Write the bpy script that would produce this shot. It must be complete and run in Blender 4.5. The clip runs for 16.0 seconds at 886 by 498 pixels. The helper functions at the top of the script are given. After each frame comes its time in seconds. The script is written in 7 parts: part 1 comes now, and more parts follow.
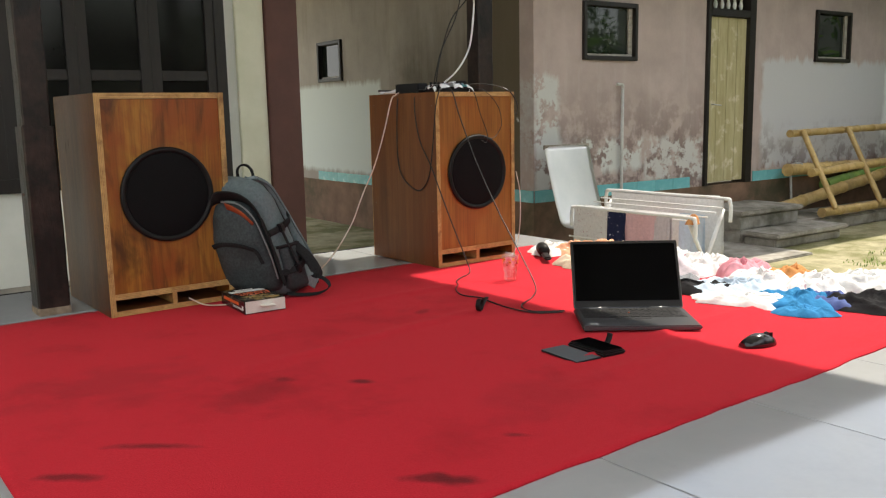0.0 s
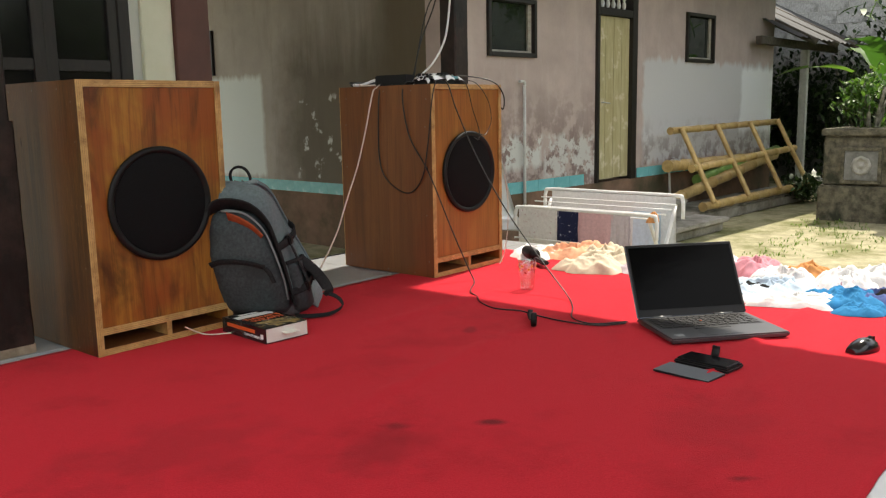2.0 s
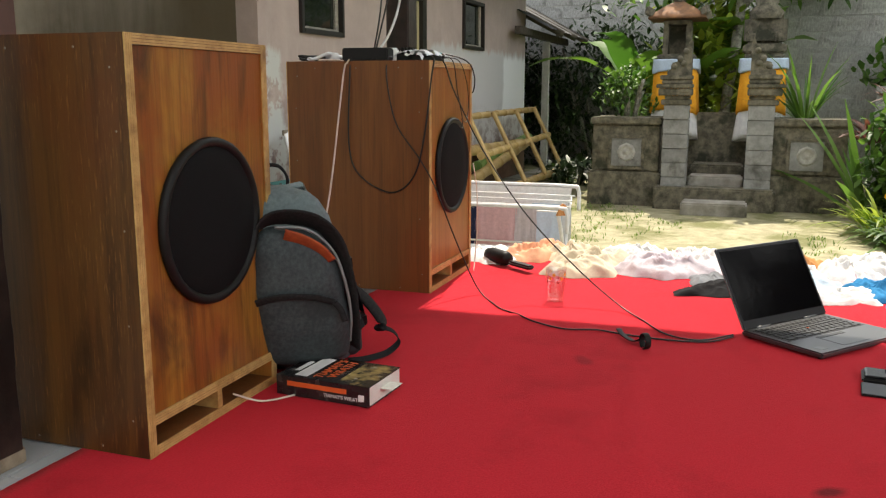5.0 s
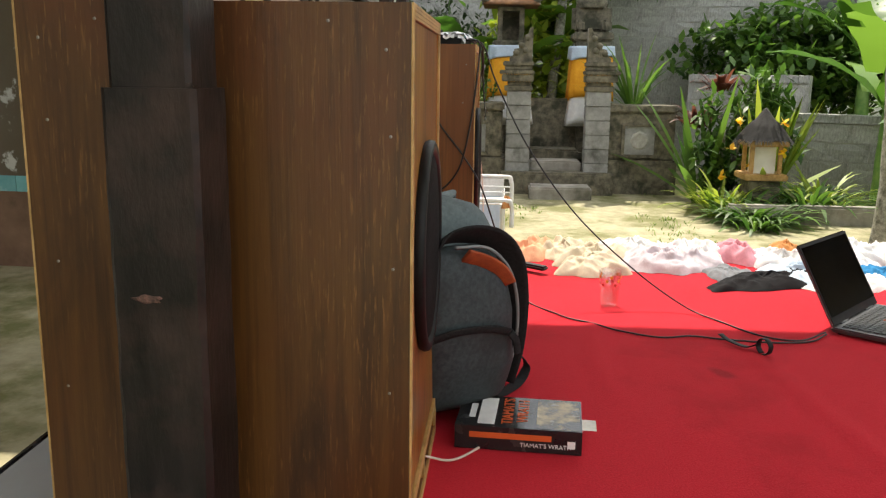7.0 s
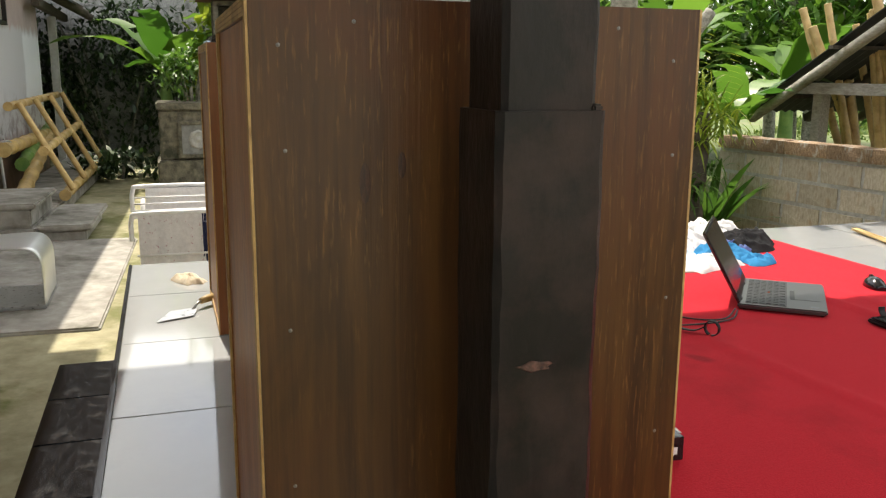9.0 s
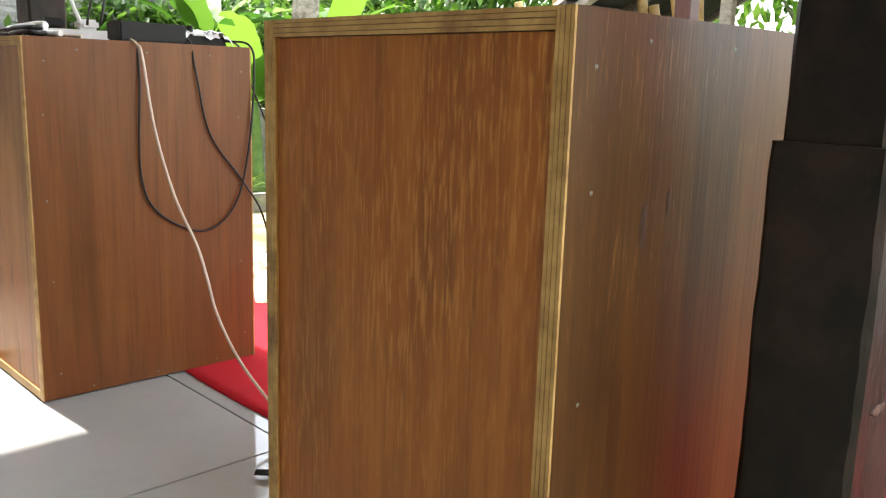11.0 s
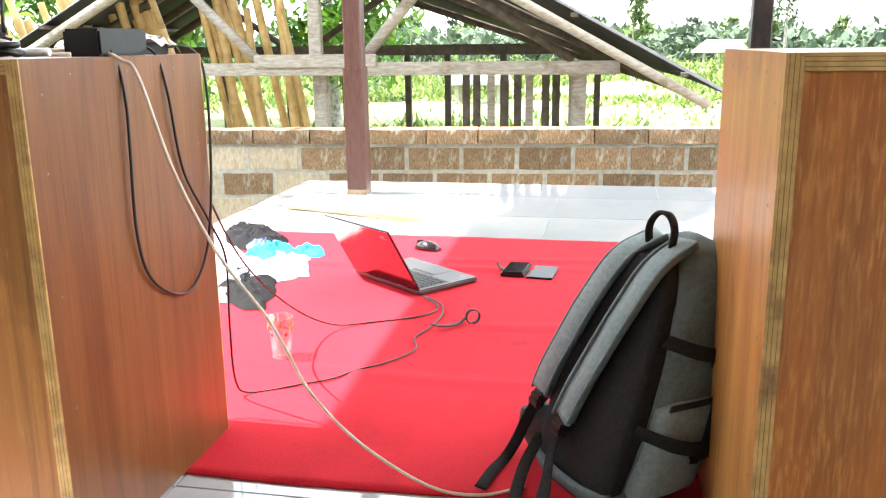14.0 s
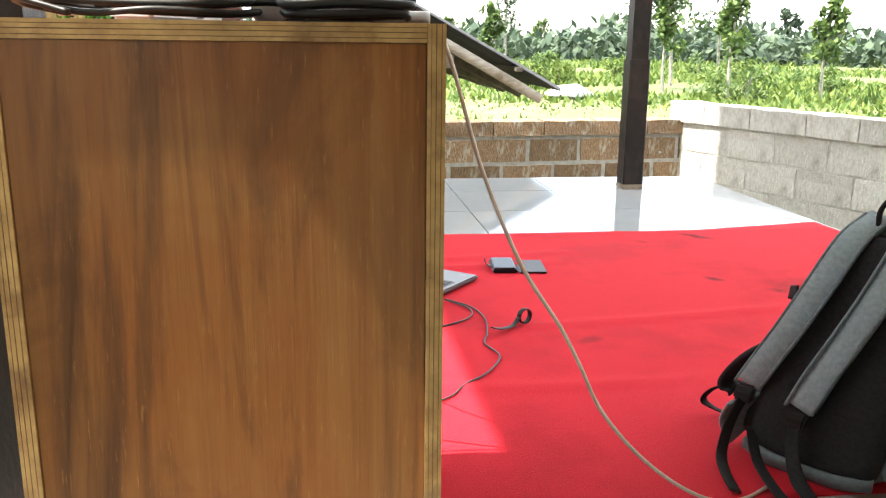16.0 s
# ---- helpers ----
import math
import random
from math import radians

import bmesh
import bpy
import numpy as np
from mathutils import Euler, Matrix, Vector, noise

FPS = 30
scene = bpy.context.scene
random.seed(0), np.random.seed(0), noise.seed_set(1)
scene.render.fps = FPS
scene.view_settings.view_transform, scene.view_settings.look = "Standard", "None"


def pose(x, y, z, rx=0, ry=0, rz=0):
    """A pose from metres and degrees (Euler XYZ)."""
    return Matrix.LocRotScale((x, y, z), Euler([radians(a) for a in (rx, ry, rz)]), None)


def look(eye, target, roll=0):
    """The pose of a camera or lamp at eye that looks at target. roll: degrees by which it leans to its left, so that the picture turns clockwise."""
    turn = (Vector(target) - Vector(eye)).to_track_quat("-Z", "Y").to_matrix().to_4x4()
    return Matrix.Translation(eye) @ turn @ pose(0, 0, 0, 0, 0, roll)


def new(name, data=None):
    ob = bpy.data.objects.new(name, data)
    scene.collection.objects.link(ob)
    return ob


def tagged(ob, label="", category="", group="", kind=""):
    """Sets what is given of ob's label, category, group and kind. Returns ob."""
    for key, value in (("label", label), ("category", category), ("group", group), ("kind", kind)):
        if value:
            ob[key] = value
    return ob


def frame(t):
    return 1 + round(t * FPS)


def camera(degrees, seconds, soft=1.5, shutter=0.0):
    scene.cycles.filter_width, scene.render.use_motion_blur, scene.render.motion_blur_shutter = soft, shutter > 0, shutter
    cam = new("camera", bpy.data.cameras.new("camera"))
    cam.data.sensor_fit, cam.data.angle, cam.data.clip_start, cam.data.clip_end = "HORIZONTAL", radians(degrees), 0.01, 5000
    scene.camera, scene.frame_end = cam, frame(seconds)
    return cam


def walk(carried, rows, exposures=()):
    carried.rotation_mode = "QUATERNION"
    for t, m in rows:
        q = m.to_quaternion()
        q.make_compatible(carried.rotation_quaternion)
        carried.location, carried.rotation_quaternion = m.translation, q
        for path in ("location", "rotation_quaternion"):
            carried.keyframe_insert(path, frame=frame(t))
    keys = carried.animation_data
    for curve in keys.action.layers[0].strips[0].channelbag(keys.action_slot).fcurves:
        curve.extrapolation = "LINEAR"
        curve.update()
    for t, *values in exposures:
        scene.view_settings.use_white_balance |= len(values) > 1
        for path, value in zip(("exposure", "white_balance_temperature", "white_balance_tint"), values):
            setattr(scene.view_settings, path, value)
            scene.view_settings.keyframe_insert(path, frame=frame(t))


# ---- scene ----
cam = camera(55.0, 16.0, soft=1.25)
PATH = [
    (0, (0.509, 0.089, 0.673), (1.714, 1.654, 0.357), -1.2),
    (0.5, (0.372, 0.256, 0.669), (1.719, 1.7, 0.355), -0.9),
    (1, (0.253, 0.432, 0.686), (1.67, 1.807, 0.366), -0.9),
    (1.5, (0.275, 0.638, 0.678), (1.722, 1.981, 0.361), -1.7),
    (2, (0.227, 0.821, 0.666), (1.727, 2.103, 0.341), -1.1),
    (2.5, (0.099, 1.011, 0.672), (1.729, 2.12, 0.338), -0.9),
    (3, (0.07, 1.219, 0.665), (1.755, 2.241, 0.325), -1.1),
    (3.5, (0.123, 1.426, 0.669), (1.864, 2.349, 0.325), -0.5),
    (4, (0.088, 1.634, 0.667), (1.907, 2.387, 0.312), 0.1),
    (4.5, (0.064, 1.844, 0.664), (1.909, 2.526, 0.305), 0.6),
    (5, (0.139, 2.054, 0.665), (1.995, 2.703, 0.3), 0.1),
    (5.2, (0.157, 2.132, 0.667), (2.015, 2.776, 0.298), 0.1),
    (7.3, (0.262, 3.045, 0.676), (2.22, 3.074, 0.27), -0.0),
    (7.5, (0.241, 3.116, 0.689), (2.198, 3.086, 0.279), -0.7),
    (8, (0.3, 3.26, 0.69), (2.257, 3.117, 0.3), -1.4),
    (8.5, (0.412, 3.42, 0.692), (2.349, 3.116, 0.301), -1.2),
    (9, (0.473, 3.636, 0.687), (2.334, 3.025, 0.285), 0.4),
    (9.5, (0.55, 3.788, 0.7), (2.329, 2.972, 0.289), 1.0),
    (9.7, (0.6, 3.819, 0.674), (2.367, 2.951, 0.317), 1.9),
    (11.8, (1.162, 4.289, 0.729), (2.258, 2.69, 0.236), 1.6),
    (12.2, (1.313, 4.372, 0.742), (2.288, 2.7, 0.239), 1.6),
    (12.5, (1.413, 4.448, 0.751), (2.286, 2.714, 0.269), 1.0),
    (12.6, (1.451, 4.462, 0.754), (2.284, 2.71, 0.268), 0.8),
    (13, (1.595, 4.47, 0.741), (2.327, 2.675, 0.251), 0.0),
    (13.5, (1.771, 4.455, 0.774), (2.323, 2.597, 0.28), -0.5),
    (14, (1.974, 4.527, 0.776), (2.348, 2.62, 0.305), -0.7),
    (14.5, (2.17, 4.533, 0.751), (2.431, 2.609, 0.271), -0.0),
    (15, (2.393, 4.455, 0.766), (2.504, 2.514, 0.3), -0.3),
    (15.5, (2.636, 4.42, 0.743), (2.537, 2.479, 0.271), 0.4),
    (16, (2.853, 4.396, 0.747), (2.588, 2.473, 0.267), 0.7),
]
walk(cam, [(t, look(eye, target, roll)) for t, eye, target, roll in PATH],
     [(0, 1.08, 7000, 10), (3, 1.12, 7000, 10), (5.2, 1.18, 7050, 10), (7.3, 1.2, 7050, 10), (9.7, 1.18, 7000, 10), (11.8, 2.95, 6600, 10), (12.3, 2.7, 6700, 10), (12.6, 2.5, 6700, 10), (13, 2.85, 6600, 10), (13.4, 3.1, 6500, 10), (14.5, 2.95, 6600, 10), (15.5, 2.15, 6700, 10), (16, 2.45, 6700, 10)])

# ---- light ----
SUN_EL, SUN_AZ = radians(60), radians(4)
world = bpy.data.worlds.new("world")
scene.world = world
world.use_nodes = True
wn, wl = world.node_tree.nodes, world.node_tree.links
sky = wn.new("ShaderNodeTexSky")
sky.sky_type = 'NISHITA'
sky.sun_disc = False
sky.sun_elevation = SUN_EL
sky.sun_rotation = radians(86)
sky.dust_density = 1.2
sky.air_density = 1.0
# broken white cloud over the blue
tcw, cloud, cramp, cmix = wn.new("ShaderNodeTexCoord"), wn.new("ShaderNodeTexNoise"), wn.new("ShaderNodeMapRange"), wn.new("ShaderNodeMix")
cloud.inputs["Scale"].default_value, cloud.inputs["Detail"].default_value = 2.4, 9.0
wl.new(tcw.outputs["Generated"], cloud.inputs[0])
wl.new(cloud.outputs[0], cramp.inputs[0])
cramp.inputs[1].default_value, cramp.inputs[2].default_value = 0.36, 0.60
cramp.inputs[3].default_value, cramp.inputs[4].default_value = 0.22, 1.0
cmix.data_type = 'RGBA'
wl.new(cramp.outputs[0], cmix.inputs[0])
wl.new(sky.outputs[0], cmix.inputs[6])
cmix.inputs[7].default_value = (6.0, 6.2, 6.4, 1.0)
wl.new(cmix.outputs[2], wn["Background"].inputs[0])
wn["Background"].inputs[1].default_value = 0.15
sun = new("sun", bpy.data.lights.new("sun", 'SUN'))
sun.data.energy = 3.1
sun.data.angle = radians(0.6)
sun.data.color = (1.0, 0.95, 0.86)
sun.matrix_world = look((8 * math.cos(SUN_AZ) * math.cos(SUN_EL), 8 * math.sin(SUN_AZ) * math.cos(SUN_EL), 8 * math.sin(SUN_EL)), (0, 0, 0))


# ---- materials ----
def rgb(c):
    return (c[0], c[1], c[2], 1.0)


def surface(name, c1, c2, scale=8.0, rough=0.6, metal=0.0, stretch=(1, 1, 1), bump=0.15, stain=None, stain_scale=1.5,
            stain_at=(0.5, 0.68), detail=6.0, spec=0.5, rnd=0.0, rough_var=0.1, bump_dist=0.01, stain_stretch=None, distort=0.0):
    """A noise-grained surface at real size, with a second, larger layer of stains."""
    m = bpy.data.materials.new(name)
    m.use_nodes = True
    n, l = m.node_tree.nodes, m.node_tree.links
    b = n["Principled BSDF"]
    tc, mp, no = n.new("ShaderNodeTexCoord"), n.new("ShaderNodeMapping"), n.new("ShaderNodeTexNoise")
    mp.inputs["Scale"].default_value = stretch
    no.inputs["Scale"].default_value = scale
    no.inputs["Detail"].default_value = detail
    no.inputs["Roughness"].default_value = 0.62
    no.inputs["Distortion"].default_value = distort
    l.new(tc.outputs["Object"], mp.inputs[0])
    l.new(mp.outputs[0], no.inputs[0])
    ramp = n.new("ShaderNodeValToRGB")
    ramp.color_ramp.elements[0].position, ramp.color_ramp.elements[1].position = 0.32, 0.68
    ramp.color_ramp.elements[0].color, ramp.color_ramp.elements[1].color = rgb(c1), rgb(c2)
    l.new(no.outputs[0], ramp.inputs[0])
    out = ramp.outputs[0]
    if stain:
        n2, r2, mx = n.new("ShaderNodeTexNoise"), n.new("ShaderNodeValToRGB"), n.new("ShaderNodeMix")
        n2.inputs["Scale"].default_value = stain_scale
        n2.inputs["Detail"].default_value = 8.0
        n2.inputs["Roughness"].default_value = 0.65
        if stain_stretch:
            m2 = n.new("ShaderNodeMapping")
            m2.inputs["Scale"].default_value = stain_stretch
            l.new(tc.outputs["Object"], m2.inputs[0])
            l.new(m2.outputs[0], n2.inputs[0])
        else:
            l.new(tc.outputs["Object"], n2.inputs[0])
        r2.color_ramp.elements[0].position, r2.color_ramp.elements[1].position = stain_at
        r2.color_ramp.elements[0].color, r2.color_ramp.elements[1].color = (0, 0, 0, 1), (1, 1, 1, 1)
        l.new(n2.outputs[0], r2.inputs[0])
        mx.data_type = 'RGBA'
        l.new(r2.outputs[0], mx.inputs[0])
        l.new(out, mx.inputs[6])
        mx.inputs[7].default_value = rgb(stain)
        out = mx.outputs[2]
    if rnd:
        oi, hs, mr = n.new("ShaderNodeObjectInfo"), n.new("ShaderNodeHueSaturation"), n.new("ShaderNodeMapRange")
        mr.inputs[3].default_value, mr.inputs[4].default_value = 1 - rnd, 1 + rnd
        l.new(oi.outputs["Random"], mr.inputs[0])
        l.new(mr.outputs[0], hs.inputs["Value"])
        l.new(out, hs.inputs["Color"])
        out = hs.outputs[0]
    l.new(out, b.inputs["Base Color"])
    b.inputs["Metallic"].default_value = metal
    b.inputs["Specular IOR Level"].default_value = spec
    rr = n.new("ShaderNodeMapRange")
    rr.inputs[3].default_value, rr.inputs[4].default_value = max(0.02, rough - rough_var), min(1.0, rough + rough_var)
    l.new(no.outputs[0], rr.inputs[0])
    l.new(rr.outputs[0], b.inputs["Roughness"])
    if bump:
        bp = n.new("ShaderNodeBump")
        bp.inputs["Strength"].default_value = bump
        bp.inputs["Distance"].default_value = bump_dist
        l.new(no.outputs[0], bp.inputs["Height"])
        l.new(bp.outputs[0], b.inputs["Normal"])
    return m


def leafy(name, c1, c2, rough=0.5, trans=0.35):
    """Leaves: colour varies leaf by leaf, some light passes through."""
    m = bpy.data.materials.new(name)
    m.use_nodes = True
    n, l = m.node_tree.nodes, m.node_tree.links
    b = n["Principled BSDF"]
    g, ramp = n.new("ShaderNodeNewGeometry"), n.new("ShaderNodeValToRGB")
    ramp.color_ramp.elements[0].color, ramp.color_ramp.elements[1].color = rgb(c1), rgb(c2)
    oi, ad, fr_ = n.new("ShaderNodeObjectInfo"), n.new("ShaderNodeMath"), n.new("ShaderNodeMath")
    fr_.operation = 'FRACT'
    l.new(g.outputs["Random Per Island"], ad.inputs[0])
    l.new(oi.outputs["Random"], ad.inputs[1])
    l.new(ad.outputs[0], fr_.inputs[0])
    l.new(fr_.outputs[0], ramp.inputs[0])
    l.new(ramp.outputs[0], b.inputs["Base Color"])
    b.inputs["Roughness"].default_value = rough
    t, mix, brt = n.new("ShaderNodeBsdfTranslucent"), n.new("ShaderNodeMixShader"), n.new("ShaderNodeHueSaturation")
    brt.inputs["Value"].default_value = 1.6
    l.new(ramp.outputs[0], brt.inputs["Color"])
    l.new(brt.outputs[0], t.inputs[0])
    mix.inputs[0].default_value = trans
    l.new(b.outputs[0], mix.inputs[1])
    l.new(t.outputs[0], mix.inputs[2])
    l.new(mix.outputs[0], n["Material Output"].inputs[0])
    return m


def plain(name, c, rough=0.5, metal=0.0, spec=0.5):
    return surface(name, [v * 0.88 for v in c], [min(1, v * 1.1) for v in c], 30, rough, metal, bump=0.04, spec=spec)


M = {}
def wood(name, pale, mid, red, dark, fleck=None, fleck_at=(0.60, 0.70), gloss=0.32, coat=0.06, figure=1.0, grain=0.5):
    """Varnished veneer: fine grain and streaks that run upright, broad drifts of colour, dark figure, short pale flecks."""
    m = bpy.data.materials.new(name)
    m.use_nodes = True
    n, l = m.node_tree.nodes, m.node_tree.links
    b = n["Principled BSDF"]
    tc, oi, sh = n.new("ShaderNodeTexCoord"), n.new("ShaderNodeObjectInfo"), n.new("ShaderNodeVectorMath")
    sc = n.new("ShaderNodeMath")
    sc.operation = 'MULTIPLY'
    sc.inputs[1].default_value = 9.0
    l.new(oi.outputs["Random"], sc.inputs[0])
    l.new(tc.outputs["Object"], sh.inputs[0])
    l.new(sc.outputs[0], sh.inputs[1])

    def nz(scale, stretch, detail=6, distort=0.0, rough=0.6):
        mp, t = n.new("ShaderNodeMapping"), n.new("ShaderNodeTexNoise")
        mp.inputs["Scale"].default_value = stretch
        t.inputs["Scale"].default_value, t.inputs["Detail"].default_value = scale, detail
        t.inputs["Distortion"].default_value, t.inputs["Roughness"].default_value = distort, rough
        l.new(sh.outputs[0], mp.inputs[0])
        l.new(mp.outputs[0], t.inputs[0])
        return t.outputs[0]

    def span(v, a, c, top=1.0):
        r = n.new("ShaderNodeMapRange")
        r.inputs[1].default_value, r.inputs[2].default_value, r.inputs[4].default_value = a, c, top
        l.new(v, r.inputs[0])
        return r.outputs[0]

    def mixc(f, a, c):
        t = n.new("ShaderNodeMix")
        t.data_type = 'RGBA'
        l.new(f, t.inputs[0])
        for k, v in ((6, a), (7, c)):
            if isinstance(v, tuple):
                t.inputs[k].default_value = rgb(v)
            else:
                l.new(v, t.inputs[k])
        return t.outputs[2]
    streak = nz(26, (1, 1, 0.055), 8, 0.5)
    fine = nz(150, (1, 1, 0.03), 4, 0.0)
    col = mixc(span(streak, 0.41, 0.60), mid, pale)
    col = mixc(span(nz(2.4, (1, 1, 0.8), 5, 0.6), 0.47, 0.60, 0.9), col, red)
    col = mixc(span(nz(9, (1, 1, 0.10), 7, 1.6), 0.52, 0.68, 0.9 * figure), col, dark)
    col = mixc(span(fine, 0.50, 0.78, grain), col, dark)
    col = mixc(span(nz(5.0, (1, 1, 0.45), 7, 0.8), 0.57, 0.72, 0.8 * figure), col, dark)
    if fleck:
        cl = n.new("ShaderNodeMath")
        cl.operation = 'MULTIPLY'
        l.new(span(nz(230, (1, 1, 0.10), 4), *fleck_at), cl.inputs[0])
        l.new(span(nz(3.2, (1, 1, 0.6), 4), 0.40, 0.60, 0.9), cl.inputs[1])
        col = mixc(cl.outputs[0], col, fleck)
    l.new(col, b.inputs["Base Color"])
    rr = n.new("ShaderNodeMapRange")
    rr.inputs[3].default_value, rr.inputs[4].default_value = gloss - 0.06, gloss + 0.16
    l.new(nz(6, (1, 1, 0.5), 6), rr.inputs[0])
    l.new(rr.outputs[0], b.inputs["Roughness"])
    b.inputs["Specular IOR Level"].default_value = 0.35
    b.inputs["Coat Weight"].default_value, b.inputs["Coat Roughness"].default_value = coat, gloss
    bp = n.new("ShaderNodeBump")
    bp.inputs["Strength"].default_value, bp.inputs["Distance"].default_value = 0.22, 0.002
    l.new(fine, bp.inputs["Height"])
    l.new(bp.outputs[0], b.inputs["Normal"])
    return m


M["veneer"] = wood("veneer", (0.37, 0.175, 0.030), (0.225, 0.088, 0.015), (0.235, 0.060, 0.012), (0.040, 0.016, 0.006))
# Near cabinet's right panel: bounced sunlight is put into this paler veneer.
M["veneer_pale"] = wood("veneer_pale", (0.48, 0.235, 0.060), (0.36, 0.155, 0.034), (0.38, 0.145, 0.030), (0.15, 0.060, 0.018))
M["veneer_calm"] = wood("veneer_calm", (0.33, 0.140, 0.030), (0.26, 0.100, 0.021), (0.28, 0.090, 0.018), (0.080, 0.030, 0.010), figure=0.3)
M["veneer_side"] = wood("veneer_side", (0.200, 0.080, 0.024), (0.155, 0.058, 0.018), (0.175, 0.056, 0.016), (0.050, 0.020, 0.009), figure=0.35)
# Near cabinet's left panel: darker piece, that side's shade put into its colour.
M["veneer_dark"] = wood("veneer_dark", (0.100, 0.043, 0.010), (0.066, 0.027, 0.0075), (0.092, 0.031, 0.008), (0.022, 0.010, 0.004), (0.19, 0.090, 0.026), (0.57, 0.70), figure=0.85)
M["veneer_back"] = wood("veneer_back", (0.40, 0.140, 0.032), (0.29, 0.092, 0.021), (0.36, 0.108, 0.022), (0.115, 0.042, 0.013), (0.50, 0.215, 0.058), (0.49, 0.64), 0.36, figure=0.45)
M["veneer_worn"] = wood("veneer_worn", (0.35, 0.152, 0.044), (0.28, 0.110, 0.029), (0.31, 0.108, 0.025), (0.110, 0.042, 0.014), (0.46, 0.22, 0.065), (0.60, 0.74), 0.34, figure=1.1, grain=0.3)
M["knot"] = surface("knot", (0.020, 0.009, 0.005), (0.075, 0.028, 0.014), 90, 0.5, bump=0.1)
M["screw"] = surface("screw", (0.10, 0.09, 0.08), (0.34, 0.33, 0.31), 200, 0.45, metal=0.8, bump=0.0)
M["ply_light"] = surface("ply_light", (0.34, 0.19, 0.06), (0.58, 0.37, 0.14), 34, 0.5, bump=0.12, stain=(0.17, 0.080, 0.028), stain_scale=9, stain_at=(0.54, 0.72))
M["ply_dark"] = surface("ply_dark", (0.10, 0.048, 0.018), (0.22, 0.11, 0.04), 40, 0.6, bump=0.05)
M["grille"] = surface("grille", (0.004, 0.004, 0.004), (0.010, 0.010, 0.011), 400, 0.9, bump=0.3, bump_dist=0.002, spec=0.12)
M["rubber"] = surface("rubber", (0.006, 0.006, 0.006), (0.010, 0.010, 0.010), 60, 0.5, bump=0.05, spec=0.2)
# Dark colour that paints the shade inside hollows.
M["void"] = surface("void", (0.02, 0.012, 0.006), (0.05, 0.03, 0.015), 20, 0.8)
M["carpet"] = surface("carpet", (0.45, 0.013, 0.025), (0.58, 0.024, 0.040), 260, 0.95, bump=0.45, bump_dist=0.003, spec=0.1,
                      stain=(0.27, 0.008, 0.014), stain_scale=2.3, stain_at=(0.54, 0.85))
felt = M["carpet"].node_tree.nodes["Principled BSDF"].inputs
felt["Sheen Weight"].default_value, felt["Sheen Roughness"].default_value, felt["Sheen Tint"].default_value = 0.04, 0.4, (1.0, 0.62, 0.52, 1.0)


def spots(mat, marks, colour):
    """Dark smudges with ragged edges at given places: x, y, half length, half width, turn, strength."""
    n, l = mat.node_tree.nodes, mat.node_tree.links
    b = n["Principled BSDF"]
    src = b.inputs["Base Color"].links[0].from_socket
    tc, no = n.new("ShaderNodeTexCoord"), n.new("ShaderNodeTexNoise")
    no.inputs["Scale"].default_value, no.inputs["Detail"].default_value = 11.0, 8.0
    l.new(tc.outputs["Object"], no.inputs[0])
    for x, y, a, w, turn, amount in marks:
        mp, ln, ad, mr, mx = (n.new("ShaderNode" + k) for k in ("Mapping", "VectorMath", "Math", "MapRange", "Mix"))
        mp.vector_type = 'TEXTURE'
        mp.inputs["Location"].default_value, mp.inputs["Rotation"].default_value, mp.inputs["Scale"].default_value = (x, y, 0), (0, 0, radians(turn)), (a, w, 1)
        l.new(tc.outputs["Object"], mp.inputs[0])
        ln.operation = 'LENGTH'
        l.new(mp.outputs[0], ln.inputs[0])
        ad.operation = 'MULTIPLY_ADD'
        ad.inputs[1].default_value = 2.6
        l.new(no.outputs[0], ad.inputs[0])
        l.new(ln.outputs["Value"], ad.inputs[2])
        mr.inputs[1].default_value, mr.inputs[2].default_value, mr.inputs[3].default_value, mr.inputs[4].default_value = 1.7, 2.5, amount, 0.0
        l.new(ad.outputs[0], mr.inputs[0])
        mx.data_type = 'RGBA'
        l.new(mr.outputs[0], mx.inputs[0])
        l.new(src, mx.inputs[6])
        mx.inputs[7].default_value = rgb(colour)
        src = mx.outputs[2]
    l.new(src, b.inputs["Base Color"])


spots(M["carpet"], [(1.37, 1.97, .14, .10, 30, .35), (1.617, 1.878, .045, .018, -50, .9), (1.05, 1.80, .10, .016, -40, .75), (1.40, 1.30, .05, .02, -40, .8),
                    (1.442, 1.246, .045, .024, -45, .9), (.88, 1.75, .06, .02, -40, .8), (1.67, 1.352, .035, .014, -45, .7), (1.475, 2.022, .05, .02, -50, .6),
                    (1.9, 1.5, .2, .12, 20, .22), (1.1, 2.3, .25, .15, 0, .25), (2.2, 2.4, .04, .02, 30, .5)], (0.13, 0.012, 0.016))
M["tile"] = surface("tile", (0.35, 0.365, 0.375), (0.41, 0.42, 0.427), 1.6, 0.06, bump=0.0, spec=1.0, stain=(0.30, 0.32, 0.335), stain_scale=3,
                    stain_at=(0.5, 0.85), rough_var=0.05, rnd=0.03)
M["grout"] = surface("grout", (0.22, 0.21, 0.19), (0.36, 0.35, 0.32), 30, 0.9)
M["tile_black"] = surface("tile_black", (0.004, 0.005, 0.006), (0.020, 0.021, 0.024), 14, 0.12, stretch=(1, 4, 1), bump=0.0,
                          stain=(0.075, 0.076, 0.078), stain_scale=8, stain_at=(0.56, 0.75), rough_var=0.1)
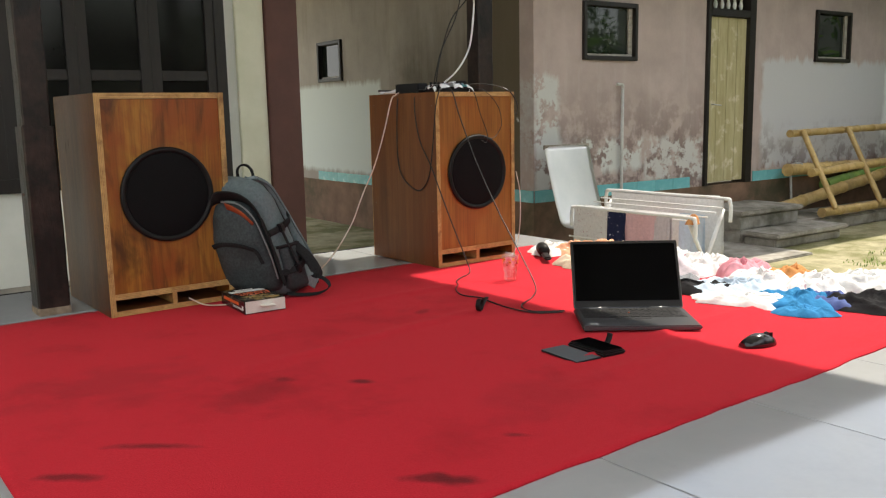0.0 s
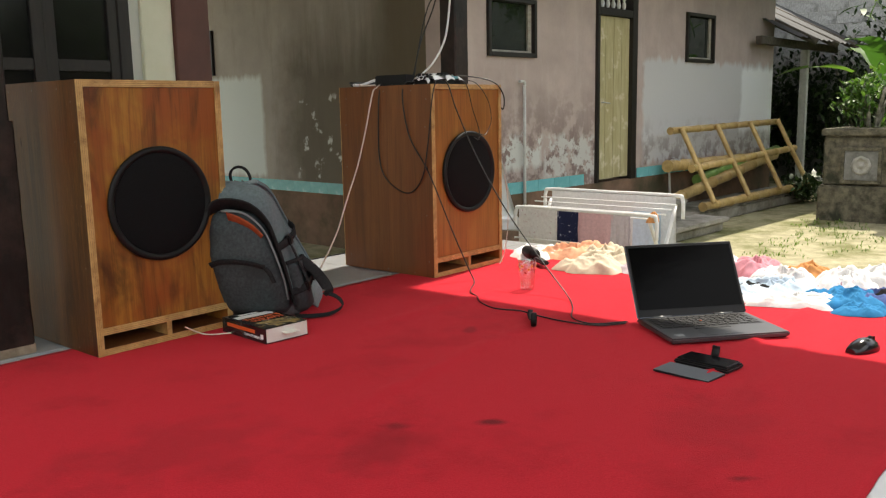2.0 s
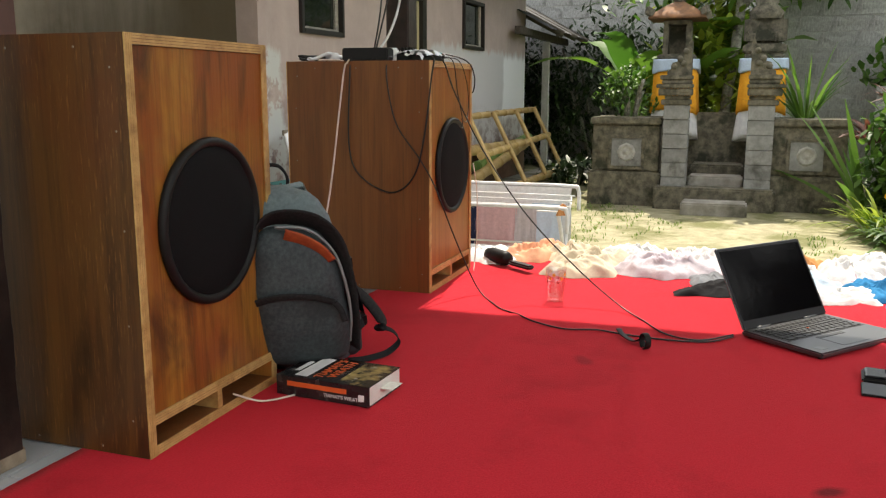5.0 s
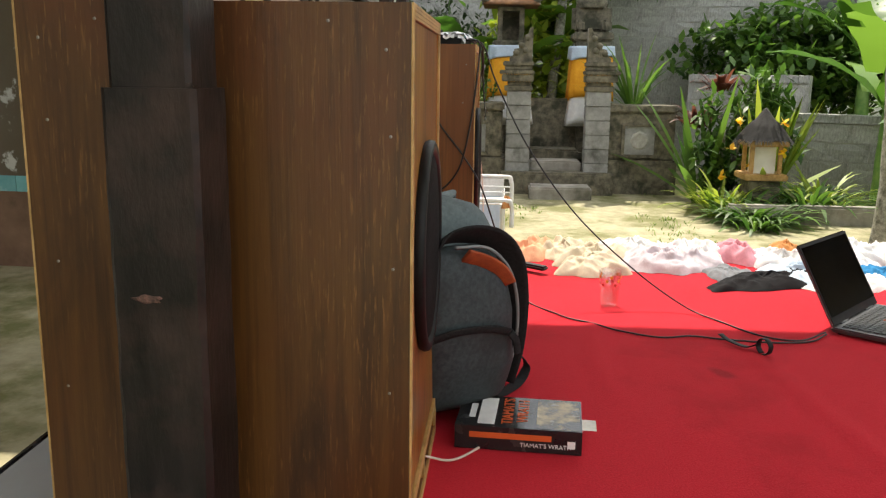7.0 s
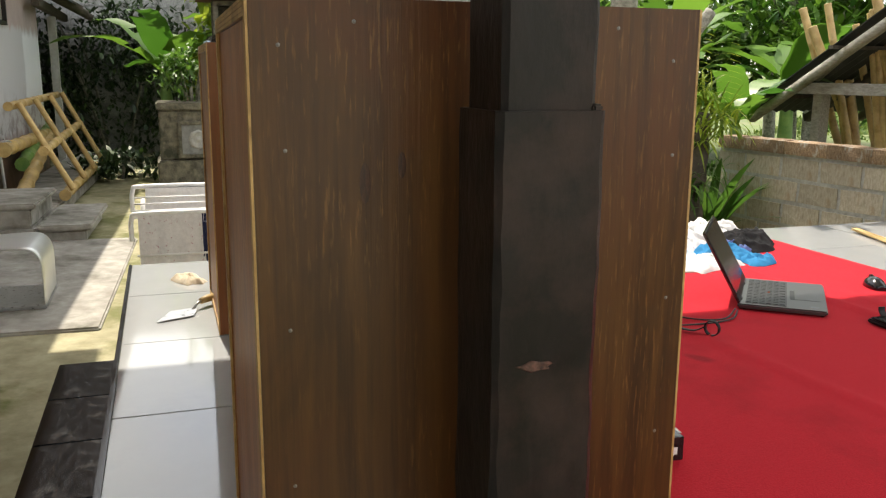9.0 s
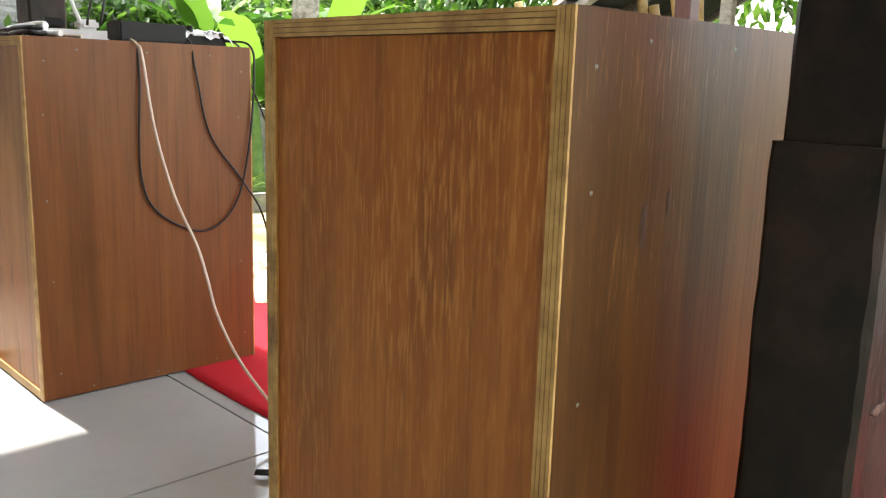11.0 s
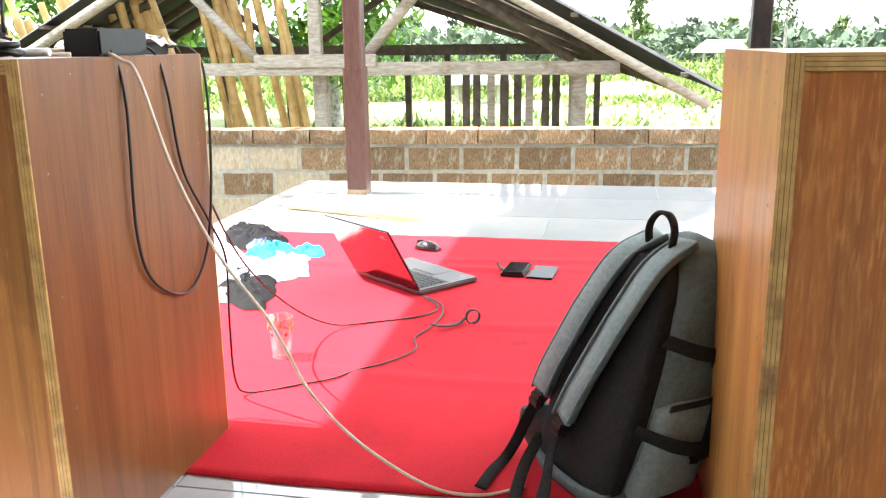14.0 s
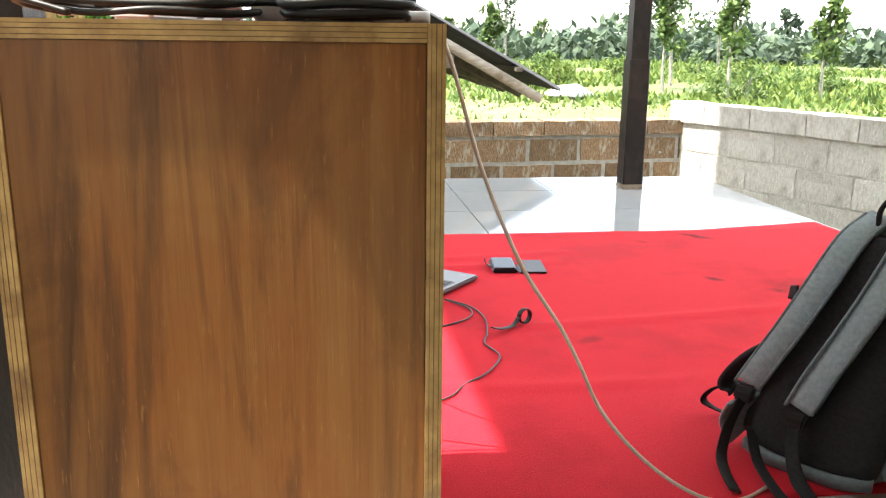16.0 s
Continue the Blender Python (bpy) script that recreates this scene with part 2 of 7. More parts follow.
M["post"] = surface("post", (0.006, 0.0046, 0.004), (0.017, 0.0125, 0.0105), 14, 0.45, stretch=(2, 2, 0.8), bump=0.3, spec=0.28,
                    stain=(0.060, 0.034, 0.026), stain_scale=6, stain_at=(0.46, 0.76), rough_var=0.2)
M["post_brown"] = surface("post_brown", (0.055, 0.020, 0.015), (0.10, 0.040, 0.030), 16, 0.4, stretch=(6, 6, 0.8), bump=0.1)
M["bare_wood"] = surface("bare_wood", (0.16, 0.12, 0.08), (0.34, 0.27, 0.19), 25, 0.8, bump=0.2)
M["ground"] = surface("ground", (0.24, 0.215, 0.12), (0.41, 0.375, 0.24), 7, 0.9, bump=0.5, bump_dist=0.02,
                      stain=(0.14, 0.14, 0.045), stain_scale=1.5, stain_at=(0.47, 0.60))
M["concrete"] = surface("concrete", (0.24, 0.22, 0.19), (0.42, 0.40, 0.36), 7, 0.9, bump=0.3,
                        stain=(0.10, 0.095, 0.07), stain_scale=1.8, stain_at=(0.5, 0.7))
M["block"] = surface("block", (0.46, 0.44, 0.40), (0.68, 0.66, 0.61), 26, 0.95, bump=0.9, stain=(0.30, 0.275, 0.235), stain_scale=3.0,
                     stain_at=(0.52, 0.72), rnd=0.12)
M["block_rust"] = surface("block_rust", (0.135, 0.082, 0.046), (0.32, 0.215, 0.13), 42, 0.95, bump=0.9, stain=(0.38, 0.35, 0.30), stain_scale=9,
                          stain_at=(0.54, 0.66), rnd=0.28)
M["block_tan"] = surface("block_tan", (0.33, 0.28, 0.21), (0.50, 0.44, 0.35), 20, 0.95, bump=0.6, stain=(0.34, 0.22, 0.12), stain_scale=3.2, stain_at=(0.55, 0.72), rnd=0.14)
M["block_grey"] = surface("block_grey", (0.25, 0.25, 0.24), (0.44, 0.44, 0.42), 20, 0.95, bump=0.5, stain=(0.10, 0.10, 0.085), stain_scale=2,
                          stain_at=(0.52, 0.7), rnd=0.12)
M["mortar"] = surface("mortar", (0.30, 0.29, 0.27), (0.48, 0.47, 0.44), 20, 0.95, bump=0.5)
M["stone"] = surface("stone", (0.060, 0.056, 0.042), (0.23, 0.205, 0.15), 14, 0.95, bump=0.9, stain=(0.045, 0.047, 0.030), stain_scale=4.5,
                     stain_at=(0.50, 0.64), rnd=0.1)
M["stone_pale"] = surface("stone_pale", (0.20, 0.20, 0.195), (0.34, 0.34, 0.33), 12, 0.95, bump=0.4, stain=(0.07, 0.07, 0.06), stain_scale=4,
                          stain_at=(0.55, 0.75), rnd=0.15)
M["band"] = surface("band", (0.13, 0.42, 0.46), (0.20, 0.52, 0.55), 9, 0.25, bump=0.02, rnd=0.08)
M["plinth"] = surface("plinth", (0.15, 0.085, 0.055), (0.25, 0.15, 0.10), 4, 0.9, bump=0.25, stain=(0.075, 0.065, 0.035), stain_scale=1.6,
                      stain_at=(0.45, 0.66))
M["white_wall"] = surface("white_wall", (0.66, 0.68, 0.64), (0.78, 0.79, 0.75), 3, 0.8, bump=0.06)
M["cream"] = surface("cream", (0.62, 0.62, 0.48), (0.74, 0.73, 0.60), 3, 0.7, bump=0.05)
M["maroon"] = surface("maroon", (0.085, 0.032, 0.026), (0.12, 0.048, 0.038), 5, 0.6, bump=0.05)
M["dark_wood"] = surface("dark_wood", (0.008, 0.0065, 0.006), (0.018, 0.014, 0.012), 12, 0.5, stretch=(5, 5, 0.8), bump=0.06)
M["door_paint"] = surface("door_paint", (0.36, 0.31, 0.155), (0.48, 0.43, 0.25), 6, 0.7, stretch=(4, 4, 0.6), bump=0.12,
                          stain=(0.66, 0.60, 0.44), stain_scale=5, stain_at=(0.55, 0.66))
M["bamboo"] = surface("bamboo", (0.38, 0.25, 0.09), (0.60, 0.43, 0.19), 12, 0.45, bump=0.08, stain=(0.20, 0.12, 0.045), stain_scale=6,
                      stain_at=(0.55, 0.75), rnd=0.15)
M["bamboo_green"] = surface("bamboo_green", (0.10, 0.22, 0.05), (0.22, 0.34, 0.09), 10, 0.4, bump=0.05)
M["timber_grey"] = surface("timber_grey", (0.24, 0.22, 0.19), (0.44, 0.41, 0.36), 14, 0.9, stretch=(1, 4, 4), bump=0.3,
                           stain=(0.16, 0.12, 0.08), stain_scale=4, stain_at=(0.55, 0.7))
M["timber_dark"] = surface("timber_dark", (0.05, 0.04, 0.032), (0.12, 0.10, 0.08), 14, 0.9, bump=0.3)
M["roof_sheet"] = surface("roof_sheet", (0.018, 0.019, 0.020), (0.055, 0.056, 0.057), 5, 0.7, bump=0.1)
M["roof_tile"] = surface("roof_tile", (0.11, 0.055, 0.03), (0.28, 0.135, 0.06), 12, 0.85, bump=0.3)
M["metal"] = surface("metal", (0.42, 0.43, 0.44), (0.56, 0.57, 0.58), 40, 0.3, metal=0.85, bump=0.03)
M["metal_white"] = surface("metal_white", (0.70, 0.71, 0.72), (0.82, 0.82, 0.82), 30, 0.35, bump=0.02)
M["pvc"] = surface("pvc", (0.46, 0.46, 0.44), (0.60, 0.60, 0.57), 20, 0.5, bump=0.05)
M["metal_sheet"] = surface("metal_sheet", (0.60, 0.61, 0.60), (0.70, 0.70, 0.68), 3, 0.40, metal=0.8, bump=0.0, rough_var=0.05)
M["board"] = surface("board", (0.66, 0.66, 0.60), (0.78, 0.78, 0.72), 8, 0.5, bump=0.03)
M["plastic_white"] = plain("plastic_white", (0.72, 0.73, 0.74), 0.4)
M["plastic_black"] = plain("plastic_black", (0.010, 0.010, 0.011), 0.45, spec=0.25)
M["cable_white"] = plain("cable_white", (0.62, 0.52, 0.44), 0.5)
M["cable_black"] = plain("cable_black", (0.010, 0.010, 0.010), 0.45)
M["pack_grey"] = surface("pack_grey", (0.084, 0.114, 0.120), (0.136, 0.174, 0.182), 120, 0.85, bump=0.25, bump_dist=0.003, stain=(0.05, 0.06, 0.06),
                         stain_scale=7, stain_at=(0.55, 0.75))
# Same grey cloth, darker: shade on the pack's front is put into the colour.
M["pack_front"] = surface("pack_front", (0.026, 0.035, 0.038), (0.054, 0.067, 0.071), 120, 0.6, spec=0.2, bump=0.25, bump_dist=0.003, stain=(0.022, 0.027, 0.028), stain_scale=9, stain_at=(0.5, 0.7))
# Same cloth, paler: light on straps and left pocket is put into the colour.
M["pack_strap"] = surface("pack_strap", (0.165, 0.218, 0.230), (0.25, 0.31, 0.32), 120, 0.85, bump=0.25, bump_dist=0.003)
M["pack_black"] = surface("pack_black", (0.012, 0.012, 0.013), (0.026, 0.026, 0.027), 150, 0.9, bump=0.25, bump_dist=0.003, spec=0.15)
M["pack_orange"] = surface("pack_orange", (0.26, 0.045, 0.012), (0.40, 0.08, 0.02), 60, 0.8, bump=0.2)
M["screen"] = plain("screen", (0.0015, 0.0015, 0.002), 0.12, spec=0.07)
M["laptop"] = surface("laptop", (0.030, 0.032, 0.035), (0.036, 0.038, 0.042), 300, 0.34, bump=0.0, spec=1.0, rough_var=0.02)
M["laptop_lid"] = surface("laptop_lid", (0.20, 0.20, 0.205), (0.24, 0.24, 0.245), 90, 0.14, metal=1.0, bump=0.01, rough_var=0.03)
M["key"] = plain("key", (0.014, 0.014, 0.015), 0.45)
M["paper"] = surface("paper", (0.62, 0.60, 0.54), (0.76, 0.74, 0.68), 90, 0.9, stretch=(1, 1, 12), bump=0.1)
M["case_lining"] = plain("case_lining", (0.060, 0.070, 0.082), 0.6)
M["case_grey"] = plain("case_grey", (0.20, 0.215, 0.22), 0.6)
M["glossy_dark"] = plain("glossy_dark", (0.012, 0.012, 0.014), 0.15)
M["grass"] = leafy("grass", (0.06, 0.11, 0.015), (0.17, 0.26, 0.04))
M["leaf"] = leafy("leaf", (0.03, 0.085, 0.012), (0.11, 0.21, 0.03))
M["leaf_dark"] = leafy("leaf_dark", (0.014, 0.035, 0.009), (0.045, 0.085, 0.02), trans=0.15)
M["leaf_yellow"] = leafy("leaf_yellow", (0.13, 0.22, 0.02), (0.36, 0.42, 0.05))
M["field_leaf"] = leafy("field_leaf", (0.04, 0.085, 0.016), (0.155, 0.20, 0.045), 0.95, 0.2)
M["leaf_red"] = leafy("leaf_red", (0.06, 0.018, 0.016), (0.14, 0.05, 0.03))
M["banana"] = leafy("banana", (0.035, 0.115, 0.012), (0.14, 0.26, 0.03), 0.4, 0.32)
M["far_leaf"] = leafy("far_leaf", (0.045, 0.088, 0.028), (0.14, 0.20, 0.055), 0.95, 0.2)
# Greyed, bluish green: distance haze is put into the leaf colour.
M["far_dark"] = leafy("far_dark", (0.038, 0.064, 0.042), (0.085, 0.12, 0.070), 0.95, 0.1)
M["flower"] = leafy("flower", (0.75, 0.42, 0.02), (0.85, 0.60, 0.04))
M["bark"] = surface("bark", (0.15, 0.14, 0.11), (0.42, 0.40, 0.34), 24, 0.9, stretch=(1, 1, 1.2), bump=0.7, stain=(0.085, 0.085, 0.06), stain_scale=9,
                    stain_at=(0.50, 0.66))
M["thatch"] = surface("thatch", (0.012, 0.011, 0.010), (0.04, 0.037, 0.034), 40, 0.95, stretch=(6, 6, 1), bump=0.6)
M["cloth_orange"] = surface("cloth_orange", (0.80, 0.33, 0.015), (0.88, 0.42, 0.03), 30, 0.85, bump=0.1)
M["cloth_white"] = surface("cloth_white", (0.66, 0.66, 0.68), (0.80, 0.80, 0.80), 20, 0.9, bump=0.1)


def clear_glass(name, rough=0.02, tint=(0.96, 0.98, 0.97)):
    """Thin clear glass: lets light straight through, with a little gloss."""
    m = bpy.data.materials.new(name)
    m.use_nodes = True
    n, l = m.node_tree.nodes, m.node_tree.links
    t, g, mix = n.new("ShaderNodeBsdfTransparent"), n.new("ShaderNodeBsdfGlossy"), n.new("ShaderNodeMixShader")
    t.inputs[0].default_value = rgb(tint)
    g.inputs["Roughness"].default_value = rough
    mix.inputs[0].default_value = 0.2
    l.new(t.outputs[0], mix.inputs[1])
    l.new(g.outputs[0], mix.inputs[2])
    l.new(mix.outputs[0], n["Material Output"].inputs[0])
    return m


M["glass"] = clear_glass("glass")
M["pane_dim"] = surface("pane_dim", (0.006, 0.006, 0.006), (0.014, 0.014, 0.013), 2, 0.12, bump=0.0, rough_var=0.03, spec=0.22)
M["pane"] = surface("pane", (0.012, 0.016, 0.013), (0.02, 0.026, 0.02), 2, 0.03, bump=0.0, rough_var=0.01, spec=0.5)


# ---- mesh helpers ----
def part(name, bm, material, parent=None, label="", smooth=False):
    """Links a bmesh as one mesh object, under its parent if there is one."""
    me = bpy.data.meshes.new(name)
    bm.to_mesh(me)
    bm.free()
    mats = material if isinstance(material, (list, tuple)) else [material]
    for k in mats:
        me.materials.append(M[k])
    if smooth:
        me.shade_smooth()
    ob = new(name, me)
    if parent:
        ob.parent = parent
    if label:
        ob["label"] = label
    return ob


def shared(name, ob, loc, rot=(0, 0, 0), scale=(1, 1, 1), parent=None):
    """Another object on the mesh of ob."""
    o = new(name, ob.data)
    o.location, o.rotation_euler, o.scale = loc, rot, scale
    o.parent = parent if parent else ob.parent
    return o


def thing(name, loc=(0, 0, 0), rz=0.0, label="", category="", group="", rx=0.0, ry=0.0):
    e = new(name)
    e.empty_display_size = 0.05
    e.matrix_basis = pose(loc[0], loc[1], loc[2], rx, ry, rz)
    return tagged(e, label, category, group)


def box(bm, x0, x1, y0, y1, z0, z1, bevel=0.0, mat=0):
    r = bmesh.ops.create_cube(bm, size=1.0, matrix=Matrix.LocRotScale(((x0 + x1) / 2, (y0 + y1) / 2, (z0 + z1) / 2), None,
                                                                     (abs(x1 - x0), abs(y1 - y0), abs(z1 - z0))))
    fs = {f for v in r["verts"] for f in v.link_faces}
    for f in fs:
        f.material_index = mat
    if bevel:
        es = list({e for f in fs for e in f.edges})
        q = bmesh.ops.bevel(bm, geom=es, offset=bevel, segments=2, affect='EDGES', clamp_overlap=True)
        for f in q["faces"]:
            f.material_index = mat
    return bm


def boxed(x0, x1, y0, y1, z0, z1, bevel=0.0):
    return box(bmesh.new(), x0, x1, y0, y1, z0, z1, bevel)


def tube(bm, pts, rad, segs=8, caps=True, mat=0):
    """A round rod through points; rad is one number or one for each point."""
    pts = [Vector(p) for p in pts]
    rads = rad if isinstance(rad, (list, tuple)) else [rad] * len(pts)
    rings, up = [], None
    for i, p in enumerate(pts):
        d = (pts[min(i + 1, len(pts) - 1)] - pts[max(i - 1, 0)]).normalized()
        if up is None:
            up = d.orthogonal().normalized()
        up = (up - d * up.dot(d)).normalized()
        side = d.cross(up)
        rings.append([bm.verts.new(p + (up * math.cos(a) + side * math.sin(a)) * rads[i]) for a in (2 * math.pi * k / segs for k in range(segs))])
    for a, b in zip(rings, rings[1:]):
        for k in range(segs):
            f = bm.faces.new((a[k], a[(k + 1) % segs], b[(k + 1) % segs], b[k]))
            f.smooth, f.material_index = True, mat
    if caps:
        for r in (list(reversed(rings[0])), rings[-1]):
            bm.faces.new(r).material_index = mat
    return bm


def curve_pts(pts, n=8):
    """A smooth line (Catmull-Rom) through the points."""
    p = [Vector(q) for q in pts]
    p = [p[0] * 2 - p[1]] + p + [p[-1] * 2 - p[-2]]
    out = []
    for i in range(1, len(p) - 2):
        for k in range(n):
            t = k / n
            out.append(0.5 * ((2 * p[i]) + (p[i + 1] - p[i - 1]) * t + (2 * p[i - 1] - 5 * p[i] + 4 * p[i + 1] - p[i + 2]) * t * t
                              + (3 * p[i] - p[i - 1] - 3 * p[i + 1] + p[i + 2]) * t ** 3))
    return out + [p[-2]]


def ribbon(bm, pts, wide, thick, across, mat=0):
    """A flat strap through points; across is the direction of its width."""
    pts, across = [Vector(p) for p in pts], Vector(across)
    rings = []
    for i, p in enumerate(pts):
        d = (pts[min(i + 1, len(pts) - 1)] - pts[max(i - 1, 0)]).normalized()
        w = (across - d * across.dot(d)).normalized()
        nrm = d.cross(w)
        a, b = w * wide / 2, nrm * thick / 2
        rings.append([bm.verts.new(p + q) for q in (-a - b * 0.4, -a * 0.8 - b, a * 0.8 - b, a - b * 0.4, a + b * 0.4, a * 0.8 + b, -a * 0.8 + b, -a + b * 0.4)])
    for r, s in zip(rings, rings[1:]):
        for k in range(8):
            f = bm.faces.new((r[k], r[(k + 1) % 8], s[(k + 1) % 8], s[k]))
            f.material_index, f.smooth = mat, True
    bm.faces.new(list(reversed(rings[0])))
    bm.faces.new(rings[-1])
    return bm


def lathe(bm, profile, segs=32, axis='z', center=(0, 0, 0), mat=0, close=False):
    """Turns a profile of (radius, height) round an axis."""
    c = Vector(center)

    def at(r, h, a):
        u, v = r * math.cos(a), r * math.sin(a)
        return c + (Vector((u, v, h)) if axis == 'z' else Vector((u, -h, v)))
    rings = []
    for r, h in profile:
        rings.append([bm.verts.new(at(r, h, 0))] if r < 1e-6 else [bm.verts.new(at(r, h, 2 * math.pi * k / segs)) for k in range(segs)])
    for a, b in zip(rings, rings[1:]):
        for k in range(segs):
            q = [a[k % len(a)], a[(k + 1) % len(a)], b[(k + 1) % len(b)], b[k % len(b)]]
            q = [v for i, v in enumerate(q) if v not in q[:i]]
            if len(q) > 2:
                f = bm.faces.new(q)
                f.smooth, f.material_index = True, mat
    return bm


def loft(bm, rings, caps=True, mat=0):
    vs = [[bm.verts.new(p) for p in r] for r in rings]
    n = len(vs[0])
    for a, b in zip(vs, vs[1:]):
        for k in range(n):
            f = bm.faces.new((a[k], a[(k + 1) % n], b[(k + 1) % n], b[k]))
            f.smooth, f.material_index = True, mat
    if caps:
        bm.faces.new(list(reversed(vs[0]))).material_index = mat
        bm.faces.new(vs[-1]).material_index = mat
    return bm


def text_part(name, body, size, material, parent, m, label="", depth=0.0006):
    cu = bpy.data.curves.new(name, 'FONT')
    cu.body, cu.size, cu.extrude = body, size, depth
    tmp = new(name + "_tmp", cu)
    dg = bpy.context.evaluated_depsgraph_get()
    me = bpy.data.meshes.new_from_object(tmp.evaluated_get(dg))
    bpy.data.objects.remove(tmp)
    me.materials.clear()
    me.materials.append(M[material])
    ob = new(name, me)
    ob.parent, ob.matrix_basis = parent, m
    if label:
        ob["label"] = label
    return ob


rng = random.Random(7)

# ---- ground, terrace and its posts ----
GZ = -0.60
bm = bmesh.new()
ring = [(0.0, GZ), (6, GZ), (14, GZ), (24, GZ - 0.2), (45, GZ - 0.2), (70, GZ + 0.1), (110, GZ + 1.0), (300, GZ + 2.0), (3000, GZ + 4.0)]
prev = None
for r, z in ring:
    row = []
    for k in range(48):
        a = 2 * math.pi * k / 48
        row.append(bm.verts.new((4 + max(r, 0.01) * math.cos(a), 2.5 + max(r, 0.01) * math.sin(a), z)))
    if prev:
        for k in range(48):
            bm.faces.new((prev[k], prev[(k + 1) % 48], row[(k + 1) % 48], row[k])).smooth = True
    else:
        bm.faces.new(row)
    prev = row
M["meadow"] = surface("meadow", (0.055, 0.090, 0.020), (0.16, 0.20, 0.055), 5, 0.95, bump=0.5, stain=(0.17, 0.16, 0.075), stain_scale=0.5, stain_at=(0.5, 0.7))
for f in bm.faces:
    c_ = f.calc_center_median()
    f.material_index = 1 if c_.y < -3.0 and (c_ - Vector((4, 2.5, c_.z))).length > 6.5 else 0
ground = tagged(part("ground", bm, ["ground", "meadow"]), "bare earth yard with moss and sparse grass", "ground", kind="structure")

TX0, TX1, TY0, TY1 = 0.755, 3.71, -0.22, 3.768
terrace = tagged(part("terrace_slab", boxed(TX0, TX1, TY0, TY1, GZ, -0.012), "grout"), "raised terrace slab under white floor tiles", "floor", kind="structure")
PITCH = 0.508
bm = boxed(-PITCH / 2 + 0.0015, PITCH / 2 - 0.0015, -PITCH / 2 + 0.0015, PITCH / 2 - 0.0015, -0.008, 0, 0.0012)
proto = None
xs = [TX0] + [1.715 + PITCH * i for i in range(-1, 4) if TX0 + 0.05 < 1.715 + PITCH * i < TX1 - 0.05] + [TX1]
ys = [TY0] + [3.24 - PITCH * i for i in range(6, -1, -1)] + [TY1]
for i in range(len(xs) - 1):
    for j in range(len(ys) - 1):
        w, d = xs[i + 1] - xs[i], ys[j + 1] - ys[j]
        loc = ((xs[i] + xs[i + 1]) / 2, (ys[j] + ys[j + 1]) / 2, -0.004 + 0.0008 * rng.random())
        if proto is None:
            proto = part("tile", bm, "tile", terrace)
            proto.location, proto.scale = loc, (w / PITCH, d / PITCH, 1)
        else:
            shared("tile", proto, loc, (0.0015 * (rng.random() - .5), 0.0015 * (rng.random() - .5), 0), (w / PITCH, d / PITCH, 1))
# dark tiled step on the house side
step = tagged(part("terrace_step", boxed(0.9, 3.53, 3.775, 4.02, GZ, -0.312), "grout"), "step beside the terrace under black tiles", "step", kind="structure")
proto = None
for i in range(7):
    x = 3.53 - 0.345 * (i + 0.5)
    if proto is None:
        proto = part("black_tile", boxed(-0.170, 0.170, -0.12, 0.12, -0.01, 0, 0.002), "tile_black", step)
        proto.location = (x, 3.8975, -0.30)
    else:
        shared("black_tile", proto, (x, 3.8975, -0.30))
edge = tagged(part("terrace_edge_trim", boxed(TX0, TX1, TY1, TY1 + 0.012, -0.10, -0.001, 0.003), "tile_black"), "thin black tile trim along the terrace edge", "trim", kind="structure")

# carpet
bm = bmesh.new()
CX0, CX1, CY0, CY1 = 0.777, 3.46, 1.165, 3.195
nx, ny = 120, 80
grid = []
for j in range(ny + 1):
    row = []
    for i in range(nx + 1):
        u, v = i / nx, j / ny
        x, y = CX0 + (CX1 - CX0) * u, CY0 + (CY1 - CY0) * v
        w = 0.012 * noise.noise((x * 2.2, 3.1, v * 1.0)) * (1 if j in (0, ny) else 0.0)
        if j == 0:
            y -= 0.11 * max(0, 1.35 - x) / 0.57
            y += w + 0.006 * noise.noise((x * 9, 0, 0))
        if j == ny:
            y += w * 1.4
        if i in (0, nx):
            x += 0.02 * noise.noise((y * 2, 7, 0))
        h = 0.0
        for yc, xa, xb, amp in ((1.62, 2.0, 3.3, .010), (2.22, 1.4, 2.5, .007), (2.62, 1.9, 2.9, .006), (1.50, 1.9, 2.7, .007)):
            s = math.exp(-((y - yc - 0.06 * math.sin(x * 2.3 + yc)) / 0.018) ** 2)
            s *= max(0, min(1, (x - xa) * 4)) * max(0, min(1, (xb - x) * 4))
            h += amp * s
        h += 0.0022 * max(0, noise.noise((x * 3.5, y * 5, 2)))
        row.append(bm.verts.new((x, y, h)))
    grid.append(row)
for j in range(ny):
    for i in range(nx):
        bm.faces.new((grid[j][i], grid[j][i + 1], grid[j + 1][i + 1], grid[j + 1][i])).smooth = True
rim = [grid[0][i] for i in range(nx + 1)] + [grid[j][nx] for j in range(1, ny + 1)] + [grid[ny][i] for i in range(nx - 1, -1, -1)] + [grid[j][0] for j in range(ny - 1, 0, -1)]
low = [bm.verts.new((v.co.x, v.co.y, -0.0032)) for v in rim]
for k in range(len(rim)):
    bm.faces.new((rim[k], low[k], low[(k + 1) % len(rim)], rim[(k + 1) % len(rim)]))
carpet = tagged(part("carpet", bm, "carpet"), "worn red felt carpet with creases and dark stains", "carpet")


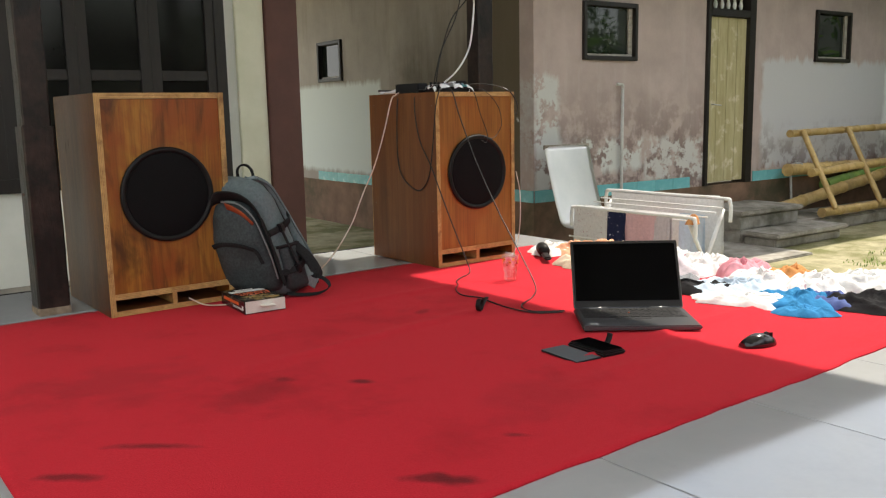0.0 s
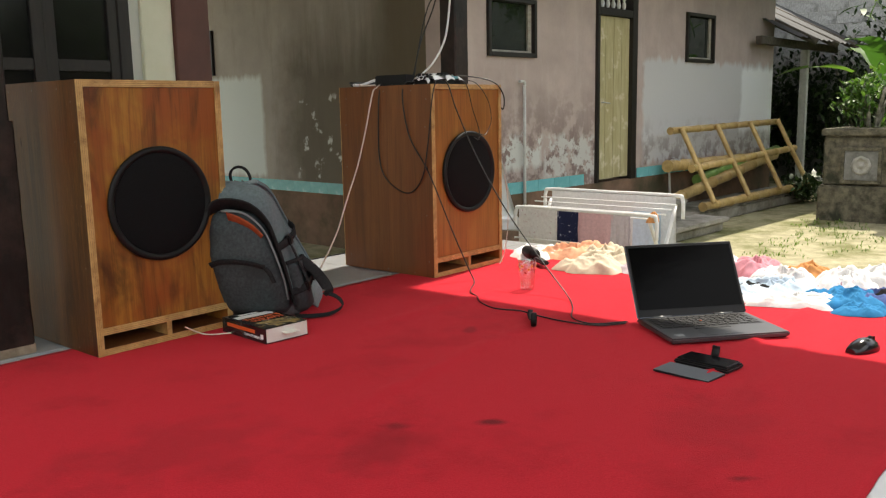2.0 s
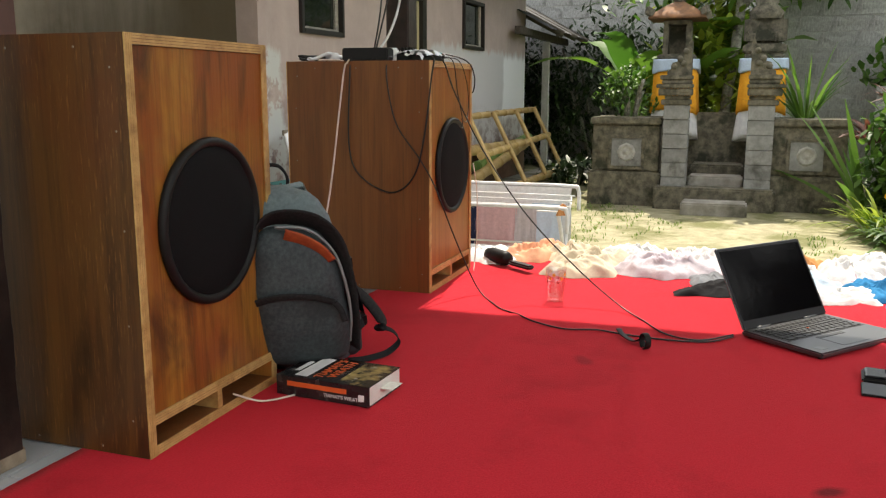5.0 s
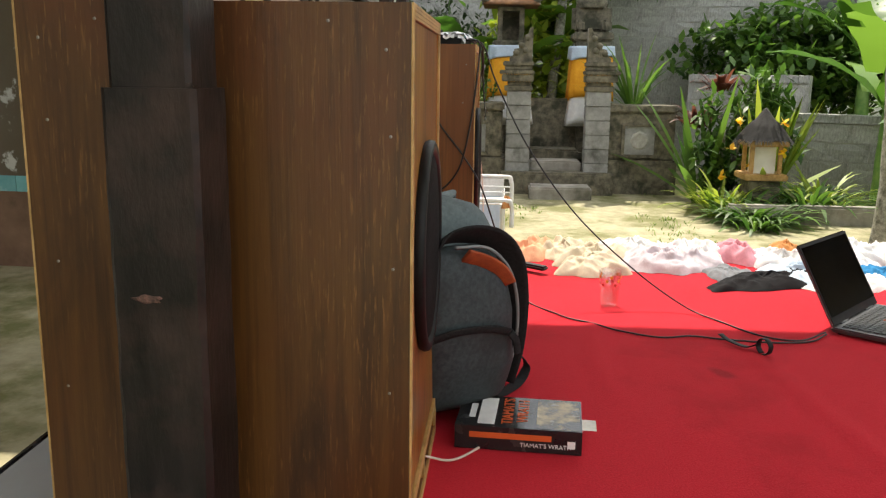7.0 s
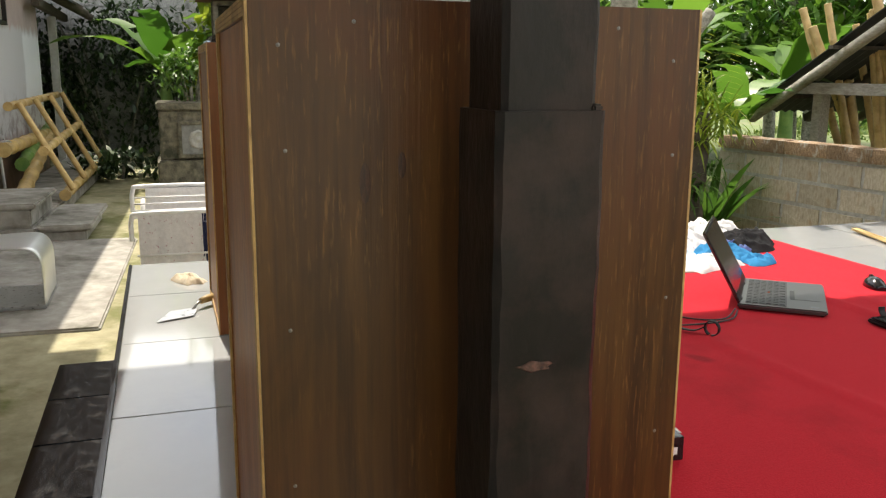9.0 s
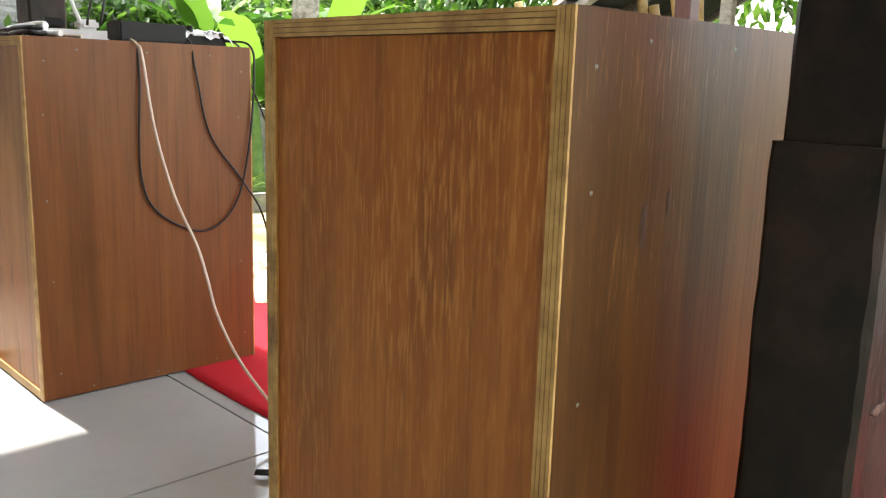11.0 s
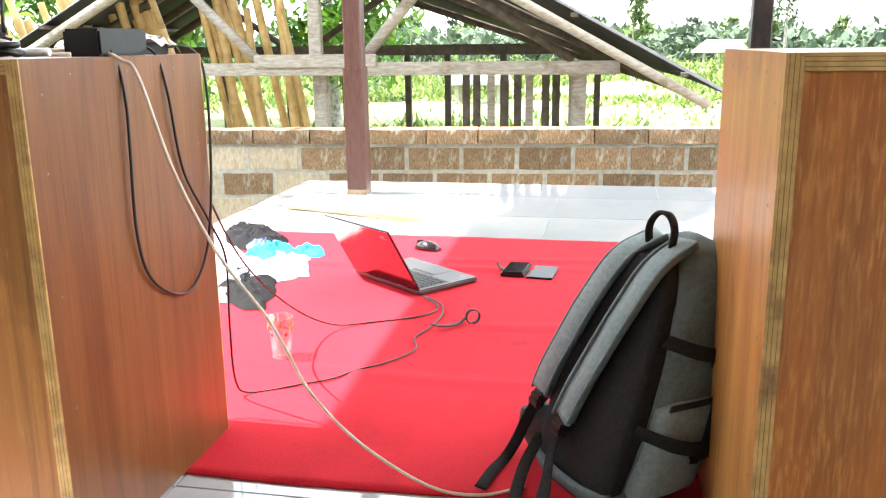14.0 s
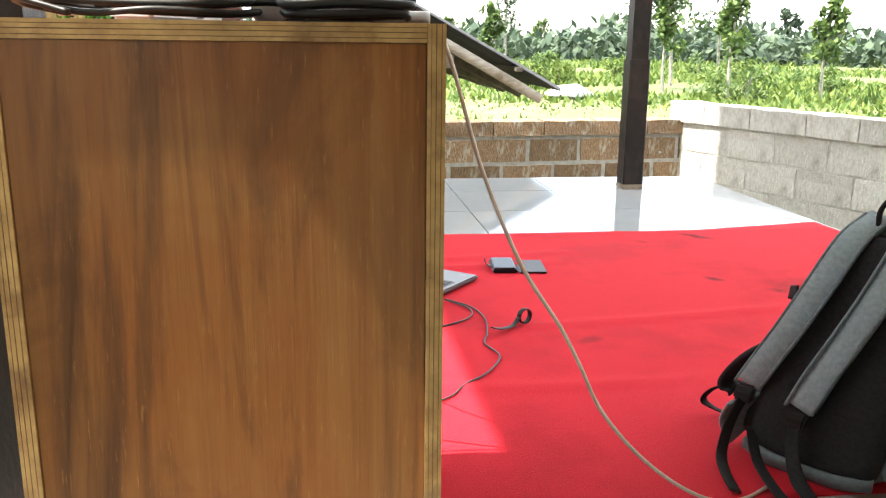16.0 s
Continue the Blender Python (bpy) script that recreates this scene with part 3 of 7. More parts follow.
def post(x, y, mat, top=2.98, low_h=0.66):
    e = thing("terrace_post", (x, y, -0.004), 0, "dark painted square wooden roof post with thicker foot", "post", "terrace posts")
    def hewn(h, z0, z1, n, seed):
        """A square shaft with worn, slightly wavy faces and chipped arrises."""
        rings = []
        for k in range(n + 1):
            z = z0 + (z1 - z0) * k / n
            ring = []
            for cx_, cy_ in ((1, 1), (-1, 1), (-1, -1), (1, -1)):
                q = 0.006 + 0.003 * noise.noise((z * 23, cx_ * 5 + cy_ * 3, seed))
                wx, wy = (0.0009 * noise.noise((z * 9, cx_ * 3, seed + 4)), 0.0009 * noise.noise((z * 9, cy_ * 3, seed + 8)))
                pair = [(cx_ * h + wx, cy_ * (h - q) + wy), (cx_ * (h - q) + wx, cy_ * h + wy)]
                ring += pair if cx_ * cy_ > 0 else pair[::-1]
            rings.append([(px, py, z) for px, py in ring])
        bm = loft(bmesh.new(), rings)
        for f in bm.faces:
            f.smooth = False
        return bm
    low = part("lower_shaft", hewn(0.053, 0.02, low_h, 40, x), mat, e)
    part("upper_shaft", hewn(0.046, low_h, top, 60, y), mat, e)
    part("ledge_chip", boxed(-0.050, -0.030, -0.050, -0.040, low_h - 0.001, low_h + 0.006, 0.002), mat, low)
    bm = boxed(-0.054, 0.054, -0.054, 0.054, 0, 0.03, 0.003)
    part("foot", bm, "bare_wood", e, "bare chipped wood at the foot")
    return e


near_post = post(1.214, 3.308, "post")
M["gash"] = surface("gash", (0.035, 0.019, 0.014), (0.17, 0.085, 0.062), 130, 0.8, bump=0.4)
gash = part("gash", loft(bmesh.new(), [[(-.0538 - q, .011 + w_ * math.cos(a) * (1 + .15 * math.sin(3 * a + 1) + .10 * math.sin(7 * a)), .426 + .30 * w_ * math.sin(a) * (1 + .2 * math.cos(5 * a))) for a in (2 * math.pi * k / 24 for k in range(24))] for q, w_ in ((-.0004, .017), (.0008, .013))]), "gash", near_post, "bare reddish gash in the dark paint")
post(3.236, 3.305, "post")
post(3.28, 0.18, "post_brown")
post(1.284, 0.145, "post")

# ---- roofs over the terrace and the houses ----
RZ = 2.98
RSX, RSY = RZ / math.tan(SUN_EL) * math.cos(SUN_AZ), RZ / math.tan(SUN_EL) * math.sin(SUN_AZ)
# Outline follows the wanted shadow; the strip over the yard is added for shade.
outline = [(2.53, 4.0), (5.0, 4.0), (5.0, 4.5), (-1.2, 4.22), (-1.2, -1.25), (2.60, -1.25)]
bm = bmesh.new()
top = [bm.verts.new((x + RSX, y + RSY, RZ + 0.03)) for x, y in outline]
bot = [bm.verts.new((x + RSX, y + RSY, RZ)) for x, y in outline]
bm.faces.new(top)
bm.faces.new(list(reversed(bot)))
for k in range(len(top)):
    bm.faces.new((top[k], bot[k], bot[(k + 1) % len(top)], top[(k + 1) % len(top)]))
bmesh.ops.recalc_face_normals(bm, faces=bm.faces)
# Roof is out of view; its white underside is added to bounce light.
tagged(part("terrace_roof", bm, "white_wall"), "unseen terrace roof cut to its shadow, underside white for bounce", "roof", kind="structure")

# ---- white house behind the terrace ----
WY = 5.30
bm = bmesh.new()
box(bm, -3.0, 1.00, WY, WY + 0.2, -0.25, 2.7)
box(bm, 1.00, 2.80, WY, WY + 0.2, -0.25, 0.28)
box(bm, 2.80, 3.07, WY, WY + 0.2, -0.25, 2.7)
box(bm, 1.00, 2.80, WY, WY + 0.2, 2.2, 2.7)
box(bm, -3.0, -2.8, WY + 0.2, WY + 4, -0.25, 2.7)
box(bm, 2.87, 3.07, WY + 0.2, WY + 4, -0.25, 2.7)
box(bm, -3.0, 3.07, WY + 4, WY + 4.2, -0.25, 2.7)
tagged(part("wall_white_house", bm, "white_wall"), "white painted house wall with window opening", "wall", kind="structure")
tagged(part("plinth_white_house", boxed(-3.02, 3.07, WY - 0.02, WY + 0.18, GZ, -0.25), "concrete"), "grey concrete plinth of the white house", "wall", kind="structure")
tagged(part("corner_pillar", boxed(3.072, 3.30, WY - 0.06, WY + 0.25, GZ, 2.7, 0.004), "maroon"), "maroon painted corner pillar of the house", "pillar", kind="structure")
tagged(part("cream_pilaster", boxed(2.875, 3.068, WY - 0.035, WY - 0.002, -0.25, 2.7, 0.004), "cream"), "cream painted pilaster beside the window", "pillar", kind="structure")
win = tagged(new("window_1"), "dark wooden casement windows with unlit glass", "window", kind="structure")
win.location = (1.0, WY, 0.28)
part("window_frame", box(box(box(box(bmesh.new(), 0, 0.07, -0.04, 0.1, 0, 1.92, .004), 1.73, 1.80, -0.04, 0.1, 0, 1.92, .004), 0.07, 1.73, -0.04, 0.1, 0, 0.08, .004), 0.07, 1.73, -0.04, 0.1, 1.84, 1.92, .004), "dark_wood", win)
for k in range(4):
    x0 = 0.07 + k * 0.415
    bm = bmesh.new()
    box(bm, x0 + .005, x0 + 0.07, -0.03, 0.02, 0.08, 1.84, .003)
    box(bm, x0 + 0.36, x0 + 0.425, -0.03, 0.02, 0.08, 1.84, .003)
    for z in (0.08, 0.62, 1.2, 1.77):
        box(bm, x0 + 0.07, x0 + 0.36, -0.025, 0.015, z, z + 0.06, .003)
    part("casement", bm, "dark_wood", win)
    part("pane", boxed(x0 + 0.07, x0 + 0.36, -0.008, -0.003, 0.14, 1.77), "pane_dim", win)
tagged(part("roof_white_house", boxed(-3.5, 4.55, 4.28, WY + 4.5, 2.70, 2.8), "roof_tile"), "tiled roof of the white house", "roof", kind="structure")

# Added slab behind the camera: blocks sky from the west, bounces light back.
tagged(part("wall_west", boxed(-2.75, -2.55, -0.4, WY - 0.03, GZ, 2.69), "white_wall"), "added unseen white slab blocking western sky and bouncing light", "wall", kind="structure")

# ---- long house across the yard, turned a little ----
HX, HY, HA = 5.52, 5.315, -2.8
HM = pose(HX, HY, 0, 0, 0, HA)
HTOP = 2.35


def peeled(name, base, patch, mould, streak, bands):
    """Old wall paint: rough base, peeled or repainted patches, mould and streaks that run down."""
    m = bpy.data.materials.new(name)
    m.use_nodes = True
    n, l = m.node_tree.nodes, m.node_tree.links
    b = n["Principled BSDF"]
    tc = n.new("ShaderNodeTexCoord")
    sep = n.new("ShaderNodeSeparateXYZ")
    l.new(tc.outputs["Object"], sep.inputs[0])

    def nz(scale, stretch=(1, 1, 1), detail=8, off=0.0):
        mp, t = n.new("ShaderNodeMapping"), n.new("ShaderNodeTexNoise")
        mp.inputs["Scale"].default_value = stretch
        mp.inputs["Location"].default_value = (off, off, off)
        t.inputs["Scale"].default_value, t.inputs["Detail"].default_value, t.inputs["Roughness"].default_value = scale, detail, 0.65
        l.new(tc.outputs["Object"], mp.inputs[0])
        l.new(mp.outputs[0], t.inputs[0])
        return t.outputs[0]

    def ramp(v, a, c):
        r = n.new("ShaderNodeMapRange")
        r.inputs[1].default_value, r.inputs[2].default_value = a, c
        l.new(v, r.inputs[0])
        return r.outputs[0]

    def math2(op, a, c):
        t = n.new("ShaderNodeMath")
        t.operation = op
        for k, v in enumerate((a, c)):
            if isinstance(v, (int, float)):
                t.inputs[k].default_value = v
            else:
                l.new(v, t.inputs[k])
        return t.outputs[0]

    def mixc(f, a, c):
        t = n.new("ShaderNodeMix")
        t.data_type = 'RGBA'
        l.new(f, t.inputs[0])
        for k, v in ((6, a), (7, c)):
            if isinstance(v, tuple):
                t.inputs[k].default_value = rgb(v)
            else:
                l.new(v, t.inputs[k])
        return t.outputs[2]
    col = mixc(ramp(nz(2.0), 0.35, 0.65), base, tuple(v * 1.25 for v in base))
    col = mixc(math2('MULTIPLY', ramp(nz(5, (1, 1, 0.16), off=3.0), 0.52, 0.72), 0.6), col, streak)
    for axis, lo, hi, z0, z1, soft, colour, amount, cut in bands:
        h = sep.outputs[axis]
        wob = math2('MULTIPLY', math2('SUBTRACT', nz(1.1, off=lo), 0.5), soft * 2.2)
        hw = math2('ADD', h, wob)
        inx = math2('MULTIPLY', ramp(hw, lo - 0.03, lo + 0.03), ramp(hw, hi + (0.03 if amount == 1.0 else 0.4), hi - 0.03))
        zz = math2('ADD', sep.outputs[2], math2('MULTIPLY', math2('SUBTRACT', nz(9, (1, 1, 0.12), off=hi), 0.5), soft * 1.6))
        blur = 0.03 if amount == 1.0 else 0.32
        inz = math2('MULTIPLY', ramp(zz, z0 - 0.03, z0 + 0.03), ramp(zz, z1 + blur, z1 - blur))
        f = math2('MULTIPLY', math2('MULTIPLY', inx, inz), amount)
        if cut:
            f = math2('MULTIPLY', f, ramp(nz(6, off=z1), cut, cut + (0.05 if amount == 1.0 else 0.10)))
        col = mixc(f, col, colour)
    l.new(col, b.inputs["Base Color"])
    b.inputs["Roughness"].default_value = 0.88
    bp = n.new("ShaderNodeBump")
    bp.inputs["Strength"].default_value, bp.inputs["Distance"].default_value = 0.25, 0.01
    l.new(nz(22), bp.inputs["Height"])
    l.new(bp.outputs[0], b.inputs["Normal"])
    M[name] = m


# bands: axis, from, to, low, high, raggedness, colour, amount, broken by noise above
peeled("wall_front_paint", (0.39, 0.315, 0.29), None, None, (0.52, 0.45, 0.42), [
    (0, 0.0, 2.35, -0.2, 0.55, 0.25, (0.135, 0.085, 0.078), 0.75, 0.44),
    (0, 0.0, 0.30, -0.1, 0.95, 0.20, (0.55, 0.56, 0.54), 1.0, 0.44),
    (0, 0.45, 1.35, 0.12, 0.42, 0.15, (0.58, 0.59, 0.57), 1.0, 0.47),
    (0, 1.35, 2.35, 0.0, 0.40, 0.18, (0.54, 0.53, 0.51), 1.0, 0.49),
    (0, 3.15, 7.0, 0.05, 1.15, 0.20, (0.52, 0.52, 0.53), 1.0, 0.0),
    (0, 3.15, 7.0, -0.1, 0.22, 0.30, (0.15, 0.10, 0.09), 0.9, 0.47),
    (0, 5.55, 7.0, 0.30, 1.10, 0.12, (0.76, 0.78, 0.80), 1.0, 0.0)])
peeled("wall_side_paint", (0.31, 0.275, 0.235), None, None, (0.24, 0.205, 0.16), [
    (1, -0.2, 1.9, -0.2, 1.35, 0.5, (0.100, 0.080, 0.052), 0.80, 0.0),
    (1, -0.2, 0.6, -0.2, 2.4, 0.2, (0.11, 0.085, 0.05), 0.9, 0.0),
    (1, 0.0, 1.9, 0.0, 0.8, 0.2, (0.55, 0.56, 0.53), 1.0, 0.60),
    (1, 2.45, 5.0, 0.02, 1.02, 0.10, (0.60, 0.64, 0.60), 1.0, 0.0)])
wall_f = new("wall_house_front")
wall_f.matrix_basis = HM
tagged(wall_f, "weathered house wall with peeling mauve and grey paint", "wall", kind="structure")
bm = bmesh.new()
W = [(0.55, 1.22, 1.10, 1.60), (2.20, 2.95, -0.1, 1.98), (4.03, 4.72, 1.14, 1.69)]
xs_ = [0.0, W[0][0], W[0][1], W[1][0], W[1][1], W[2][0], W[2][1], 6.5]
for k in range(7):
    if k % 2 == 0:
        box(bm, xs_[k], xs_[k + 1], 0, 0.18, -0.10, HTOP)
    else:
        _, _, z0, z1 = W[k // 2]
        if z0 > 0:
            box(bm, xs_[k], xs_[k + 1], 0, 0.18, -0.10, z0)
        box(bm, xs_[k], xs_[k + 1], 0, 0.18, z1, HTOP)
bmesh.ops.remove_doubles(bm, verts=bm.verts, dist=0.0005)
part("wall_panel", bm, "wall_front_paint", wall_f)
wall_s = new("wall_house_side")
wall_s.matrix_basis = HM
tagged(wall_s, "mould-stained house side wall with pale repainted patch", "wall", kind="structure")
for q in ((0.002, 0.18, 0.18, 3.30, -0.10, HTOP), (0.002, 0.18, 3.88, 7.0, -0.10, HTOP), (0.002, 0.18, 3.30, 3.88, -0.10, 1.06),
          (0.002, 0.18, 3.30, 3.88, 1.52, HTOP), (0.18, 6.5, 6.8, 7.0, -0.10, HTOP), (6.32, 6.498, 0.18, 6.8, -0.10, HTOP)):
    part("wall_panel", boxed(*q), "wall_side_paint", wall_s)
pl = tagged(part("plinth_house", box(boxed(-0.012, 6.51, -0.012, 0.17, GZ, -0.10), -0.012, 0.17, 0.17, 7.0, GZ, -0.10), "plinth"), "stained brown plinth of the house", "wall", kind="structure")
pl.matrix_basis = HM
band = tagged(new("tile_band"), "row of turquoise wall tiles above the plinth", "tiles", kind="structure")
band.matrix_basis = HM
proto = None
for k in range(26):
    x = 0.125 + 0.25 * k
    if 2.1 < x < 3.0:
        continue
    if proto is None:
        proto = part("blue_tile", boxed(-0.1235, 0.1235, -0.006, 0.004, -0.052, 0.052, 0.0015), "band", band)
        proto.location = (x, -0.008, -0.048)
    else:
        shared("blue_tile", proto, (x, -0.008, -0.048))
for k in range(16):
    shared("blue_tile", proto, (-0.008, 0.125 + 0.25 * k, -0.05), (0, 0, radians(90)))


def small_window(name, x0, x1, z0, z1, side=False):
    w = tagged(new(name), "small dark-framed glass window in the weathered wall", "window", kind="structure")
    w.matrix_basis = HM
    if side:
        w.matrix_basis = HM @ pose(0, x0 + x1, 0, 0, 0, -90)
    bm = bmesh.new()
    t = 0.038
    box(bm, x0, x0 + t, -0.03, 0.12, z0, z1, .003)
    box(bm, x1 - t, x1, -0.03, 0.12, z0, z1, .003)
    box(bm, x0 + t, x1 - t, -0.03, 0.12, z0, z0 + t, .003)
    box(bm, x0 + t, x1 - t, -0.03, 0.12, z1 - t, z1, .003)
    part("window_frame", bm, "dark_wood", w)
    part("pane", boxed(x0 + t, x1 - t, 0.03, 0.036, z0 + t, z1 - t), "pane", w)
    bm = box(box(bmesh.new(), x0 + t, x1 - t, 0.01, 0.028, z0 + t, z0 + t + .02), x1 - t - .05, x1 - t, 0.01, 0.028, z0 + t + .022, z1 - t)
    part("sash", bm, "timber_grey", w)


small_window("window_2", W[0][0], W[0][1], W[0][2], W[0][3])
small_window("window_3", W[2][0], W[2][1], W[2][2], W[2][3])
small_window("window_4", 3.30, 3.88, 1.06, 1.52, side=True)
door = tagged(new("door_1"), "closed pale olive wooden door with peeling paint and dark frame", "door", kind="structure")
door.matrix_basis = HM
bm = bmesh.new()
box(bm, 2.20, 2.245, -0.03, 0.14, -0.1, 1.98, .003)
box(bm, 2.85, 2.95, -0.03, 0.14, -0.1, 1.98, .003)
box(bm, 2.245, 2.85, -0.03, 0.14, 1.90, 1.98, .003)
box(bm, 2.245, 2.85, -0.03, 0.14, 1.55, 1.62, .003)
part("door_frame", bm, "dark_wood", door)
for k in range(4):
    part("door_board", boxed(2.247 + k * 0.1505, 2.247 + (k + 1) * 0.1505 - 0.002, 0.01, 0.045, -0.07, 1.545, .004), "door_paint", door)
bm = tube(bmesh.new(), curve_pts([(2.31, -0.002, 0.70), (2.31, -0.035, 0.70), (2.39, -0.04, 0.692), (2.41, -0.04, 0.69)], 5), 0.006)
part("door_handle", bm, "metal", door)
for k in range(6):
    bm = lathe(bmesh.new(), [(0.012, 1.625), (0.024, 1.67), (0.012, 1.71), (0.022, 1.76), (0.012, 1.82), (0.02, 1.895)], 10, center=(2.295 + k * 0.1, 0.05, 0))
    part("transom_baluster", bm, "white_wall", door)
# Dark sheet painted as the unlit room behind the balusters.
part("transom_back", boxed(2.245, 2.85, 0.12, 0.13, 1.62, 1.90), "void", door)
rf = tagged(part("roof_house", boxed(-0.9, 7.2, -0.95, 7.4, HTOP + 0.005, HTOP + 0.1), "roof_tile"), "overhanging roof of the long house", "roof", kind="structure")
rf.matrix_basis = HM
pave = tagged(part("pavement", boxed(2.0, 8.2, -0.62, -0.013, GZ, GZ + 0.13, 0.02), "concrete"), "raised concrete pavement along the house", "pavement", kind="structure")
pave.matrix_basis = HM
apron = tagged(part("yard_slab", boxed(-0.5, 2.0, -1.35, -0.013, GZ - 0.05, GZ + 0.02, 0.01), "concrete"), "worn concrete yard slab beside the house", "pavement", kind="structure")
apron.matrix_basis = HM
st = thing("door_step", (0, 0, 0), 0, "two worn concrete steps below the door", "steps")
st.matrix_basis = HM
part("upper_step", boxed(2.0, 2.93, -0.60, -0.014, GZ + 0.131, -0.335, 0.012), "concrete", st)
part("upper_tread", boxed(1.98, 2.96, -0.64, -0.014, -0.334, -0.29, 0.012), "concrete", st, "worn overhanging tread")
part("lower_step", boxed(2.0, 3.05, -0.98, -0.642, GZ, -0.505, 0.015), "concrete", st)
part("lower_tread", boxed(1.97, 3.10, -1.03, -0.642, -0.504, -0.46, 0.012), "concrete", st, "worn overhanging tread")


# ---- speaker cabinets ----
SW, SD, SH, TH = 0.451, 0.514, 0.761, 0.019


def layered(bm, a, b, axis, t):
    """The bare edge of plywood: seven thin layers, light and dark in turn, across one axis."""
    cuts = (0.0, 0.20, 0.25, 0.49, 0.545, 0.76, 0.80, 1.0)
    for k in range(7):
        lo, hi = list(a), list(b)
        lo[axis] = a[axis] + (b[axis] - a[axis]) * cuts[k]
        hi[axis] = a[axis] + (b[axis] - a[axis]) * cuts[k + 1]
        proud = 0.0006 if k % 2 == 0 else 0.0
        lo[1] -= proud if a[1] < 0 else 0
        hi[1] += proud if b[1] > 0 else 0
        box(bm, lo[0], hi[0], lo[1], hi[1], lo[2], hi[2], 0, k % 2)


def speaker(loc, label, knots, left, right, front, back):
    e = thing("loudspeaker", loc, 0, label, "loudspeaker", "two loudspeakers")
    w, d = SW / 2, SD / 2
    lip = 0.0025
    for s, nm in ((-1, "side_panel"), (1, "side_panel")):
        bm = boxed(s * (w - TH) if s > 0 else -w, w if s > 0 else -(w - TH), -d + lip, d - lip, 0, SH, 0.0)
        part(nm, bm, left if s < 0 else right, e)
    part("top_panel", boxed(-w + TH + .0005, w - TH - .0005, -d + lip, d - lip, SH - TH, SH - 0.0008), "veneer_side", e)
    part("bottom_panel", boxed(-w + TH + .0005, w - TH - .0005, -d + lip, d - lip, 0.001, TH), "veneer_side", e)
    for f in (-1, 1):
        y0, y1 = (-d, -d + lip - .0004) if f < 0 else (d - lip + .0004, d)
        bm = bmesh.new()
        layered(bm, (-w, y0, 0), (-w + TH, y1, SH), 0, f)
        layered(bm, (w - TH, y0, 0), (w, y1, SH), 0, f)
        layered(bm, (-w + TH + .0005, y0, SH - TH), (w - TH - .0005, y1, SH), 2, f)
        layered(bm, (-w + TH + .0005, y0, 0.001), (w - TH - .0005, y1, TH), 2, f)
        part("plywood_edge", bm, ["ply_light", "ply_dark"], e, "bare layered plywood edge")
    # baffle with the port below it
    zp = 0.078
    part("baffle", boxed(-w + TH + .0008, w - TH - .0008, -d + 0.004, -d + 0.022, zp, SH - TH - .0008), front, e)
    bm = bmesh.new()
    layered(bm, (-w + TH + .0008, -d - 0.0005, zp - TH), (w - TH - .0008, -d + 0.003, zp), 2, -1)
    part("shelf_edge", bm, ["ply_light", "ply_dark"], e, "bare layered plywood edge above the port")
    part("port_shelf", boxed(-w + TH + .0008, w - TH - .0008, -d + 0.0031, d - 0.2, zp - TH, zp - 0.0008), "ply_light", e)
    part("port_divider", boxed(-0.008, 0.008, -d + 0.001, d - 0.2, TH + 0.0005, zp - TH - 0.0005), "ply_light", e)
    # Dark panel paints the unlit depth of the port.
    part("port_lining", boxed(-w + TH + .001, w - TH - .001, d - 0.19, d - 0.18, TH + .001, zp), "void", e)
    part("back_panel", boxed(-w + TH + .0008, w - TH - .0008, d - 0.016, d - 0.004, TH + .0005, SH - TH - .0008), back, e)
    # driver with its cloth grille
    drv = part("driver_ring", lathe(bmesh.new(), [(0.163, 0.0), (0.166, 0.006), (0.164, 0.013), (0.158, 0.016), (0.150, 0.014), (0.146, 0.008)], 56, 'y', (0.0, -d + 0.004, 0.41)), "rubber", e)
    part("grille_cloth", lathe(bmesh.new(), [(0.1465, 0.009), (0.14, 0.0125), (0.08, 0.0145), (0.0, 0.015)], 56, 'y', (0.0, -d + 0.004, 0.41)), "grille", drv)
    scr = None
    for s in (-1, 1):
        for y in (-d + 0.03, d - 0.035):
            for z in (0.06, 0.25, 0.43, 0.60, 0.71):
                p = ((w + 0.0003) * s, y + rng.uniform(-.006, .006), z + rng.uniform(-.01, .01))
                if scr is None:
                    scr = part("screw", lathe(bmesh.new(), [(0.0, 0.0005), (0.0016, 0.0004), (0.0023, 0.0)], 8), "screw", e, "dull steel screw head")
                    scr.location, scr.rotation_euler = p, (0, radians(90 * s), 0)
                else:
                    shared("screw", scr, p, (0, radians(90 * s), 0))
    for y in (-0.15, 0.0, 0.15):
        for s in (-1, 1):
            shared("screw", scr, ((w + 0.0003) * s, y, 0.738), (0, radians(90 * s), 0))
            shared("screw", scr, ((w + 0.0003) * s, y, 0.012), (0, radians(90 * s), 0))
    for (y, z, s) in ((0.16, 0.574, -1), (0.12, 0.592, -1))[:knots]:
        bm = lathe(bmesh.new(), [(0.0, 0.0004), (0.008, 0.0003), (0.011, 0.0)], 12)
        kn = part("knot", bm, "knot", e, "dark oval knot")
        kn.location, kn.rotation_euler, kn.scale = ((w + 0.0002) * s, y - 0.02, z), (0, radians(90 * s), 0), (2.0 if y > .14 else 1.3, 0.55 if y > .14 else 0.4, 1)
    return e


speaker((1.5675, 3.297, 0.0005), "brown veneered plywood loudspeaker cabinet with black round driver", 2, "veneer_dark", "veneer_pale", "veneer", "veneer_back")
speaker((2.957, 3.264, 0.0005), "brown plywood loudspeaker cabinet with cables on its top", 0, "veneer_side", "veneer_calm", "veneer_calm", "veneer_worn")

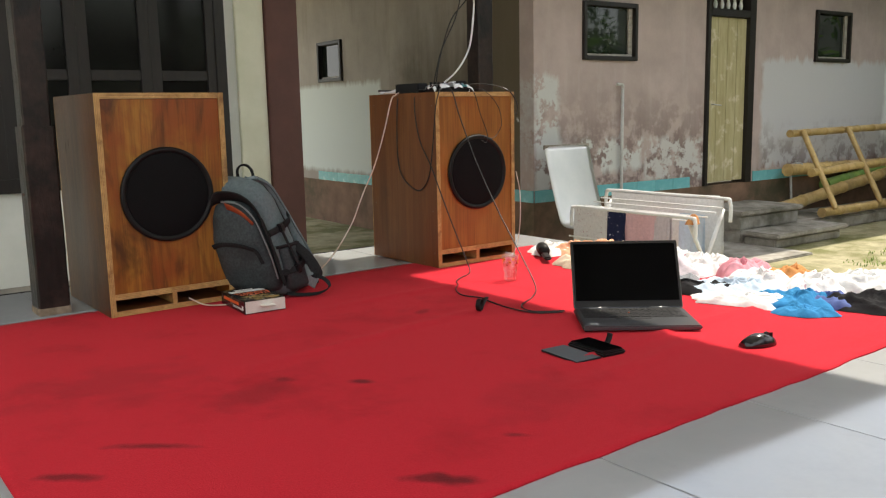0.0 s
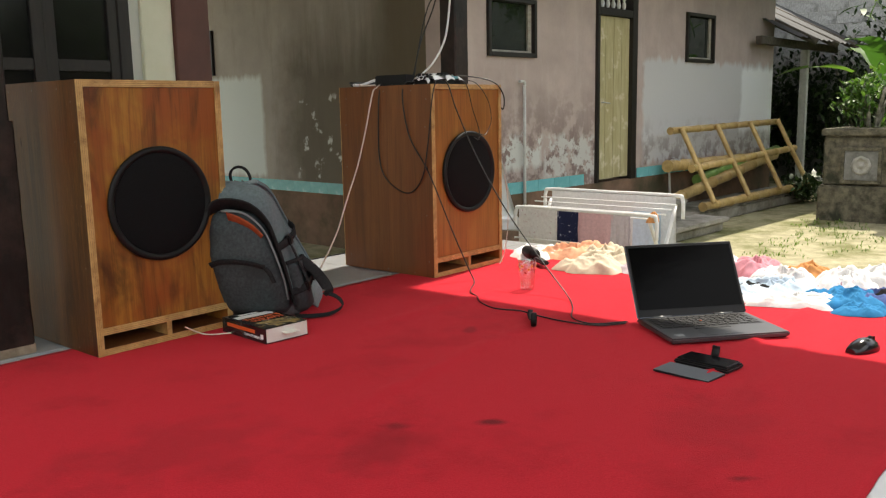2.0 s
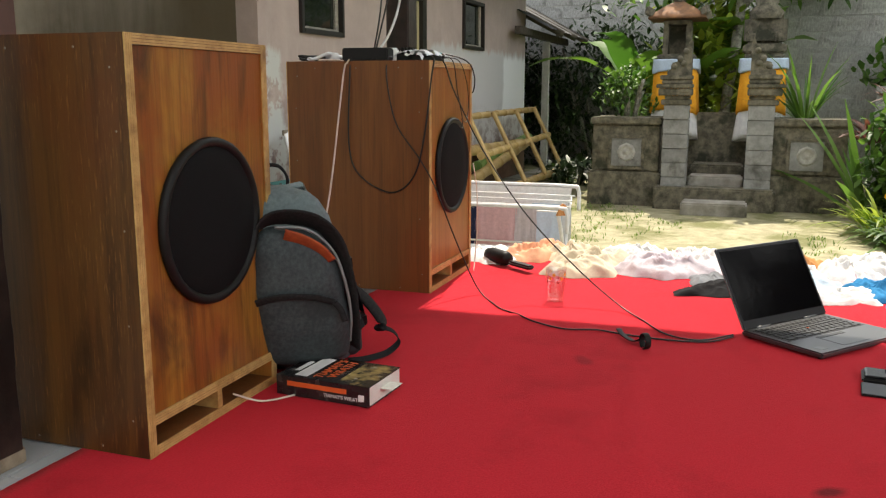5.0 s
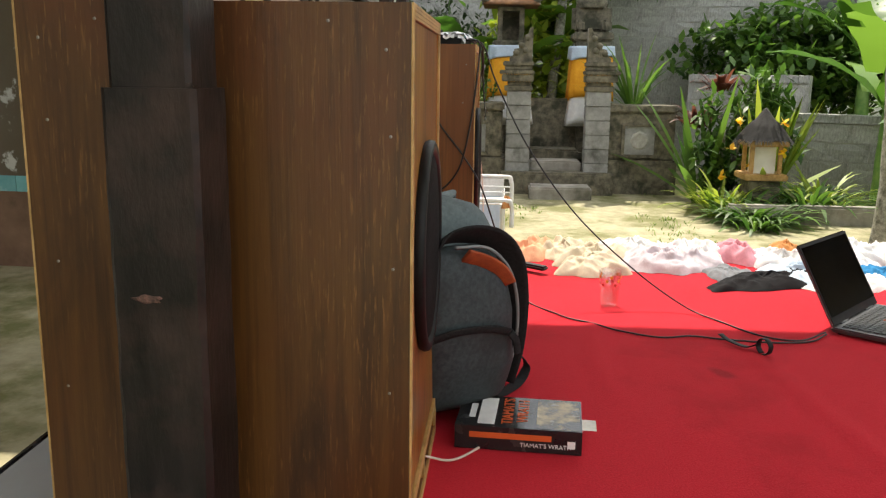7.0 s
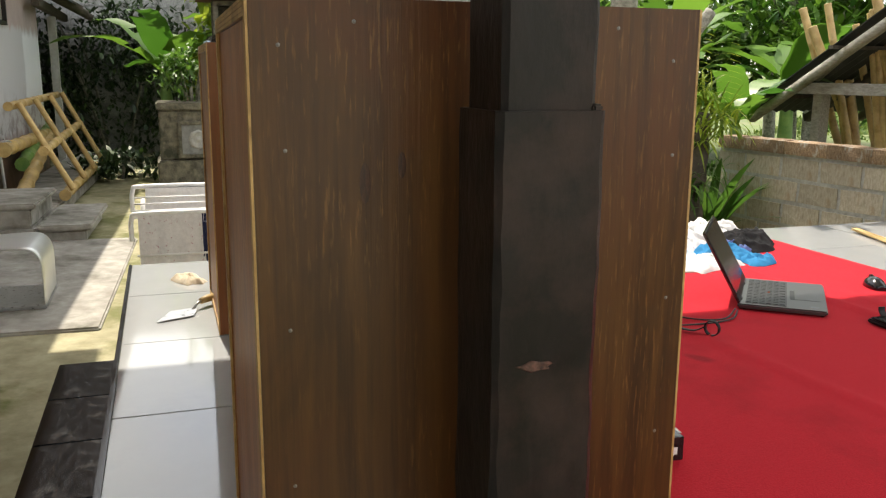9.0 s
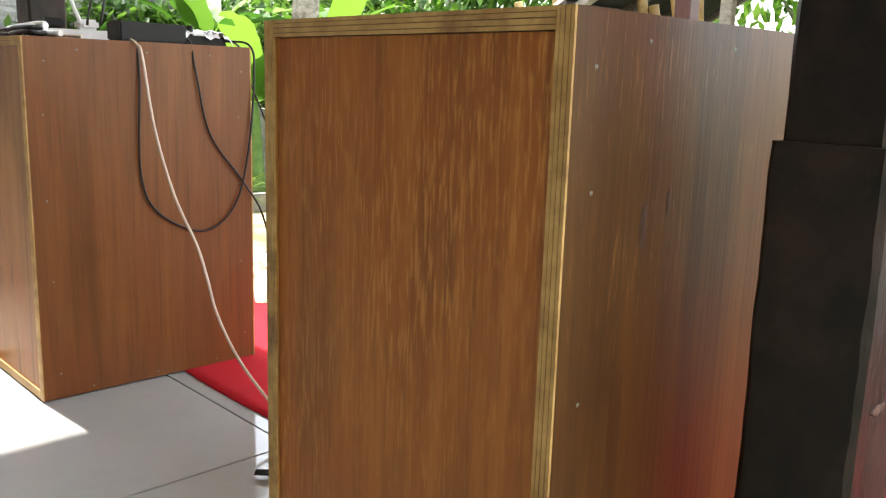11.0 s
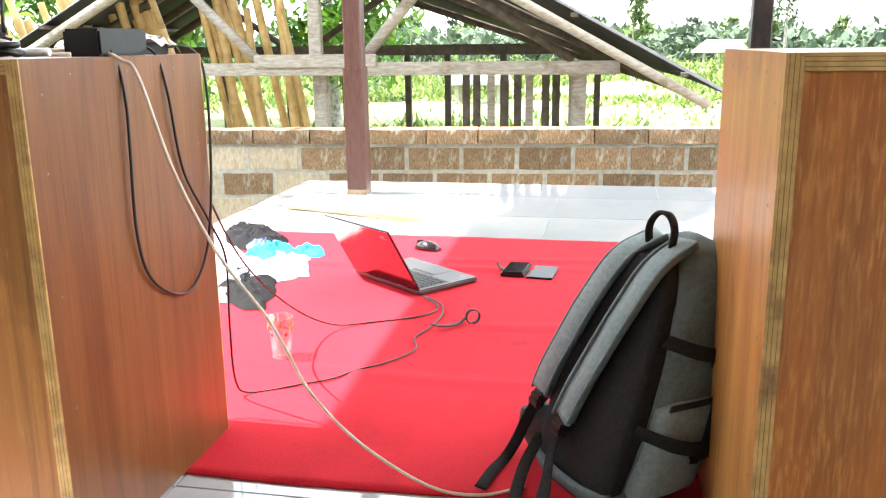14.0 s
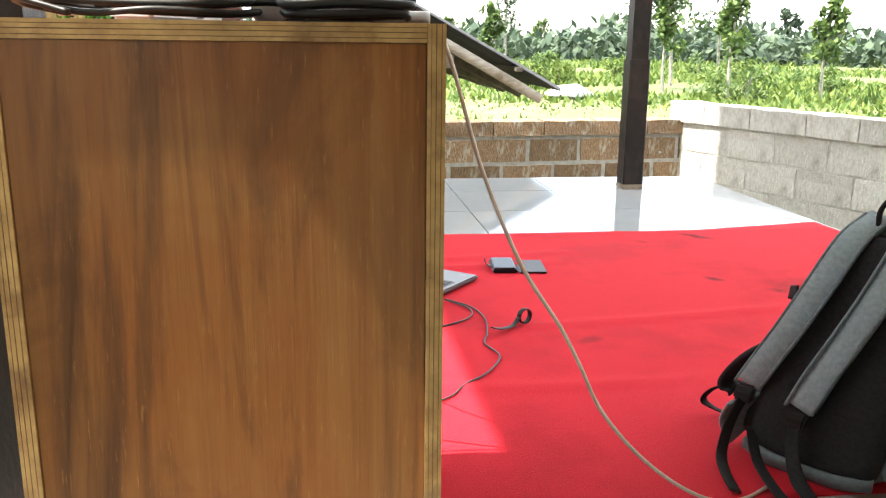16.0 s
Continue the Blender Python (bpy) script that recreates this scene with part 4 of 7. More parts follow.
# ---- things on the carpet ----
# laptop
lap = thing("laptop", (2.385, 1.832, 0.0015), -39.6, "open black laptop with dark screen on the carpet", "laptop")
LW, LD = 0.362, 0.250
part("base", boxed(0, LW, 0, LD, 0.004, 0.018, 0.004), "laptop", lap)
for k, (x, y) in enumerate(((0.02, 0.015), (LW - 0.02, 0.015), (0.02, LD - 0.02), (LW - 0.02, LD - 0.02))):
    part("rubber_foot", boxed(x - 0.012, x + 0.012, y - 0.004, y + 0.004, 0, 0.004), "rubber", lap)
deck = part("keyboard_well", boxed(0.018, LW - 0.018, 0.112, 0.228, 0.0175, 0.0186), "key", lap)
proto = None
widths = [15, 16, 16, 16, 15, 9]
for r_ in range(6):
    n = widths[r_]
    span = LW - 0.048
    x = 0.024
    for k in range(n):
        w = span / n
        if r_ == 5 and k == 4:
            w = span / n * 1.0
        loc = (x + w / 2, 0.2205 - r_ * 0.0192, 0.0186)
        if proto is None:
            proto = part("key", boxed(-0.0085, 0.0085, -0.0082, 0.0082, 0, 0.0022, 0.0012), "key", deck)
            proto.location, proto.scale = loc, (w / 0.0195, 1, 1)
        else:
            shared("key", proto, loc, (0, 0, 0), (w / 0.0195, 1, 1), deck)
        x += w
part("touchpad", boxed(0.115, 0.225, 0.018, 0.088, 0.0178, 0.0188, 0.0004), "laptop", lap)
part("touchpad_buttons", boxed(0.115, 0.225, 0.0895, 0.1035, 0.0178, 0.0192, 0.0005), "key", lap)
part("red_pointer", lathe(bmesh.new(), [(0.0035, 0.0205), (0.0035, 0.0225), (0.0, 0.0232)], 10, center=(0.168, 0.165, 0)), "pack_orange", deck)
bm = tube(bmesh.new(), [(0.05, LD - 0.006, 0.017), (0.11, LD - 0.006, 0.017)], 0.006)
part("hinge", bm, "laptop", lap)
bm = tube(bmesh.new(), [(LW - 0.11, LD - 0.006, 0.017), (LW - 0.05, LD - 0.006, 0.017)], 0.006)
part("hinge", bm, "laptop", lap)
part("sticker", boxed(0.027, 0.052, 0.022, 0.047, 0.0179, 0.0184), "case_grey", lap, "small pale sticker")
lid = part("lid", boxed(0, LW, 0, 0.007, 0, 0.240, 0.003), "laptop_lid", lap, "glossy dark lid")
lid.matrix_basis = pose(0, LD - 0.008, 0.018, -29.5)
part("bezel", boxed(0.003, LW - 0.003, -0.0016, -0.0002, 0.003, 0.237), "plastic_black", lid)
part("display", boxed(0.010, LW - 0.010, -0.0024, -0.0018, 0.026, 0.229), "screen", lid)
part("lid_logo", boxed(0.03, 0.055, 0.0071, 0.0076, 0.205, 0.217), "case_grey", lid)

# phone in its folding case
ph = thing("phone", (2.228, 1.682, 0.0012), -5.5, "black phone lying in an open grey folding case", "phone")
part("case_back", boxed(-0.092, 0.0, -0.073, 0.08, 0, 0.004, 0.002), "plastic_black", ph)
part("case_flap", boxed(-0.092, -0.008, -0.0745, 0.079, 0.0042, 0.0062, 0.001), "case_lining", ph, "grey lining with card slots")
part("case_tray", boxed(0.004, 0.088, -0.075, 0.078, 0.0, 0.0118, 0.004), "plastic_black", ph)
part("phone_body", boxed(0.010, 0.082, -0.069, 0.072, 0.0122, 0.0165, 0.004), "glossy_dark", ph)
part("phone_glass", boxed(0.013, 0.079, -0.064, 0.067, 0.0166, 0.0171, 0.0004), "screen", ph)
bm = ribbon(bmesh.new(), curve_pts([(0.086, 0.01, 0.008), (0.098, 0.012, 0.011), (0.108, 0.014, 0.024), (0.110, 0.014, 0.036)], 5), 0.022, 0.003, (0, 1, 0))
part("closing_tab", bm, "plastic_black", ph)

# mouse
ms = thing("computer_mouse", (2.645, 1.405, 0.0012), -20, "small black glossy computer mouse", "mouse")
bm = bmesh.new()
rings = []
for k in range(9):
    t = k / 8
    x = -0.052 + 0.104 * t
    hw = 0.031 * math.sin(math.pi * (0.08 + 0.84 * t)) ** 0.45
    hh = 0.036 * math.sin(math.pi * (0.07 + 0.8 * t)) ** 0.7
    rings.append([(x, hw * math.cos(a), max(0.0, hh * math.sin(a)) if math.sin(a) > 0 else 0.0) for a in (2 * math.pi * q / 16 for q in range(16))])
loft(bm, rings)
part("shell", bm, "glossy_dark", ms)
part("wheel", lathe(bmesh.new(), [(0.0, -0.003), (0.009, -0.003), (0.009, 0.003), (0.0, 0.003)], 16, 'y', (0.028, 0, 0.029)), "rubber", ms)
part("button_seam", boxed(0.012, 0.05, -0.0006, 0.0006, 0.012, 0.0335), "rubber", ms)

# drinking glass with a printed pattern
gl = thing("drinking_glass", (2.776, 2.592, 0.0015), 0, "empty clear drinking glass with orange printed pattern", "glass")
bm = lathe(bmesh.new(), [(0.0, 0.0), (0.024, 0.0), (0.026, 0.003), (0.034, 0.106), (0.0335, 0.108), (0.0325, 0.106), (0.0245, 0.014), (0.0, 0.012)], 40)
bmesh.ops.recalc_face_normals(bm, faces=bm.faces)
part("tumbler", bm, "glass", gl)
M["print_orange"] = plain("print_orange", (0.75, 0.30, 0.02), 0.4)
M["print_red"] = plain("print_red", (0.55, 0.04, 0.03), 0.4)
for k in range(16):
    a = 2 * math.pi * k / 16
    z = 0.066 + 0.012 * ((k * 7) % 3)
    r_ = 0.0264 + 0.0078 * (z - 0.003) / 0.103 + 0.0003
    bm = boxed(-0.0042, 0.0042, -0.0003, 0.0003, -0.0036, 0.0036)
    q = part("print_leaf", bm, "print_orange" if k % 3 else "print_red", gl)
    q.matrix_basis = pose(r_ * math.cos(a), r_ * math.sin(a), z, 0, 0, math.degrees(a) + 90) @ pose(0, 0, 0, 0, 30 * (k % 4), 0)

# book
M["cover"] = surface("cover", (0.010, 0.010, 0.012), (0.022, 0.020, 0.020), 14, 0.25, bump=0.02)
M["cover_blue"] = surface("cover_blue", (0.008, 0.010, 0.014), (0.10, 0.08, 0.045), 16, 0.25, bump=0.02, stain=(0.42, 0.30, 0.12), stain_scale=11, stain_at=(0.52, 0.62))
M["ink_orange"] = plain("ink_orange", (0.62, 0.10, 0.02), 0.5)
M["ink_white"] = plain("ink_white", (0.75, 0.75, 0.74), 0.5)
bk = thing("book", (1.708, 2.768, 0.0015), 86, "thick black paperback novel with white bookmark slip", "book")
BL, BW, BT = 0.232, 0.152, 0.045
part("page_block", boxed(0.002, BL - 0.002, -BW + 0.002, -0.003, 0.0015, BT - 0.0015, 0.0008), "paper", bk, "cream page block")
part("front_cover", boxed(0, BL, -BW, 0, BT - 0.0012, BT, 0.0004), "cover", bk)
part("back_cover", boxed(0, BL, -BW, 0, 0, 0.0012, 0.0004), "cover", bk)
part("spine", boxed(0, BL, -0.0025, 0.0005, 0.0013, BT - 0.0013), "cover", bk)
part("cover_art", boxed(0.004, BL * 0.36, -BW + 0.003, -0.004, BT + 0.0001, BT + 0.0005), "cover_blue", bk, "printed space scene")
# the writer's name is shown as plain bars
part("name_bar", boxed(BL - 0.072, BL - 0.040, -BW + 0.012, -0.012, BT + 0.0001, BT + 0.0006), "ink_white", bk)
part("name_bar", boxed(BL - 0.034, BL - 0.022, -BW + 0.045, -0.040, BT + 0.0001, BT + 0.0006), "ink_white", bk)
text_part("cover_title", "TIAMAT'S", 0.030, "ink_orange", bk, pose(0.128, -0.016, BT + 0.0004, 0, 0, -90))
text_part("cover_title", "WRATH", 0.030, "ink_orange", bk, pose(0.100, -0.028, BT + 0.0004, 0, 0, -90))
part("spine_name_bar", boxed(0.055, 0.205, 0.0005, 0.0009, 0.023, 0.034), "ink_orange", bk)
text_part("spine_title", "TIAMAT'S WRATH", 0.0115, "ink_white", bk, pose(0.112, 0.0008, 0.010, 90, 0, 180))
part("publisher_mark", boxed(0.012, 0.026, 0.0005, 0.0009, 0.012, 0.026), "ink_white", bk)
part("bookmark", boxed(-0.028, 0.05, -0.105, -0.055, 0.026, 0.0265), "paper", bk, "white paper slip")


# ---- backpack leaning on the cabinet ----
bp_ = thing("backpack", (1.958, 3.068, 0.003), -54, "slate grey and black hiking backpack leaning on a loudspeaker", "backpack")


def pack_ring(z, w, f, b, cx=0.0, n=30, p=3.2, dy=0.0):
    out = []
    for k in range(n):
        a = 2 * math.pi * k / n
        c, s = math.cos(a), math.sin(a)
        x = abs(c) ** (2 / p) * math.copysign(1, c) * w
        y = abs(s) ** (2 / p) * math.copysign(1, s) * (b if s > 0 else f)
        wob = 1 + 0.035 * noise.noise((x * 9, y * 9, z * 11)) + 0.02 * noise.noise((x * 25, y * 25, z * 30))
        out.append((cx + x * wob, y * wob + dy, z))
    return out


def bag(name, sec, mat, parent, cx=0.0, dy=0.0, p=3.2, label=""):
    """A stuffed cloth body, lofted through smooth cross-sections."""
    zs = [q[0] for q in sec]
    fine = np.linspace(zs[0], zs[-1], 26)
    rings = [pack_ring(z, *(float(np.interp(z, zs, [q[k] for q in sec])) for k in (1, 2, 3)), cx, 30, p, dy) for z in fine]
    return part(name, loft(bmesh.new(), rings), mat, parent, label)


def strap(name, pts, wide, thick, across, mat, parent, label=""):
    return part(name, ribbon(bmesh.new(), curve_pts(pts, 7), wide, thick, across), mat, parent, label)


bag("main_bag", [(0.0, .11, .07, .07), (.02, .14, .10, .085), (.10, .15, .115, .09), (.22, .148, .11, .085), (.32, .130, .095, .080), (.39, .116, .080, .070), (.43, .096, .062, .056), (.452, .072, .042, .038), (.464, .045, .024, .022), (.468, .015, .008, .008)], "pack_grey", bp_)
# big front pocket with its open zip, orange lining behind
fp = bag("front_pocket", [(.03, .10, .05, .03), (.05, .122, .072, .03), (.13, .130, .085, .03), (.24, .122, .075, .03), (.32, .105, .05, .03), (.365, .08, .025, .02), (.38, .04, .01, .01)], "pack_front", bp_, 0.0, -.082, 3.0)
strap("zip_flap", [(.128, -.085, .06), (.132, -.10, .15), (.126, -.105, .26), (.105, -.10, .345), (.05, -.095, .392), (-.04, -.092, .395), (-.10, -.09, .34)], .074, .008, (.3, -.7, .6), "pack_black", bp_, "black zip flap")
strap("zip_tape", [(.121, -.115, .08), (.128, -.128, .16), (.120, -.132, .25), (.098, -.125, .325), (.045, -.118, .375), (-.03, -.112, .382)], .006, .006, (.3, -.7, .6), "case_grey", fp, "pale grey zip tape")
strap("orange_lining", [(-.01, -.120, .366), (.030, -.125, .352), (.066, -.131, .330), (.092, -.131, .298)], .034, .006, (.1, -.5, .8), "pack_orange", bp_, "orange lining in the open zip")
strap("pocket_zip", [(-.11, -.150, .205), (-.05, -.166, .222), (.03, -.166, .218), (.085, -.158, .20)], .018, .005, (0, -.3, 1), "pack_black", fp)
strap("pull_tab", [(.085, -.160, .20), (.098, -.164, .18), (.105, -.165, .15)], .016, .006, (1, 0, 0), "pack_black", fp)
for s in (-1, 1):
    # Left pocket takes the lit cloth colour, right pocket the shaded one.
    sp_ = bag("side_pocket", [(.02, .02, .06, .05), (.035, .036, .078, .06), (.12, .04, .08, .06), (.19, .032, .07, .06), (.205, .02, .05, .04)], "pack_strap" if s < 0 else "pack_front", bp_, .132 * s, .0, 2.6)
    strap("pocket_hem", [(.135 * s, -.085, .20), (.168 * s, -.02, .205), (.160 * s, .055, .20)], .012, .005, (0, 0, 1), "pack_black", sp_)
    for z in (.285, .125):
        strap("compression_strap", [(.125 * s, .085, z + .03), (.158 * s if z > .2 else .178 * s, .035, z + .012), (.150 * s if z > .2 else .176 * s, -.04, z - .012), (.128 * s, -.10, z - .028)], .024, .004, (0, .3, 1), "pack_black", bp_)
        part("buckle", boxed((.150 if z > .2 else .174) * s - .010, (.150 if z > .2 else .174) * s + .010, -.05, -.015, z - .028, z + .004, .004), "plastic_black", bp_)
    strap("hanging_strap", [(.15 * s, -.03, .26), (.166 * s, -.035, .20), (.18 * s, -.03, .13), (.176 * s, -.025, .09)], .020, .002, (0, 1, .1), "pack_black", bp_)
# padded black back with the two shoulder straps
bag("back_pad", [(.012, .10, .02, .022), (.03, .125, .02, .03), (.15, .130, .02, .034), (.28, .115, .02, .032), (.38, .09, .02, .026), (.435, .06, .02, .014)], "pack_black", bp_, 0.0, .070, 4.2, "padded black mesh back")
strap("back_hem", [(-.125, .085, .02), (-.06, .100, .012), (.06, .100, .012), (.125, .085, .02)], .026, .012, (0, .4, 1), "pack_grey", bp_)
for s, path in ((1, [(.040, .035, .462), (.058, .088, .425), (.078, .112, .34), (.102, .116, .26), (.128, .112, .19), (.150, .100, .135)]),
                (-1, [(-.040, .035, .462), (-.042, .090, .425), (-.028, .114, .34), (-.006, .120, .26), (.016, .120, .19), (.032, .118, .125)])):
    stp = strap("shoulder_strap", path, .056, .013, (1, .1 * s, 0), "pack_strap", bp_)
    for e_ in (-1, 1):
        strap("strap_edge", [(x + .027 * e_, y + .002, z) for x, y, z in path], .007, .014, (1, .1 * s, 0), "pack_grey", stp)
    ex, ey, ez = path[-1]
    part("strap_buckle", boxed(ex - .020, ex + .020, ey - .006, ey + .012, ez - .036, ez - .002, .005), "plastic_black", stp)
    part("buckle_bar", boxed(ex - .015, ex + .015, ey + .0125, ey + .015, ez - .024, ez - .016, .001), "rubber", stp)
strap("strap_wing", [(.152, .092, .10), (.165, .075, .06), (.150, .05, .02)], .07, .008, (.3, .7, 0), "pack_strap", bp_, "grey webbing wing")
strap("webbing", [(.032, .122, .10), (.020, .130, .06), (-.02, .150, .015), (-.10, .21, .004), (-.125, .27, .004), (-.136, .327, .004)], .024, .003, (1, 0, 0), "pack_black", bp_)
strap("webbing", [(.150, .105, .105), (.155, .110, .07), (.152, .12, .03), (.135, .145, .006), (.10, .19, .004), (.05, .24, .004)], .024, .003, (.5, .7, .2), "pack_black", bp_)
strap("loose_strap", [(.12, .09, .05), (.06, .15, .02), (-.04, .22, .006), (-.13, .26, .005), (-.21, .26, .005)], .024, .003, (.3, .9, .1), "pack_black", bp_)
# strap that stands out beside the bag
strap("loose_strap", [(.145, .03, .20), (.20, .02, .15), (.235, .0, .09), (.22, -.01, .07)], .050, .014, (.4, 1, .3), "pack_black", bp_)
strap("loose_strap", [(.222, -.01, .08), (.262, .0, .06), (.275, -.005, .03), (.235, -.03, .008), (.17, -.06, .006), (.12, -.08, .012)], .024, .003, (.1, 1, .3), "pack_black", bp_)
strap("haul_loop", [(-.030, .055, .44), (-.034, .068, .485), (-.012, .072, .508), (.018, .072, .506), (.034, .068, .48), (.030, .055, .44)], .014, .007, (0, 1, .2), "pack_black", bp_)

# the bag slumps against the cabinet
for ob in bp_.children_recursive:
    for v in ob.data.vertices:
        z = max(0.0, v.co.z)
        v.co.x = v.co.x * 0.92 - 0.12 * z
        v.co.y -= 0.25 * z
        v.co.z = z * 0.965

# ---- things on the second cabinet, and the cables ----
SZ = 0.7617
brick = thing("power_adapter", (2.776, 3.235, SZ), 4, "long black power adapter on top of the cabinet", "adapter")
part("body", boxed(-0.03, 0.03, -0.075, 0.085, 0, 0.042, 0.004), "plastic_black", brick)
part("label_plate", boxed(-0.022, 0.022, -0.05, 0.05, 0.0421, 0.0424), "rubber", brick)
amp = thing("amplifier_board", (2.86, 3.085, SZ), -8, "flat black amplifier board in crumpled clear plastic", "amplifier")
part("board", boxed(-0.085, 0.085, -0.045, 0.045, 0.0, 0.022, 0.002), "plastic_black", amp)
part("heat_sink", boxed(-0.03, 0.05, -0.03, 0.02, 0.0225, 0.034, 0.002), "metal", amp)
for k in range(4):
    part("capacitor", lathe(bmesh.new(), [(0.0, 0.0), (0.007, 0.0), (0.007, 0.022), (0.0, 0.023)], 12, center=(-0.065 + 0.02 * k, 0.032, 0.0225)), "rubber", amp)
part("terminal_block", boxed(0.055, 0.083, -0.035, 0.03, 0.0225, 0.032, 0.001), "band", amp)
M["film"] = surface("film", (0.62, 0.64, 0.68), (0.82, 0.84, 0.86), 25, 0.12, bump=0.5, bump_dist=0.01)
bm = bmesh.new()
g = [[bm.verts.new((-0.10 + 0.2 * i / 18, -0.06 + 0.11 * j / 10, 0.036 + 0.010 * noise.noise((i * .5, j * .7, 3)) - 0.03 * (abs(i / 9 - 1) ** 6 + abs(j / 5 - 1) ** 6) * .6)) for i in range(19)] for j in range(11)]
for j in range(10):
    for i in range(18):
        if noise.noise((i * .33, j * .41, 9)) > -0.05:
            bm.faces.new((g[j][i], g[j][i + 1], g[j + 1][i + 1], g[j + 1][i])).smooth = True
part("plastic_film", bm, "film", amp, "crumpled clear plastic film")
strip = thing("power_strip", (3.04, 3.27, SZ), 78, "white extension socket with adapters plugged in", "power strip")
part("casing", boxed(-0.12, 0.12, -0.025, 0.025, 0, 0.03, 0.005), "plastic_white", strip)
for k in range(3):
    part("plug_block", boxed(-0.10 + 0.075 * k, -0.05 + 0.075 * k, -0.022, 0.022, 0.0305, 0.055, 0.006), "plastic_black" if k != 1 else "plastic_white", strip)
part("socket_face", boxed(0.105, 0.118, -0.012, 0.012, 0.0302, 0.032), "rubber", strip)
plugw = thing("white_plug", (2.905, 3.435, SZ), 70, "white power plug lying on the cabinet", "plug")
part("plug_body", lathe(bmesh.new(), [(0.0, -0.02), (0.012, -0.02), (0.018, 0.0), (0.018, 0.02), (0.0, 0.021)], 16, 'y', (0, 0, 0.018)), "plastic_white", plugw)
for s in (-1, 1):
    part("pin", tube(bmesh.new(), [(0.008 * s, -0.021, 0.018), (0.008 * s, -0.038, 0.018)], 0.0022, 8), "metal", plugw)


def cable(pts, r, mat, label, n=10, name="cable"):
    ob = part(name, tube(bmesh.new(), curve_pts(pts, n), r, 6), mat)
    return tagged(ob, label, "cable")


X2, Y2 = 2.7315, 3.007
dz = 0.004
cable([(2.84, 3.30, .772), (2.76, 3.295, .770), (2.722, 3.29, .755), (2.697, 3.29, .73), (2.65, 3.29, .58), (2.59, 3.28, .445), (2.525, 3.265, .345), (2.49, 3.262, .28), (2.455, 3.26, .21), (2.39, 3.25, .13), (2.31, 3.23, .06), (2.24, 3.215, .02), (2.17, 3.19, dz), (2.10, 3.15, dz)],
      .0030, "cable_white", "thin pale speaker cable hanging from the cabinet")
cable([(2.79, 3.29, .775), (2.745, 3.285, .772), (X2 - .006, 3.285, .69), (X2 - .006, 3.29, .48), (X2 - .006, 3.25, .385), (X2 - .006, 3.14, .335), (X2 - .008, 3.06, .39), (X2 - .010, 3.022, .52), (X2 - .004, 3.0, .70), (2.75, 3.0, .768), (2.80, 3.05, .775)],
      .0027, "cable_black", "black cable hanging in a loop on the cabinet side")
cable([(2.80, 3.16, .775), (2.745, 3.155, .768), (X2 - .006, 3.152, .70), (X2 - .006, 3.12, .56), (X2 - .008, 3.04, .45), (X2 - .01, 2.985, .36), (2.75, 2.93, .20), (2.775, 2.87, .05), (2.76, 2.83, dz), (2.66, 2.765, dz), (2.60, 2.72, dz), (2.56, 2.66, dz), (2.50, 2.60, dz), (2.45, 2.50, dz), (2.47, 2.41, dz), (2.452, 2.34, dz), (2.437, 2.25, dz), (2.438, 2.17, dz), (2.46, 2.10, dz), (2.515, 2.045, .008)],
      .0025, "cable_black", "black power cable trailing across the carpet")
cable([(2.82, 3.08, .778), (2.81, 2.995, .768), (2.815, 2.95, .66), (2.82, 2.85, .47), (2.81, 2.70, .27), (2.77, 2.52, .11), (2.71, 2.38, .02), (2.62, 2.30, dz), (2.49, 2.22, dz), (2.462, 2.13, dz), (2.525, 2.045, .010)],
      .0025, "cable_black", "black adapter cable running down to the laptop")
cable([(2.90, 3.05, .775), (2.93, 2.998, .768), (2.97, 2.992, .66), (3.0, 2.985, .58), (2.99, 2.98, .54), (2.965, 2.984, .55)], .0018, "cable_black", "thin black wire on the cabinet front")
cable([(2.94, 3.06, .775), (2.99, 2.998, .77), (3.07, 2.992, .70), (3.09, 2.99, .62), (3.06, 2.985, .575), (3.02, 2.975, .557), (2.97, 2.978, .57)], .0016, "cable_black", "thin wire hooked on the driver ring")
cable([(2.98, 3.2, .79), (3.08, 3.12, .80), (3.14, 3.02, .775), (3.19, 3.0, .72), (3.20, 3.01, .66), (3.19, 3.04, .70), (3.186, 3.10, .765)], .0028, "cable_black", "short black cable looped over the cabinet corner")
cable([(2.96, 3.3, .80), (2.97, 3.28, .92), (3.05, 3.29, 1.10), (3.15, 3.28, 1.22), (3.175, 3.28, 1.38), (3.16, 3.28, 1.9)], .003, "cable_black", "black cable running up beside the post")
cable([(2.93, 3.28, .80), (2.955, 3.25, .95), (3.05, 3.25, 1.12), (3.09, 3.26, 1.28), (3.06, 3.28, 1.45), (3.0, 3.3, 1.9)], .003, "cable_black", "slack black cable hanging from above")
cable([(2.99, 3.30, .80), (3.08, 3.29, .87), (3.145, 3.28, .97), (3.165, 3.27, 1.10), (3.16, 3.26, 1.22), (3.11, 3.26, 1.36), (3.05, 3.28, 1.55), (2.98, 3.3, 1.9)], .0046, "plastic_white", "thick white power cable coming down to the socket")
cable([(3.185, 3.0, .40), (3.20, 2.99, .30), (3.195, 2.985, .16), (3.17, 2.985, .05), (3.12, 2.975, dz)], .002, "cable_white", "thin white cable beside the cabinet foot")
cable([(1.62, 3.045, .03), (1.66, 3.0, .006), (1.72, 2.955, dz), (1.79, 2.92, dz), (1.86, 2.94, dz), (1.95, 2.98, dz)], .0024, "cable_white", "pale speaker wire coming out of the port")
